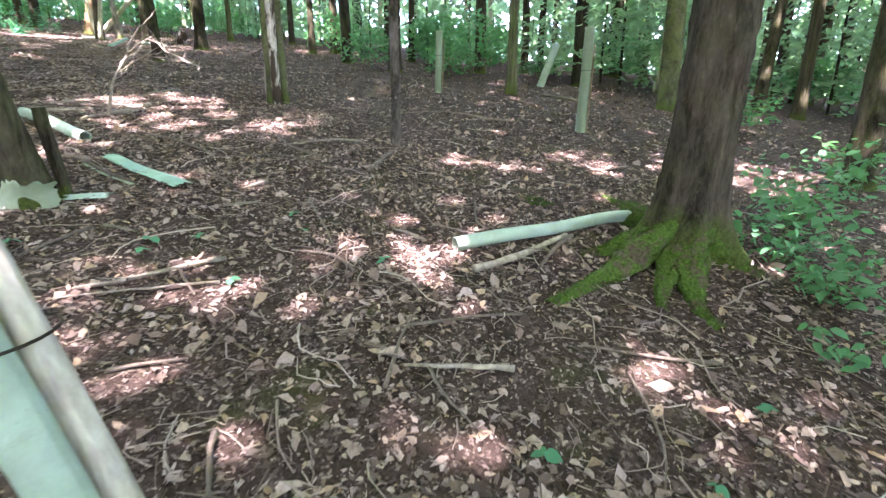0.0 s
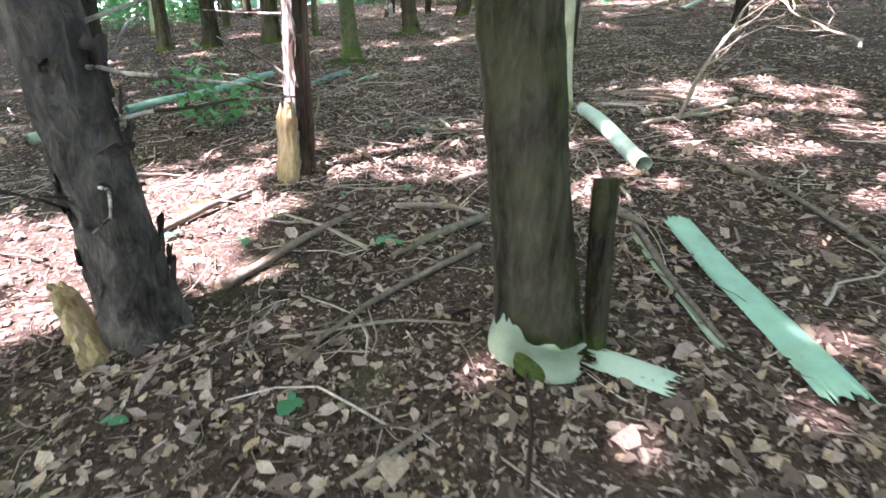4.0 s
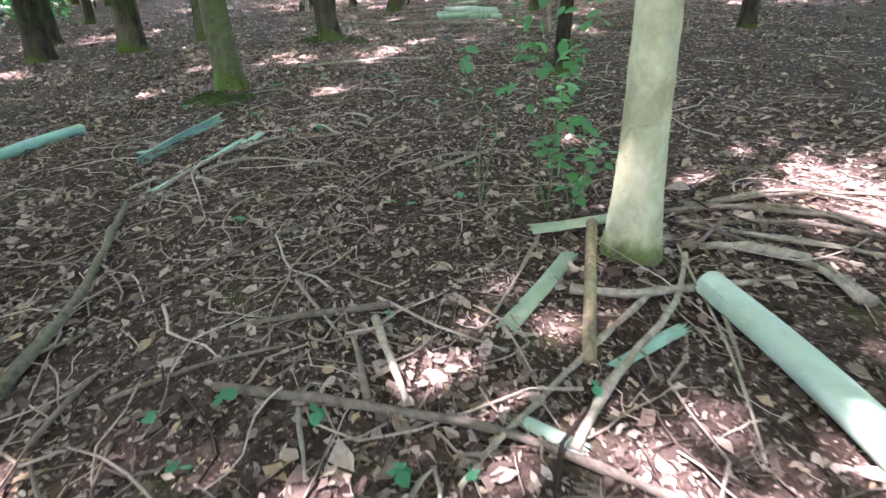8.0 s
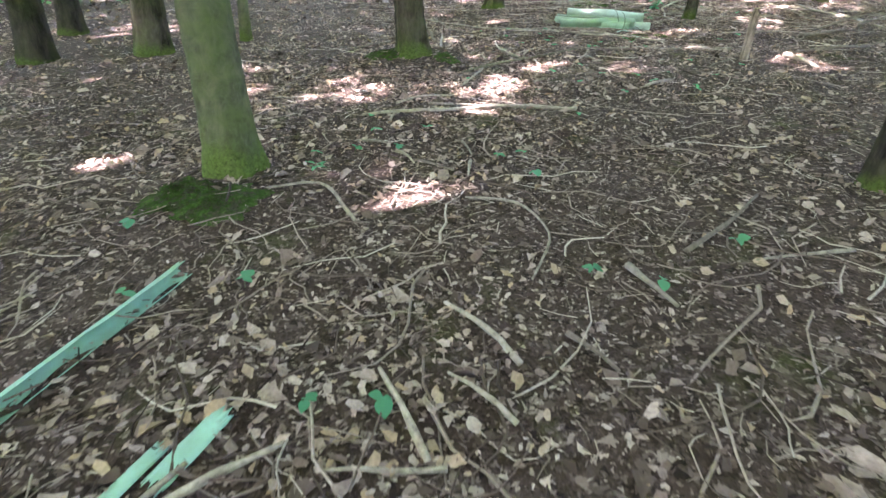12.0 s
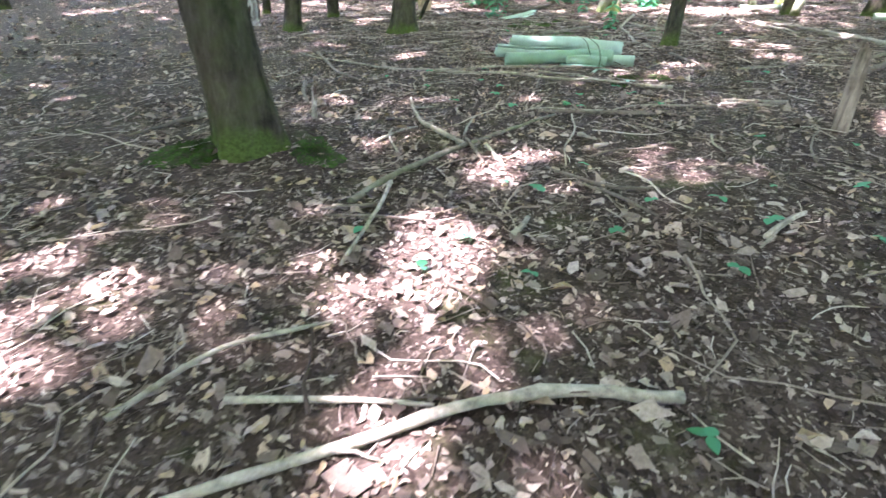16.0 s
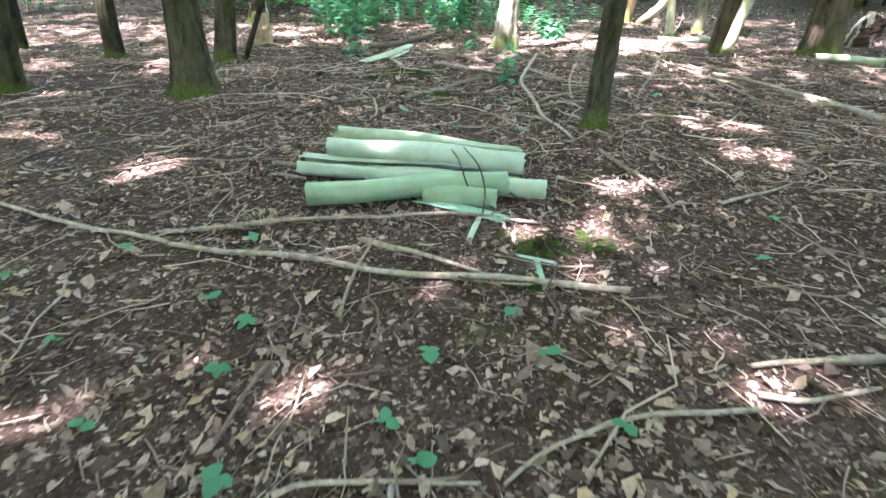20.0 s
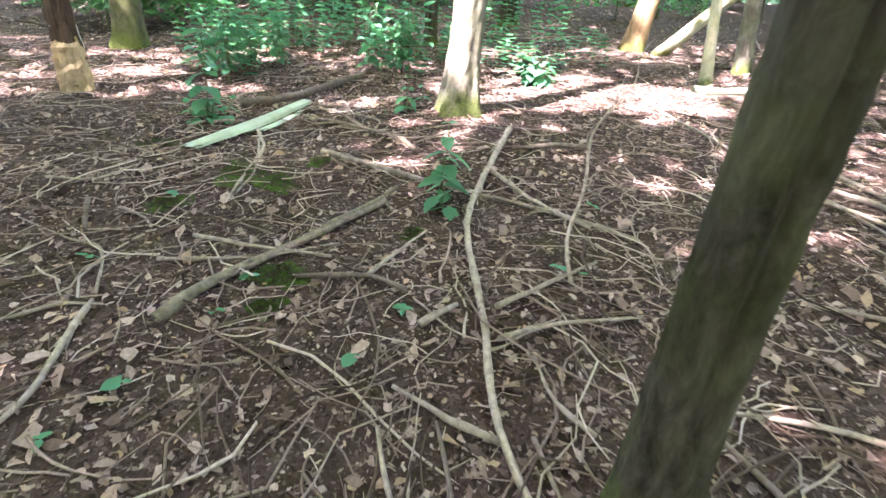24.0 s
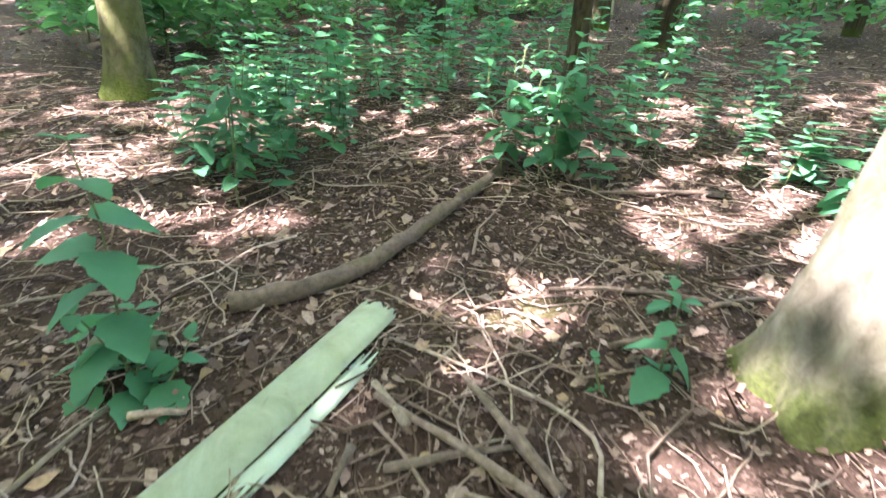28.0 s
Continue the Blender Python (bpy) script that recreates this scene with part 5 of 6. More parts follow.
stick(0.010, STICK_PALE, (-13.96, 9.63), (-14.24, 9.74), (-14.41, 9.89))
stick(0.010, STICK_BROWN, (-14.68, 10.01), (-14.28, 10.28))
stick(0.008, STICK_BROWN, (-12.12, 12.35), (-12.04, 11.92), (-11.92, 11.56))
stick(0.010, STICK_PALE, (-12.62, 11.61), (-12.52, 11.43), (-12.40, 11.31))
stick(0.010, STICK_BROWN, (-1.39, 2.25), (-1.61, 2.49))
stick(0.012, STICK_BROWN, (-1.08, 2.98), (-0.78, 2.97), (-0.58, 2.78))
stick(0.014, STICK_PALE, (-0.41, 3.58), (-0.15, 3.42))
stick(0.012, STICK_BROWN, (0.28, 4.41), (0.29, 3.89), (0.37, 3.71))
stick(0.014, STICK_BROWN, (-0.90, 5.18), (-0.77, 6.25))
stick(0.010, STICK_BROWN, (-2.75, 5.17), (-2.07, 5.31), (-1.24, 5.03))
stick(0.012, STICK_BROWN, (1.40, 6.75), (1.82, 6.21), (2.52, 6.60))
stick(0.020, STICK_PALE, (-5.05, 6.25), (-4.92, 6.78), (-4.75, 7.59))
stick(0.008, STICK_PALE, (-6.06, 6.50), (-5.54, 5.87), (-5.23, 5.46))
stick(0.018, STICK_BROWN, (-5.00, 4.32), (-4.98, 4.59), (-4.92, 4.89))
stick(0.012, STICK_BROWN, (-6.77, 3.65), (-6.31, 3.71), (-5.75, 3.77), (-5.49, 3.76))
stick(0.010, STICK_PALE, (-5.74, 4.29), (-5.87, 4.66), (-5.58, 4.45))
stick(0.012, STICK_PALE, (-5.33, 4.52), (-5.18, 4.76), (-5.09, 5.12))
stick(0.018, STICK_PALE, (-5.56, 6.79), (-5.27, 6.58))
stick(0.014, STICK_BROWN, (-6.32, 6.76), (-5.71, 7.68), (-4.87, 8.16))
stick(0.016, STICK_BROWN, (-6.30, 6.95), (-5.48, 7.41), (-4.77, 7.69))
stick(0.012, STICK_PALE, (-5.91, 6.85), (-5.26, 7.09), (-4.79, 6.91))
stick(0.010, STICK_PALE, (-7.02, 3.38), (-6.58, 3.37), (-6.19, 3.43))
stick(0.010, STICK_BROWN, (-6.92, 3.88), (-6.87, 4.16), (-6.72, 4.57))
stick(0.008, STICK_PALE, (-4.93, 5.40), (-4.69, 5.23), (-4.49, 5.03))
stick(0.012, STICK_PALE, (-12.66, 7.61), (-12.73, 8.00), (-12.64, 8.37))
stick(0.012, STICK_PALE, (-12.51, 7.91), (-12.30, 8.18), (-12.06, 8.40))
stick(0.012, STICK_PALE, (-12.14, 7.30), (-12.30, 7.47))
stick(0.020, STICK_BROWN, (-15.57, 8.19), (-15.58, 8.58), (-15.74, 8.97))
stick(0.012, STICK_BROWN, (-13.52, 8.77), (-13.36, 9.06))
stick(0.010, STICK_PALE, (-11.75, 10.14), (-11.72, 10.62))

for r, material, line in ((0.035, STICK_BROWN, ((-12.43, 14.67), (-12.3, 15.6), (-12.18, 16.43))), (0.014, STICK_BROWN, ((-12.1, 16.17), (-11.73, 15.91))), (0.016, STICK_PALE, ((-13.62, 18.14), (-12.24, 17.12))),
                          (0.016, STICK_BROWN, ((-11.72, 13.73), (-11.43, 14.58))), (0.013, STICK_BROWN, ((-11.86, 13.75), (-11.44, 13.78))), (0.014, STICK_PALE, ((-16.86, 20.64), (-15.2, 18.9), (-13.4, 17.19))),
                          (0.02, STICK_BROWN, ((-16.89, 14.7), (-16.92, 16.2))), (0.014, STICK_PALE, ((-17.11, 18.12), (-16.86, 17.39))), (0.016, STICK_PALE, ((-16.52, 16.66), (-16.31, 16.32))),
                          (0.016, STICK_BROWN, ((-17.94, 14.73), (-18.33, 14.88))), (0.009, STICK_PALE, ((-18.13, 14.97), (-17.85, 15.02), (-17.6, 14.97))), (0.01, STICK_PALE, ((-17.77, 15.59), (-18.07, 15.93), (-18.97, 16.53))),
                          (0.009, STICK_PALE, ((-18.86, 14.8), (-18.61, 15.01), (-18.73, 15.36))), (0.009, STICK_BROWN, ((-18.5, 15.21), (-19.13, 15.59))), (0.006, STICK_PALE, ((-17.69, 17.29), (-17.46, 17.75), (-17.11, 18.01))),
                          (0.012, STICK_BROWN, ((-13.08, 10.21), (-12.64, 10.19), (-12.43, 10.34))), (0.01, STICK_BROWN, ((-16.21, 9.85), (-16.43, 10.21))), (0.02, STICK_BROWN, ((-15.52, 9.7), (-16.01, 9.9), (-16.39, 10.09)))):
    stick(r, material, *line)


def shell(a, b, r, gap=0.0, turn=0.0, squash=1.0, seed=0, ragged=0.012, wall=0.004, dent=0.05, n=16, sides=22):
    """A plastic tube from a to b (plan x, y, height), open at both ends, slit by gap radians."""
    rng = np.random.default_rng(seed)
    a, b = np.array(a, float), np.array(b, float)
    d = (b - a) / np.linalg.norm(b - a)
    side = np.cross((0, 0, 1.0), d)
    side = side / np.linalg.norm(side) if np.linalg.norm(side) > 0.1 else np.array([1.0, 0, 0])
    up = np.cross(d, side)
    ang = np.linspace(gap / 2, 2 * np.pi - gap / 2, sides) + turn + np.pi / 2
    layers = []
    p1, p2 = rng.uniform(0, 6.28, 2)
    rag0, rag1 = rng.normal(0, ragged, sides), rng.normal(0, ragged, sides)
    rag0[-1], rag1[-1] = (rag0[0], rag1[0]) if gap == 0 else (rag0[-1], rag1[-1])
    edge = rng.normal(0, 0.06 if gap else 0, (n, 2))
    for inset in (0.0, wall):
        rows = []
        for i in range(n):
            s = i / (n - 1)
            rr = (r - inset) * (1 + dent * np.sin(ang * 2 + p1 + 3 * s) + dent * 0.6 * np.sin(ang * 3 + p2 - 5 * s))
            if gap:
                rr = rr * (1 + 0.03 * np.sin(6 * ang))
            an = ang.copy()
            an[0] += edge[i, 0]
            an[-1] += edge[i, 1]
            slide = (rag0 if i == 0 else rag1 if i == n - 1 else 0 * rag0)[:, None] * d
            rows.append(a + (b - a) * s + slide + (np.cos(an) * rr)[:, None] * side + (np.sin(an) * rr * squash)[:, None] * up)
        layers.append(np.array(rows))
    v = np.concatenate([l.reshape(-1, 3) for l in layers])
    k, f = n * sides, []
    for i in range(n - 1):
        for j in range(sides - 1):
            q = i * sides + j
            f += [[q, q + 1, q + sides + 1, q + sides], [k + q, k + q + sides, k + q + sides + 1, k + q + 1]]
        for j in ((0, sides - 1) if gap else ()):
            q = i * sides + j
            f.append([q, q + sides, k + q + sides, k + q])
    for i in (0, n - 1):
        for j in range(sides - 1):
            q = i * sides + j
            f.append([q, q + 1, k + q + 1, k + q])
    return v, f


def tube(a, b, r, material, label, gap=0.0, turn=0.0, squash=1.0, name="tree_tube", **more):
    seed = int(abs(a[0] * 173 + b[1] * 59) * 10)
    more.setdefault("ragged", 0.003 if gap == 0 else 0.012)
    return lay(name, *shell(a, b, r, gap, turn, squash, seed, **more), material, label, "tree shelter", group="plastic tree tubes")


WHOLE = "pale green plastic tree shelter tube lying on leaf litter"
SPLIT = "split and flattened pale green plastic tree tube"
tube((0.1, 3.30, 0.058), (1.66, 4.02, 0.075), 0.056, TUBE_GREEN, "pale green plastic tube lying against mossy roots")
tube((-5.76, 6.18, 0.08), (-4.36, 5.4, 0.065), 0.066, TUBE_GREEN, "clean pale green plastic tube beside a smooth tree", turn=1.0)
tube((-8.75, 1.0, 0.06), (-9.19, 1.88, 0.06), 0.06, TUBE_GREEN, WHOLE)
tube((-9.68, 1.93, 0.05), (-11.28, 4.2, 0.05), 0.052, TUBE_BRIGHT, "long narrow green tube lying behind a shrub")
tube((-12.36, 0.85, 0.06), (-11.92, 1.49, 0.06), 0.06, TUBE_OLD, "dull weathered plastic tube beside a dark trunk")
tube((-9.72, 4.5, 0.035), (-10.67, 5.46, 0.04), 0.05, TUBE_BRIGHT, "split green plastic tube with a dark opening", gap=2.2, turn=1.2, squash=0.8)
tube((-8.98, 4.42, 0.012), (-9.57, 5.3, 0.014), 0.03, TUBE_BRIGHT, "torn narrow strip of green plastic tube", gap=3.6, turn=3.14, squash=0.5)
tube((-10.02, 4.51, 0.008), (-9.96, 4.69, 0.008), 0.035, TUBE_BRIGHT, "small torn scrap of green plastic", gap=4.0, turn=3.14, squash=0.4, n=6)
tube((-9.45, 5.28, 0.008), (-9.6, 5.5, 0.02), 0.045, TUBE_BRIGHT, "small torn scrap of green plastic", gap=3.8, turn=3.14, squash=0.4, n=6)
tube((-3.66, 4.83, 0.018), (-2.46, 4.07, 0.016), 0.085, TUBE_BRIGHT, "flattened green plastic tube with torn edges", gap=3.4, turn=3.14, squash=0.35, ragged=0.02)
tube((-3.71, 4.51, 0.012), (-2.85, 3.97, 0.012), 0.03, TUBE_OLD, "narrow dull strip of old plastic tube", gap=3.4, turn=3.14, squash=0.5)
tube((-6.2, 5.3, 0.012), (-6.4, 6.0, 0.03), 0.046, TUBE_OLD, "flattened grey-green strip of plastic tube", gap=3.4, turn=3.14, squash=0.35)
tube((-6.7, 6.02, 0.05), (-6.38, 6.5, 0.06), 0.048, TUBE_OLD, "crushed old tube end beside a smooth tree", gap=3.0, turn=3.14, squash=0.4)
tube((-5.77, 5.46, 0.01), (-5.7, 5.85, 0.02), 0.03, TUBE_BRIGHT, "torn strip of green plastic in sunlight", gap=3.6, turn=3.14, squash=0.5, n=8)
tube((-5.82, 5.0, 0.01), (-5.62, 5.08, 0.01), 0.03, TUBE_GREEN, "torn strip of green plastic in sunlight", gap=3.8, turn=3.14, squash=0.4, n=8)
tube((-13.6, 21.07, 0.06), (-12.7, 21.4, 0.06), 0.07, TUBE_OLD, "dull distant plastic tube on the ground")
tube((-12.25, 17.2, 0.15), (-12.05, 17.9, 0.35), 0.08, TUBE_BRIGHT, "torn green tube caught on dead branches", gap=2.5, turn=3.14, squash=0.6)
tube((-16.2, 21.2, 0.03), (-15.4, 21.9, 0.05), 0.06, TUBE_OLD, "dull distant plastic tube on the ground")
# the tube at the end of the walk: a long slit shell with a ripped flank
tube((-18.78, 15.75, 0.025), (-19.2, 17.25, 0.045), 0.092, TUBE_OLD, "long slit tree tube flattened to a shallow arch", gap=3.3, turn=3.14, squash=0.42, ragged=0.014, n=30)
tube((-18.84, 16.45, 0.015), (-19.0, 17.02, 0.02), 0.04, TUBE_GREEN, "ripped curled strip of plastic tube", gap=3.6, turn=3.14, squash=0.6, ragged=0.04)
tube((-19.82, 16.28, 0.04), (-19.64, 16.48, 0.04), 0.042, TUBE_DULL, "short piece of tube lying under a nettle")
# the pile of tubes
PILE = "pale green plastic tree tube in a pile"
tube((-16.1, 13.14, 0.16), (-14.83, 13.85, 0.12), 0.07, TUBE_OLD, "tan-green weathered plastic tube in a pile", ragged=0.02, dent=0.07)
tube((-15.8, 12.82, 0.215), (-14.62, 13.56, 0.205), 0.074, TUBE_GREEN, PILE, dent=0.07)
tube((-15.92, 12.65, 0.1), (-14.65, 13.52, 0.08), 0.084, TUBE_GREEN, "dented pale green plastic tube in a pile", gap=0.4, turn=0.7, dent=0.09)
front_tube = tube((-15.53, 12.4, 0.078), (-14.62, 13.35, 0.13), 0.076, TUBE_DEEP, "long dark green plastic tube at the front of a pile", dent=0.03)
tube((-15.5, 12.9, 0.075), (-14.42, 13.54, 0.07), 0.07, TUBE_GREEN, PILE)
tube((-14.98, 12.93, 0.066), (-14.58, 13.18, 0.066), 0.07, TUBE_DEEP, "shorter green tube end under a pile", n=8)
tube((-15.04, 12.91, 0.014), (-14.44, 13.06, 0.012), 0.06, TUBE_BRIGHT, "flattened strip of tube under a pile", gap=3.4, turn=3.14, squash=0.35, ragged=0.04)
tube((-15.95, 13.25, 0.075), (-14.9, 13.8, 0.07), 0.07, TUBE_OLD, "tan-green weathered plastic tube in a pile", gap=1.0, turn=0.4, dent=0.08)
tube((-15.15, 13.3, 0.275), (-14.85, 13.78, 0.19), 0.03, TUBE_OLD, "thin split strip lying across a pile of tubes", gap=3.0, turn=3.14, squash=0.6)
tube((-14.58, 13.0, 0.008), (-14.45, 12.72, 0.008), 0.018, TUBE_GREEN, "narrow strip of plastic beside a pile", gap=3.6, turn=3.14, squash=0.4, n=6)
tube((-14.07, 12.82, 0.008), (-13.89, 12.61, 0.008), 0.016, TUBE_BRIGHT, "narrow strip of plastic on mossy soil", gap=3.6, turn=3.14, squash=0.4, n=6)
tube((-14.16, 12.77, 0.008), (-13.98, 12.86, 0.008), 0.014, TUBE_GREEN, "narrow strip of plastic on mossy soil", gap=3.6, turn=3.14, squash=0.4, n=6)
for k, line in enumerate((((-14.98, 13.2, 0.3), (-14.86, 13.14, 0.26), (-14.72, 13.08, 0.12), (-14.52, 13.12, 0.02)), ((-14.95, 13.3, 0.3), (-14.75, 13.2, 0.25), (-14.62, 13.1, 0.14), (-14.55, 12.98, 0.01)))):
    lay("strap", *sweep(curve_through(line, 0.04), np.full(len(curve_through(line, 0.04)), 0.006), 6, squash=0.5), BARK_GREY, "dark strap hanging loose over the tubes", "", front_tube)
stick(0.012, STICK_PALE, (-16.13, 12.5), (-15.85, 12.62))
stick(0.016, STICK_PALE, (-16.28, 12.63), (-15.9, 12.76))


def stake(x, y, top, r, h, label, material=STAKE_WOOD):
    """A rough sawn post from the ground to a splintered top."""
    rng = np.random.default_rng(int(abs(x * 100)))
    base = np.array(plan(x, y))
    zs = np.linspace(-0.1, 1, 10)
    pts = np.column_stack([top[0] * zs, top[1] * zs, h * zs])

    def square(i, a):
        q = 1 / np.maximum(np.abs(np.cos(a)), np.abs(np.sin(a))) ** 0.8
        return q * (1 + rng.normal(0, 0.04, len(a))) * (1.0 if i < 9 else 0.55 + 0.5 * rng.uniform(0, 1, len(a)))

    ob = new("wooden_stake", mesh_of("wooden_stake", *sweep(pts, np.full(10, r), 16, square), material))
    ob.matrix_basis = Matrix.Translation(base)
    return tagged(ob, label, "stake")


# broken stake and torn tube round the foot of the second trunk
stake(-3.14, 3.55, (-0.04, -0.06), 0.036, 0.72, "dark mossy wooden stake standing close by a trunk", BARK_BROWN)
wrap = lay("torn_tube", *shell((-3.27, 3.42, -0.02), (-3.27, 3.42, 0.22), 0.23, gap=4.0, turn=0.15, seed=4, ragged=0.022, dent=0.09), TUBE_OLD, "crumpled green tube wrapped round a tree foot", "tree shelter")
lay("flap", *shell((-3.1, 3.5, 0.02), (-2.84, 3.62, 0.012), 0.07, gap=3.5, squash=0.3, turn=3.14, seed=6, ragged=0.03), TUBE_GREEN, "flat torn flap of plastic", "", wrap)
# stake lying towards the path beside the smooth tree
lay("wooden_stake", *sweep(np.column_stack([np.linspace(-6.42, -5.84, 12), np.linspace(6.2, 5.4, 12), np.linspace(0.14, 0.03, 12)]), np.full(12, 0.026), 8, lambda i, a: 1 + 0.1 * np.cos(4 * a)), STAKE_WOOD, "mossy wooden stake lying on leaf litter", "stake")
# shelters that still stand
def standing(x, y, h, r, lean, label, material, post=True):
    th = thing("standing_tree_tube", Matrix.Translation(plan(x, y)), label, "tree shelter", "standing tree tubes")
    part("tube", mesh_of("tube", *shell((0, 0, -0.03), (lean[0] * h, lean[1] * h, h), r, 0.0, seed=int(h * 100)), material), th)
    if post:
        p = np.linspace(-0.1, 1, 8)
        part("post", mesh_of("post", *sweep(np.column_stack([r + 0.03 + lean[0] * h * p, 0.03 + lean[1] * h * p, h * 0.86 * p]), np.full(8, 0.02), 8), STAKE_WOOD), th, "wooden post tied to the tube")
        part("tie", mesh_of("tie", *sweep(np.column_stack([lean[0] * h * 0.6 + (r + 0.008) * np.cos(np.linspace(0, 6.2, 18)), lean[1] * h * 0.6 + (r + 0.008) * np.sin(np.linspace(0, 6.2, 18)), np.full(18, h * 0.6)]), np.full(18, 0.004), 5), BARK_DARK), th, "dark plastic tie")
    return th


standing(2.5, 9.35, 1.9, 0.095, (0.02, 0), "weathered green tree shelter standing on its post", TUBE_DULL)
standing(-0.52, 13.6, 1.6, 0.09, (0.02, 0), "grey-green tree shelter standing among trees", TUBE_DULL)
standing(3.16, 18.8, 1.5, 0.14, (0.35, 0), "leaning pale green tree shelter", TUBE_GREEN, False)
# the shelter beside the first step
near = thing("standing_tree_tube", Matrix.Translation(plan(-0.61, 0.6)), "pale green tree shelter leaning on a grey wooden stake", "tree shelter", "standing tree tubes")
part("tube", mesh_of("tube", *shell((0, 0, -0.02), (-0.345, 0.0, 1.15), 0.056, seed=3, dent=0.02, ragged=0.004), TUBE_GREEN), near)
zz = np.linspace(-0.1, 1.4, 12)
part("post", mesh_of("post", *sweep(np.column_stack([0.035 - 0.3 * zz, 0.085 + 0 * zz, zz]), np.full(12, 0.03), 16, lambda i, a: 1 / np.maximum(np.abs(np.cos(a)), np.abs(np.sin(a))) ** 0.85), mat_wood("grey_stake_wood", (0.3, 0.26, 0.22), (0.5, 0.45, 0.38))), near, "grey sawn wooden post")
cc = np.linspace(0, 6.28, 24)
part("tie", mesh_of("tie", *sweep(np.column_stack([-0.255 + 0.1 * np.cos(cc), 0.04 + 0.13 * np.sin(cc), np.full(24, 0.88)]), np.full(24, 0.004), 6), BARK_DARK), near, "black plastic tie round tube and post")

# ---- mossy roots of the first tree ----
ROOT_TREE = TREES[0][2]


def tufts(verts, faces, count, length, rng):
    """Short blades standing out of a mossy surface, added to it."""
    v, f = np.asarray(verts, float), np.array([face[:4] if len(face) >= 4 else [*face, face[-1]] for face in faces])
    pick = f[rng.integers(0, len(f), count)]
    w = rng.dirichlet((1, 1, 1, 1), count)
    at = (v[pick] * w[:, :, None]).sum(1)
    out = np.cross(v[pick[:, 1]] - v[pick[:, 0]], v[pick[:, 2]] - v[pick[:, 0]])
    out /= np.linalg.norm(out, axis=1)[:, None] + 1e-9
    out = np.where(out[:, 2:] < -0.2, -out, out) + rng.normal(0, 0.45, (count, 3)) + (0, 0, 0.35)
    side = np.cross(out, rng.normal(0, 1, (count, 3)))
    side *= length * 0.16 / (np.linalg.norm(side, axis=1)[:, None] + 1e-9)
    tip = at + out * (length * rng.uniform(0.5, 1.2, (count, 1)))
    blades = np.stack([at - side, at + side, tip], 1).reshape(-1, 3)
    return np.concatenate([v, blades]), list(faces) + (np.arange(count * 3).reshape(-1, 3) + len(v)).tolist()


def root(r, *pts):
    rng = np.random.default_rng(int(r * 1e4) + len(pts))
    c = curve_through(pts, 0.05)
    s = np.linspace(0, 1, len(c))
    z = 0.3 * np.exp(-s * 4.2) + 0.03 * (1 - s) - 0.02 * s
    lump = 1 + 0.16 * np.sin(9 * s + 40 * r) + rng.normal(0, 0.05, len(c))
    v, f = sweep(np.column_stack([c, z]), r * (1.25 - 0.8 * s) * lump, 16, lambda i, a: 1 + 0.14 * np.cos(3 * a + i * 0.3) + 0.12 * np.sin(2 * a - i * 0.5) + rng.normal(0, 0.08, len(a)), closed=False)
    v, f = tufts(v, f, 1500, 0.02, rng)
    lay("root", v, f, ROOT, "moss-covered root", "", ROOT_TREE)


root(0.085, (1.95, 3.65), (1.87, 4.1), (1.8, 4.6), (1.74, 5.0))
root(0.09, (1.9, 3.5), (1.62, 3.5), (1.3, 3.36), (1.08, 3.3))
root(0.095, (1.9, 3.5), (1.55, 3.25), (1.25, 3.0), (0.9, 2.72), (0.72, 2.56))
root(0.1, (2.0, 3.45), (1.82, 3.05), (1.7, 2.65), (1.76, 2.42))
root(0.09, (2.0, 3.5), (1.66, 3.05), (1.5, 2.75), (1.45, 2.6))
root(0.11, (2.0, 3.55), (2.25, 3.3), (2.42, 3.15))
root(0.09, (1.95, 3.6), (1.65, 4.05), (1.45, 4.2))
root(0.1, (2.0, 3.6), (2.4, 3.9), (2.62, 4.15))


def moss_patch(x, y, r, seed):
    """A low cushion of moss with an uneven rim."""
    rng = np.random.default_rng(seed)
    rings, sides = 7, 40
    ph = rng.uniform(0, 6.28, 3)
    a = np.linspace(0, 2 * np.pi, sides, endpoint=False)
    edge = 1 + 0.22 * np.sin(2 * a + ph[0]) + 0.15 * np.sin(3 * a + ph[1]) + 0.1 * np.sin(7 * a + ph[2])
    v = [[x, y, 0.035 * min(1, r * 4)]]
    for i in range(1, rings + 1):
        s = i / rings
        rr = r * s * edge
        z = 0.035 * min(1, r * 4) * (1 - s ** 3) + rng.normal(0, 0.004, sides) - (0.02 if i == rings else 0)
        rr = rr * (1 + rng.normal(0, 0.02 + 0.11 * s, sides))
        v += np.column_stack([x + rr * np.cos(a), y + rr * np.sin(a), z]).tolist()
    f = [[0, 1 + j, 1 + (j + 1) % sides] for j in range(sides)]
    for i in range(rings - 1):
        f += [[1 + i * sides + j, 1 + (i + 1) * sides + j, 1 + (i + 1) * sides + (j + 1) % sides, 1 + i * sides + (j + 1) % sides] for j in range(sides)]
    v, f = tufts(v, f, int(4500 * r), 0.016, rng)
    lay("moss_cushion", v, f, MOSS, "low green moss cushion on bare soil", "moss", group="moss cushions")


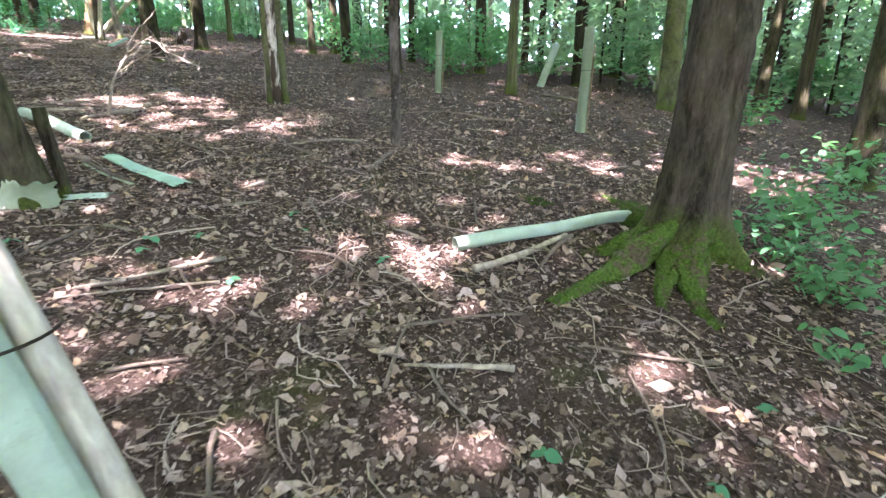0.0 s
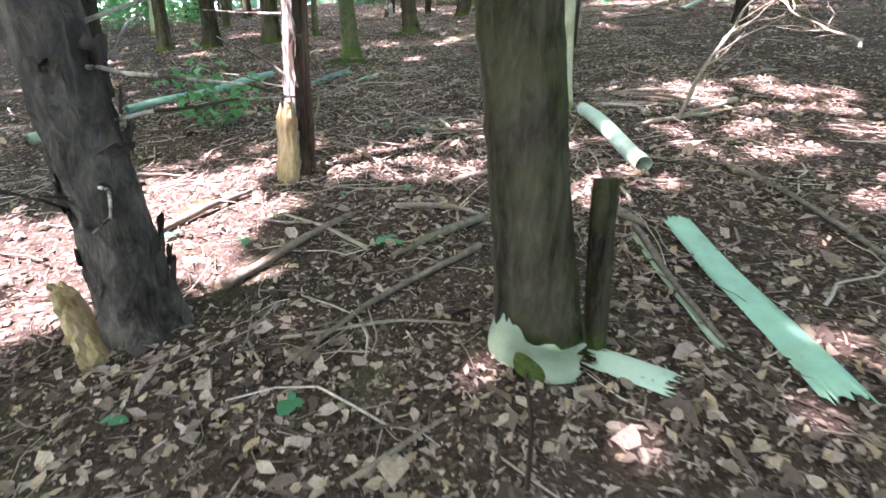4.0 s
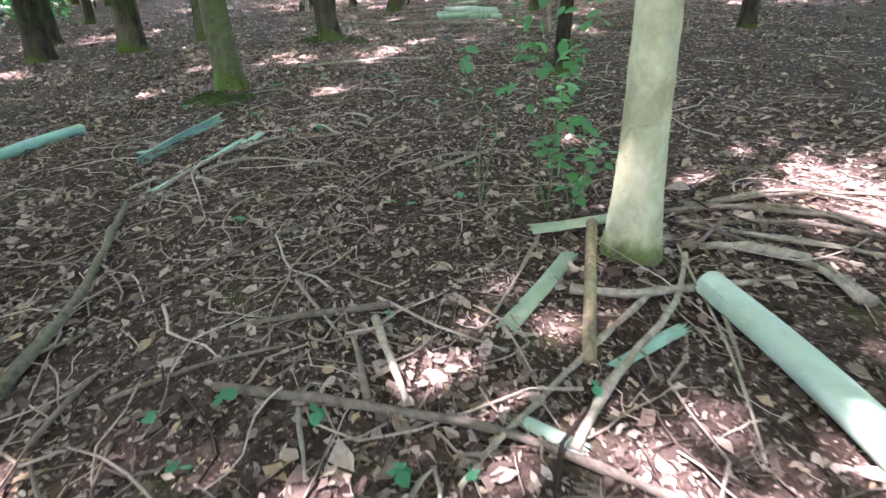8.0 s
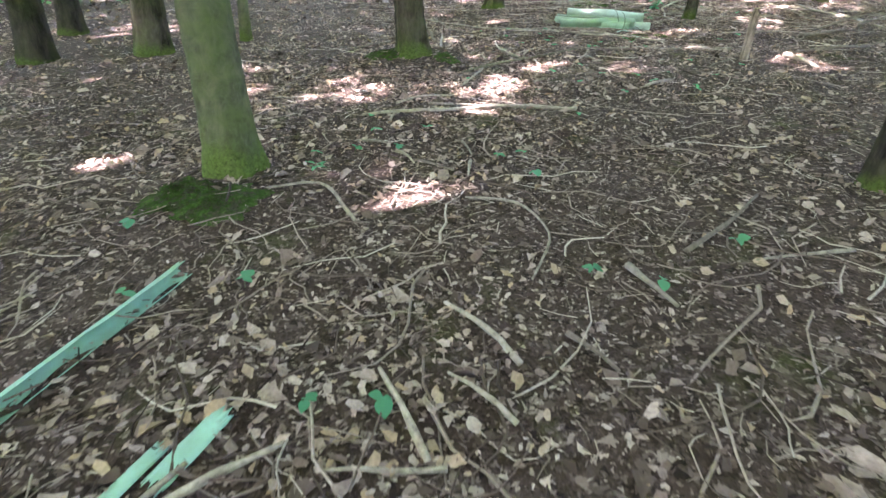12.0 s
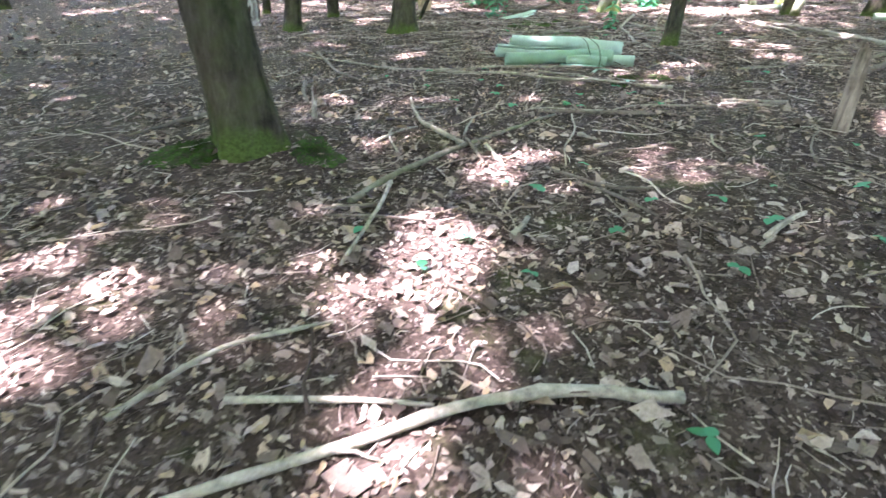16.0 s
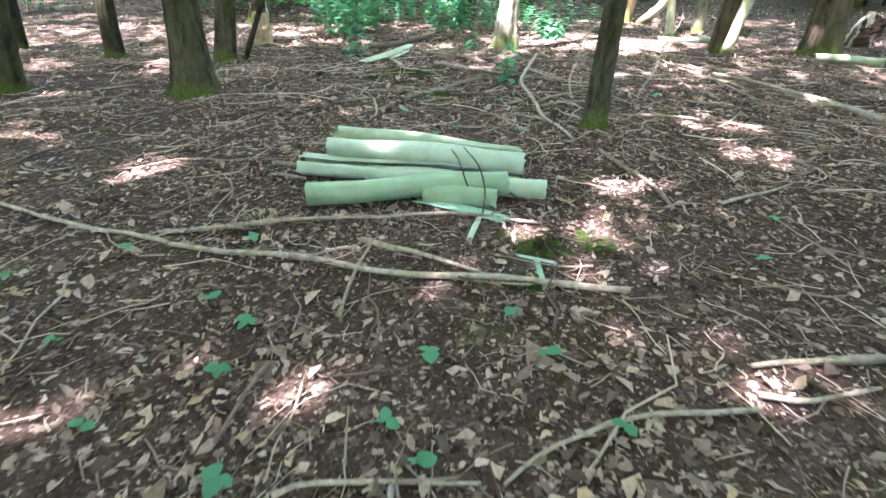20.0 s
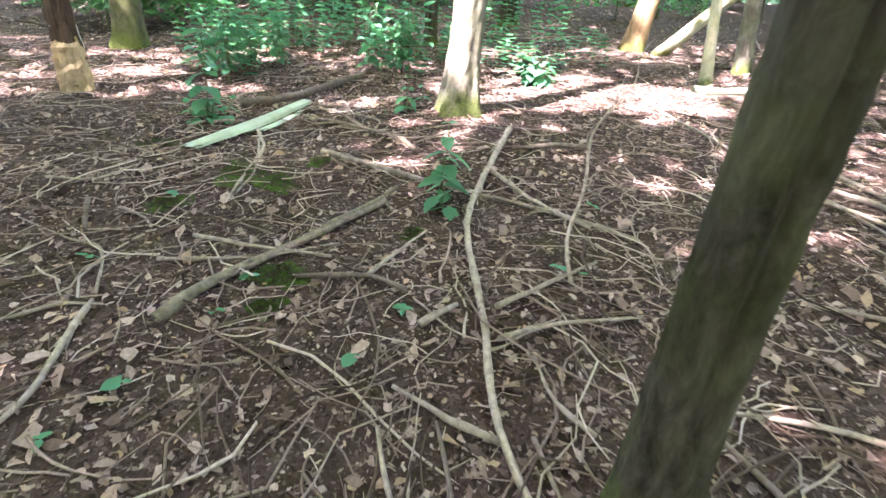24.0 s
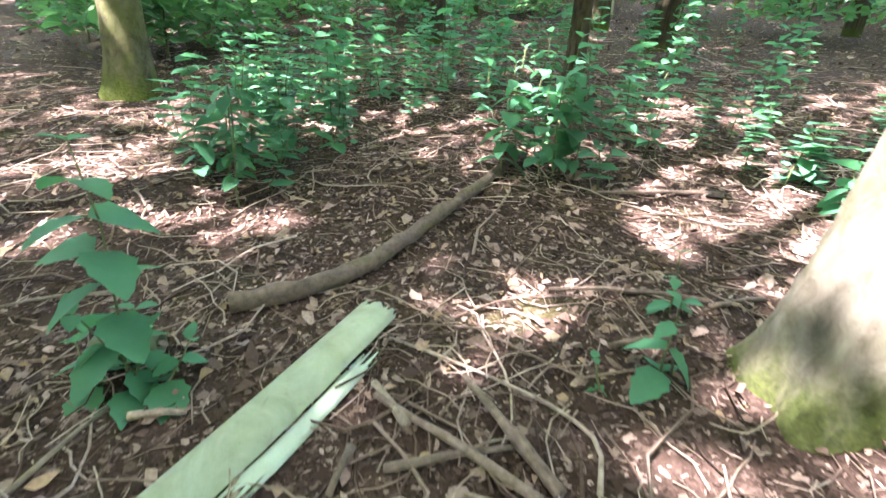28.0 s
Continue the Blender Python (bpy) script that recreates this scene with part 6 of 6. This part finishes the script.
for k, (x, y, r) in enumerate(((0.95, 4.6, 0.16), (-18.05, 15.78, 0.2), (-17.72, 15.88, 0.17), (-16.73, 15.22, 0.15), (-16.55, 15.03, 0.1), (-17.95, 15.2, 0.14), (-16.5, 16.0, 0.09),
                               (-17.79, 16.31, 0.11), (-14.28, 9.15, 0.2), (-14.75, 8.5, 0.28), (-14.1, 12.95, 0.13), (-14.0, 12.6, 0.1), (-13.9, 13.2, 0.12), (-19.2, 15.7, 0.15), (-11.3, 5.7, 0.26), (-11.55, 5.5, 0.22))):
    moss_patch(x, y, r, k)


# ---- stumps and broken wood ----
def torn_piece(name, x, y, r, h, lean, material, label, flat=0.5):
    """A splintered slab or stub of wood, wide below and ragged above."""
    rng = np.random.default_rng(int(abs(x * 77 + y * 13)))
    zs = np.linspace(-0.06, h, 12)
    pts = np.column_stack([lean[0] * zs, lean[1] * zs, zs])

    def ragged(i, a):
        out = 1 + rng.normal(0, 0.07, len(a)) + 0.15 * np.cos(3 * a + x)
        return out * (0.55 + 0.4 * rng.uniform(0, 1, len(a)) if i > 9 else 1)

    v, f = sweep(pts, r * np.linspace(1.15, 0.9, 12), 14, ragged, squash=flat)
    top = v[-14:]
    top[:, 2] += rng.uniform(-0.3, 0.12, 14) * h * 0.5
    ob = new(name, mesh_of(name, v, f, material, False))
    ob.matrix_basis = Matrix.Translation(plan(x, y))
    return tagged(ob, label, "wood")


STUMP_WOOD = mat_wood("brown_stump_wood", (0.05, 0.034, 0.026), (0.29, 0.225, 0.18))
torn_piece("tree_stump", -12.02, 12.49, 0.05, 0.66, (-0.03, -0.05), STUMP_WOOD, "thin broken stump with torn orange-brown wood", 0.7)
torn_piece("wood_slab", -4.4, 1.74, 0.13, 0.24, (-1.1, -0.42), RAW_WOOD, "torn slab of raw orange wood at a trunk", 0.3)
torn_piece("wood_slab", -5.95, 3.05, 0.098, 0.62, (-0.03, 0.05), RAW_WOOD, "torn slab of raw orange wood on a dead tree", 0.8)
torn_piece("tree_stump", -15.03, 9.51, 0.035, 0.3, (0.1, 0), DEAD_WOOD, "small broken stub of dead wood")
torn_piece("tree_stump", -21.97, 11.6, 0.2, 0.6, (-0.1, 0.1), DEAD_WOOD, "pale broken stump under the trees", 0.8)
torn_piece("tree_stump", -13.15, 23.3, 0.22, 0.55, (0.3, 0), DEAD_WOOD, "mossy broken stump under the trees", 0.8)
torn_piece("tree_stump", -21.53, 15.84, 0.15, 0.56, (-0.01, -0.06), mat_wood("tan_stripped_wood", (0.2, 0.135, 0.075), (0.42, 0.31, 0.19)), "pale orange stripped foot of a trunk", 0.97)
band_tree = plan(-21.53, 15.83)
ob = new("white_band", mesh_of("white_band", *shell((0.0, -0.03, 0.5), (0.0, -0.05, 0.68), 0.158, gap=4.3, turn=0.75 + math.pi, seed=9, ragged=0.045, dent=0.06), TAPE))
ob.matrix_basis = Matrix.Translation(band_tree)
tagged(ob, "torn scrap of white plastic stuck to a trunk", "plastic scrap")
stake(-20.3, 14.75, (0.55, 0.1), 0.03, 0.95, "dark wooden pole leaning at a trunk", BARK_DARK)


def leaning_log(x, y, top, r, material, label):
    base = np.array(plan(x, y))
    rng = np.random.default_rng(int(abs(x * 50)))
    ob = new("leaning_log", mesh_of("leaning_log", *sweep(wander((0, 0, -0.05), top, 12, 0.008, rng), np.linspace(r, r * 0.7, 12), 12, lambda i, a: 1 + rng.normal(0, 0.04, len(a))), material))
    ob.matrix_basis = Matrix.Translation(base)
    tagged(ob, label, "log")


leaning_log(-17.6, 24.1, (2.6, 0.5, 2.6), 0.12, BARK_YELLOW, "pale dead trunk leaning between trees")
leaning_log(-14.8, 20.35, (0.6, -0.1, 3.0), 0.09, BARK_YELLOW, "pale slim dead trunk leaning on a tree")


def bare_branch(a, b, r, twigs, label, rise=0.0):
    """A dead branch that hangs or leans free, with bare side twigs."""
    rng = np.random.default_rng(int(abs(a[0] * 31 + b[1] * 7)))
    th = thing("dead_branch", Matrix.Translation(plan(a[0], a[1])), label, "branch")
    p, q = np.array([0, 0, a[2]]), np.array(plan(b[0], b[1], b[2]) - plan(a[0], a[1]))
    main = wander(p, q, 18, 0.03, rng, rise)
    part("limb", mesh_of("limb", *sweep(main, np.linspace(r, r * 0.35, 18), 7, lambda i, k: 1 + rng.normal(0, 0.06, len(k))), STICK_PALE), th)
    for k in range(twigs):
        i = rng.integers(3, 17)
        d = q - p
        tip = main[i] + d / np.linalg.norm(d) * rng.uniform(0.1, 0.6) + rng.normal(0, 0.28, 3) * (1, 1, 0.7)
        part("twig", mesh_of("twig", *sweep(wander(main[i], tip, 7, 0.06, rng), np.linspace(r * 0.4, 0.002, 7), 5), STICK_PALE), th)


bare_branch((-4.91, 6.58, 0.02), (-4.9, 7.6, 1.25), 0.022, 10, "bare forked dead branch leaning over the ground", 0.1)
bare_branch((-3.9, 7.3, 0.7), (-5.2, 8.2, 1.0), 0.014, 9, "bare pale dead branch hanging in the wood")
bare_branch((-15.5, 16.1, 0.03), (-15.9, 18.0, 1.0), 0.012, 5, "thin dark dead branch leaning across")
bare_branch((-14.9, 16.6, 0.02), (-15.4, 19.3, 0.9), 0.012, 4, "thin dark dead branch leaning across")
bare_branch((-12.2, 16.0, 0.05), (-11.0, 14.2, 0.3), 0.025, 12, "heap of dark dead branches on the ground", 0.2)
bare_branch((-12.6, 15.4, 0.05), (-11.4, 15.6, 0.25), 0.02, 8, "heap of dark dead branches on the ground", 0.2)


# ---- green plants ----
def leaf_mesh(name, length, width, teeth, material, fold=0.22, droop=0.25, rows=9):
    """One toothed leaf, its foot at the origin, pointing along +x."""
    s = np.linspace(0, 1, rows)
    w = width * 0.5 * np.sin(np.pi * s ** 0.75) ** 0.8 * (1 + teeth * np.where(np.arange(rows) % 2, 1, -1)) + 0.001
    z = -droop * length * s * s
    v = np.concatenate([np.column_stack([s * length, 0 * s, z]), np.column_stack([s * length + teeth * 0.02, w, z + fold * w]), np.column_stack([s * length + teeth * 0.02, -w, z + fold * w])])
    f = [[i, i + 1, rows + i + 1, rows + i] for i in range(rows - 1)] + [[i + 1, i, 2 * rows + i, 2 * rows + i + 1] for i in range(rows - 1)]
    return mesh_of(name, v, f, material)


NETTLE_LEAVES = [leaf_mesh("leaf", 0.15, 0.1, 0.1, LEAF_NETTLE), leaf_mesh("leaf", 0.12, 0.085, 0.1, LEAF_NETTLE), leaf_mesh("leaf", 0.08, 0.055, 0.1, LEAF_NETTLE)]
ROUND_LEAVES = [leaf_mesh("leaf", 0.06, 0.05, 0.0, LEAF_NETTLE, 0.15, 0.1, 6), leaf_mesh("leaf", 0.045, 0.032, 0.0, LEAF_NETTLE, 0.2, 0.15, 6)]
SHRUB_LEAVES = [leaf_mesh("leaf", 0.066, 0.046, 0.06, LEAF_SHRUB, 0.2, 0.2, 7), leaf_mesh("leaf", 0.052, 0.04, 0.04, LEAF_SHRUB, 0.12, 0.1, 6)]
plant_rng = np.random.default_rng(31)


def nettle(x, y, height, label, pairs=5, size=1.0, lean=(0, 0)):
    rng = plant_rng
    th = thing("nettle", Matrix.Translation(plan(x, y)) @ pose(0, 0, 0, 0, 0, rng.uniform(0, 360)), label, "plant", "nettles")
    top = np.array([lean[0] + rng.normal(0, 0.04), lean[1] + rng.normal(0, 0.04), height])
    stem = wander((0, 0, -0.02), top, 8, 0.02, rng)
    part("stem", mesh_of("stem", *sweep(stem, np.linspace(0.006, 0.003, 8), 6), STEM), th)
    for k in range(pairs):
        s = 0.22 + 0.78 * k / max(1, pairs - 1)
        p = stem[0] + (stem[-1] - stem[0]) * s
        for side in (0, 180):
            big = size * (1.0 if k < pairs - 2 else 0.75) * rng.uniform(0.8, 1.2)
            m = pose(p[0], p[1], p[2], rng.normal(0, 12), rng.normal(12 if k < pairs - 1 else -25, 10), k * 90 + side + rng.normal(0, 14))
            part("leaf", NETTLE_LEAVES[(0, 1, 2)[min(2, max(0, k - pairs + 3))]], th, at=m @ Matrix.Diagonal((big, big, big, 1)))
    return th


def seedling(x, y):
    rng = plant_rng
    th = thing("seedling", Matrix.Translation(plan(x, y, 0.004)) @ pose(0, 0, 0, 0, 0, rng.uniform(0, 360)), "small green seedling sprouting through leaf litter", "plant", "seedlings")
    h = rng.uniform(0.02, 0.06)
    part("stem", mesh_of("stem", *sweep([(0, 0, -0.01), (0.002, 0, h * 0.5), (0.004, 0.002, h)], [0.0018, 0.0015, 0.001], 5), STEM), th)
    for k in range(rng.integers(2, 5)):
        big = rng.uniform(0.7, 1.35)
        part("leaf", ROUND_LEAVES[k % 2], th, at=pose(0.004, 0.002, h, rng.normal(0, 10), rng.normal(5, 12), k * 130 + rng.normal(0, 20)) @ Matrix.Diagonal((big, big, big, 1)))


for x, y in ((-3.14, 1.97), (-3.56, 2.4), (-2.02, 2.87), (-1.95, 2.66), (-1.27, 3.58), (-1.74, 2.95), (-2.79, 2.61), (-3.86, 1.8)):
    seedling(x, y)
for x, y in ((-5.4, 2.14), (-5.2, 3.25), (-4.43, 3.28), (-4.48, 3.22), (-4.79, 4.57), (-5.09, 3.72), (-5.01, 2.51), (-5.22, 2.78)):
    seedling(x, y)
for x, y in ((-7.58, 5.62), (-7.45, 5.71), (-7.31, 5.98), (-8.02, 4.77), (-6.63, 4.99), (-6.55, 4.22), (-6.31, 4.46), (-6.68, 3.99), (-6.4, 4.04), (-5.74, 5.28), (-5.92, 4.55), (-5.76, 4.73)):
    seedling(x, y)
for x, y in ((-7.77, 6.5), (-9.49, 5.75), (-8.22, 7.12), (-9.37, 5.98)):
    seedling(x, y)
for x, y in ((-9.36, 8.05), (-9.33, 7.39), (-9.58, 7.21), (-11.62, 6.38), (-10.38, 5.7), (-10.59, 5.18), (-11.31, 5.23)):
    seedling(x, y)
for x, y in ((-11.82, 7.49), (-11.53, 6.47), (-11.45, 6.4), (-11.58, 7.12), (-12.31, 7.19), (-11.79, 6.5), (-10.63, 7.71), (-10.96, 7.88), (-11.04, 7.69), (-11.45, 8.93), (-11.96, 7.06), (-11.68, 6.78)):
    seedling(x, y)
for x, y in ((-12.86, 9.86), (-12.86, 10.34), (-12.29, 9.75), (-12.3, 10.13), (-12.08, 10.45), (-11.92, 10.83), (-11.81, 10.39), (-11.85, 12.15), (-11.6, 11.26), (-11.39, 10.56), (-11.28, 10.45), (-11.74, 9.89), (-12.64, 8.81), (-12.34, 9.19), (-13.12, 9.82), (-13.17, 8.83), (-12.36, 11.83), (-12.74, 9.13)):
    seedling(x, y)
for x, y in ((-15.24, 10.92), (-15.82, 11.42), (-14.75, 11.5), (-14.74, 10.85), (-15.36, 11.88), (-15.01, 11.47), (-14.62, 11.3), (-13.94, 11.55), (-13.74, 11.48), (-14.17, 11.06), (-13.09, 13.6), (-13.13, 14.15), (-13.67, 12.19), (-13.91, 12.33), (-16.01, 10.93), (-13.28, 12.05), (-14.05, 11.91)):
    seedling(x, y)
for x, y in ((-15.21, 14.53), (-15.97, 15.05), (-16.53, 14.39), (-16.47, 14.12), (-15.74, 14.26), (-15.34, 14.64), (-15.81, 13.96), (-14.76, 16.73)):
    seedling(x, y)
for x, y in ((-16.81, 15.09), (-16.01, 15.4), (-17.57, 14.62), (-15.47, 16.24), (-15.61, 16.14), (-16.67, 14.83), (-17.97, 15.29), (-15.78, 17.03)):
    seedling(x, y)
for x, y in ((1.57, 1.7), (-1.07, 3.28), (-0.4, 2.94), (-1.26, 2.42), (0.48, 1.34), (1.12, 1.25)):
    seedling(x, y)

NETTLE = "green stinging nettle with toothed leaves in opposite pairs"
nettle(-16.6, 16.42, 0.56, NETTLE, 6, 1.15)
nettle(-16.63, 16.38, 0.4, NETTLE, 5, 1.1, (-0.08, 0.04))
nettle(-16.55, 16.36, 0.26, NETTLE, 3, 1.0, (0.08, -0.05))
nettle(-19.56, 16.33, 0.92, "tall nettle beside a slit plastic tube", 7, 1.45)
for dx, dy, hh in ((0.04, 0.06, 0.3), (0.1, -0.05, 0.22), (-0.1, 0.02, 0.24), (-0.02, -0.1, 0.16), (0.12, 0.08, 0.2)):
    nettle(-19.56 + dx, 16.33 + dy, hh, NETTLE, 3, 1.3, (dx, dy))
nettle(-18.16, 17.75, 0.34, "small nettle at the foot of a whitish tree", 4, 1.05)
nettle(-18.3, 17.6, 0.14, "small nettle at the foot of a whitish tree", 2, 0.7)
nettle(-18.32, 18.2, 0.3, "small nettle at the foot of a whitish tree", 3, 0.75)
clumps = np.random.default_rng(8)
for cx, cy, count, spread, tall in ((-19.62, 19.02, 9, 0.14, 1.05), (-21.0, 17.4, 5, 0.18, 0.9), (-21.4, 17.75, 4, 0.22, 0.95), (-18.4, 19.9, 4, 0.25, 0.5)):
    for _ in range(count):
        nettle(cx + clumps.normal(0, spread), cy + clumps.normal(0, spread), tall * clumps.uniform(0.6, 1.1), NETTLE, 7, clumps.uniform(0.9, 1.3))


def far_nettles():
    """Nettles too far off to tell the leaves apart: a stem and one head of tiered leaves each."""
    rng = np.random.default_rng(18)
    kinds = []
    for k in range(5):
        top = np.array([rng.normal(0, 0.08), rng.normal(0, 0.08), 1.0])
        stem = wander((0, 0, -0.03), top, 8, 0.02, rng)
        spots = []
        for j in range(9):
            at = stem[0] + (stem[-1] - stem[0]) * (0.2 + 0.8 * j / 8)
            for q in range(2 + (j in (5, 7))):
                a = j * 1.57 + q * 3.14 / (1 + (j in (5, 7)) * 0.5) + rng.normal(0, 0.3)
                reach = (0.06 if j < 7 else 0.03) * rng.uniform(0.8, 1.4)
                spots.append(at + (math.cos(a) * reach, math.sin(a) * reach, -0.01))
        blades = leaf_blades(np.array(spots), 0.15, 0.2, rng, 0.6, 0.3)
        kinds.append((mesh_of("stem", *sweep(stem, np.linspace(0.006, 0.003, 8), 5), STEM), blades_mesh("leaves", blades, LEAF_NETTLE)))
    for cx, cy, count, spread, tall in ((-21.2, 17.6, 14, 0.35, 0.85), (-21.6, 18.6, 16, 0.45, 0.9), (-22.2, 19.2, 18, 0.5, 0.95), (-21.8, 19.8, 14, 0.5, 0.95), (-19.62, 19.05, 8, 0.2, 1.0), (-19.75, 20.4, 14, 0.4, 0.85),
                                        (-18.3, 20.3, 8, 0.35, 0.5), (-20.4, 22.4, 18, 0.8, 1.0), (-22.8, 18.3, 12, 0.5, 0.8), (-23.2, 20.0, 16, 0.7, 1.0), (-21.4, 20.6, 16, 0.6, 1.0), (-18.6, 21.8, 12, 0.6, 0.8), (-22.6, 22.0, 18, 0.9, 1.1)):
        for _ in range(count * 2 // 3):
            h = tall * rng.uniform(0.55, 1.1)
            th = thing("nettle", Matrix.Translation(plan(cx + rng.normal(0, spread), cy + rng.normal(0, spread))) @ pose(0, 0, 0, 0, 0, rng.uniform(0, 360)) @ Matrix.Diagonal((1, 1, h, 1)), NETTLE, "plant", "nettles")
            stem, leaves = kinds[rng.integers(0, 5)]
            part("stem", stem, th)
            part("leaves", leaves, th)


far_nettles()


def leafy(name, x, y, height, spread, count, size, label, stems=4, seed=0, arch=0.0):
    """A small leafy shrub: thin stems and a loose head of leaves."""
    rng = np.random.default_rng(seed)
    th = thing(name, Matrix.Translation(plan(x, y)), label, "shrub")
    spots = []
    for k in range(stems):
        a = k * 6.28 / stems + rng.uniform(-0.4, 0.4)
        tip = np.array([math.cos(a) * spread, math.sin(a) * spread, height * rng.uniform(0.7, 1.05)])
        line = wander((0, 0, -0.02), tip, 10, 0.04, rng, arch)
        part("stem", mesh_of("stem", *sweep(line, np.linspace(0.007, 0.002, 10), 5), STEM), th)
        for _ in range(count // stems):
            i = rng.integers(3, 10)
            spots.append(line[i] + rng.normal(0, spread * 0.22, 3) * (1, 1, 0.8))
    for p in spots[:300]:
        big = size * rng.uniform(0.7, 1.3)
        part("leaf", SHRUB_LEAVES[rng.integers(0, 2)], th, at=pose(p[0], p[1], max(p[2], 0.03), rng.normal(0, 22), rng.normal(10, 22), rng.uniform(0, 360)) @ Matrix.Diagonal((big, big, big, 1)))


leafy("leafy_shrub", -8.05, 2.8, 0.72, 0.4, 230, 1.5, "small bright green shrub in dappled sun", 6, 1)
leafy("leafy_sapling", -6.82, 6.32, 1.4, 0.2, 90, 1.5, "thin sapling with round green leaves", 3, 2)
leafy("leafy_sapling", -7.16, 6.05, 1.1, 0.2, 14, 1.5, "thin sapling with round green leaves", 2, 12, 0.1)
leafy("leafy_sapling", -6.7, 6.4, 0.6, 0.16, 36, 1.4, "thin sapling with round green leaves", 3, 3)
leafy("leafy_shrub", 2.85, 3.55, 0.5, 0.42, 240, 1.35, "leafy green undergrowth beside a mossy tree", 8, 4)
leafy("leafy_shrub", 2.75, 2.9, 0.34, 0.32, 150, 1.3, "leafy green undergrowth beside a mossy tree", 6, 5)
leafy("leafy_shrub", 2.35, 2.2, 0.18, 0.18, 36, 1.2, "low green undergrowth on dark soil", 4, 6)
leafy("leafy_shrub", 3.6, 4.6, 0.65, 0.5, 200, 1.5, "leafy green undergrowth beside a mossy tree", 8, 7)
leafy("leafy_shrub", 5.5, 6.2, 0.8, 0.5, 110, 2.0, "leafy green undergrowth beside a trunk", 8, 9)


def build_understory():
    """Shrubs and leafy young trees that close the view between the far trunks."""
    rng = np.random.default_rng(55)
    variants = []
    for i in range(5):
        n = 420
        a, rad = rng.uniform(0, 6.28, n), np.sqrt(rng.uniform(0, 1, n)) * 1.0
        z = rng.uniform(0.15, 1.0, n) ** 0.8 * (1.7 - 0.6 * rad)
        lump = np.sin(3 * a + i) * 0.2 + 1
        variants.append(blades_mesh("leaves", leaf_blades(np.column_stack([rad * lump * np.cos(a), rad * lump * np.sin(a), z]), 0.17, 0.4, rng, 0.6), LEAF_SHRUB))
    tall = []
    for i in range(5):
        n = 700
        a, rad = rng.uniform(0, 6.28, n), np.sqrt(rng.uniform(0, 1, n)) * 1.9
        z = rng.uniform(0.9, 6.5, n)
        keep = np.sin(2.4 * z + 2 * a + i) + rng.normal(0, 0.5, n) > -0.35
        tall.append(blades_mesh("leaves", leaf_blades(np.column_stack([rad * np.cos(a), rad * np.sin(a), z - 0.25 * rad])[keep], 0.3, 0.4, rng, 0.6), LEAF_FAR))
    stem = mesh_of("stem", *sweep([(0, 0, -0.1), (0.03, 0, 1.0), (0.0, 0.05, 3.0), (0.1, 0.1, 6.2)], [0.05, 0.045, 0.035, 0.015], 8), BARK_DARK)
    short = mesh_of("stem", *sweep([(0, 0, -0.1), (0.05, 0, 0.6), (0.1, 0.05, 1.3)], [0.02, 0.015, 0.006], 6), STEM)
    made = 0
    while made < 330:
        x, y = rng.uniform(-46, 32), rng.uniform(-14, 54)
        d = line_distance(np.array([x]), np.array([y]))[0]
        ahead_left = x < -14 and y < 12
        if d < (6.5 if x < -21 and y > 20 else 11) or (made % 2 and d < 18) or (ahead_left and d < 15):
            continue
        big = rng.uniform(0.7, 1.5) if made % 2 == 0 else rng.uniform(0.8, 1.3)
        m = Matrix.Translation(plan(x, y)) @ pose(0, 0, 0, 0, 0, rng.uniform(0, 360)) @ Matrix.Diagonal((big, big, big * rng.uniform(0.8, 1.2), 1))
        if made % 2 == 0:
            th = thing("leafy_shrub", m, "leafy green shrub in the distant undergrowth", "shrub", "undergrowth")
            part("stem", short, th)
            part("leaves", variants[made % 5], th)
        else:
            th = thing("young_tree", m, "leafy green young tree among distant trunks", "tree", "young trees")
            part("trunk", stem, th)
            part("leaves", tall[made % 5], th)
        made += 1
    for k in range(26):
        big = rng.uniform(0.7, 1.3)
        th = thing("leafy_shrub", Matrix.Translation(plan(rng.uniform(-33, -26), rng.uniform(17, 30))) @ Matrix.Diagonal((big, big, big, 1)), "leafy green shrub in the distant undergrowth", "shrub", "undergrowth")
        part("stem", short, th)
        part("leaves", variants[k % 5], th)


build_understory()


def build_far_wood():
    """The leaf wall of the wood beyond the last trunks."""
    rng = np.random.default_rng(66)
    n = 34000
    a, rad = rng.uniform(0, 2 * np.pi, n), rng.uniform(42, 56, n)
    px, py = -8 + rad * np.cos(a), 9 + rad * np.sin(a)
    c = to_world(np.column_stack([px, py, hill(px, py)]))
    # taller than the visible backdrop needs, to block sky light from low angles
    c[:, 2] += rng.uniform(0, 1, n) ** 1.1 * 24
    tagged(new("far_wood", blades_mesh("far_wood", leaf_blades(c, 1.3, 0.8, rng, 0.65), LEAF_FAR)), "green foliage of the distant wood", "wood", kind="stuff")


build_far_wood()
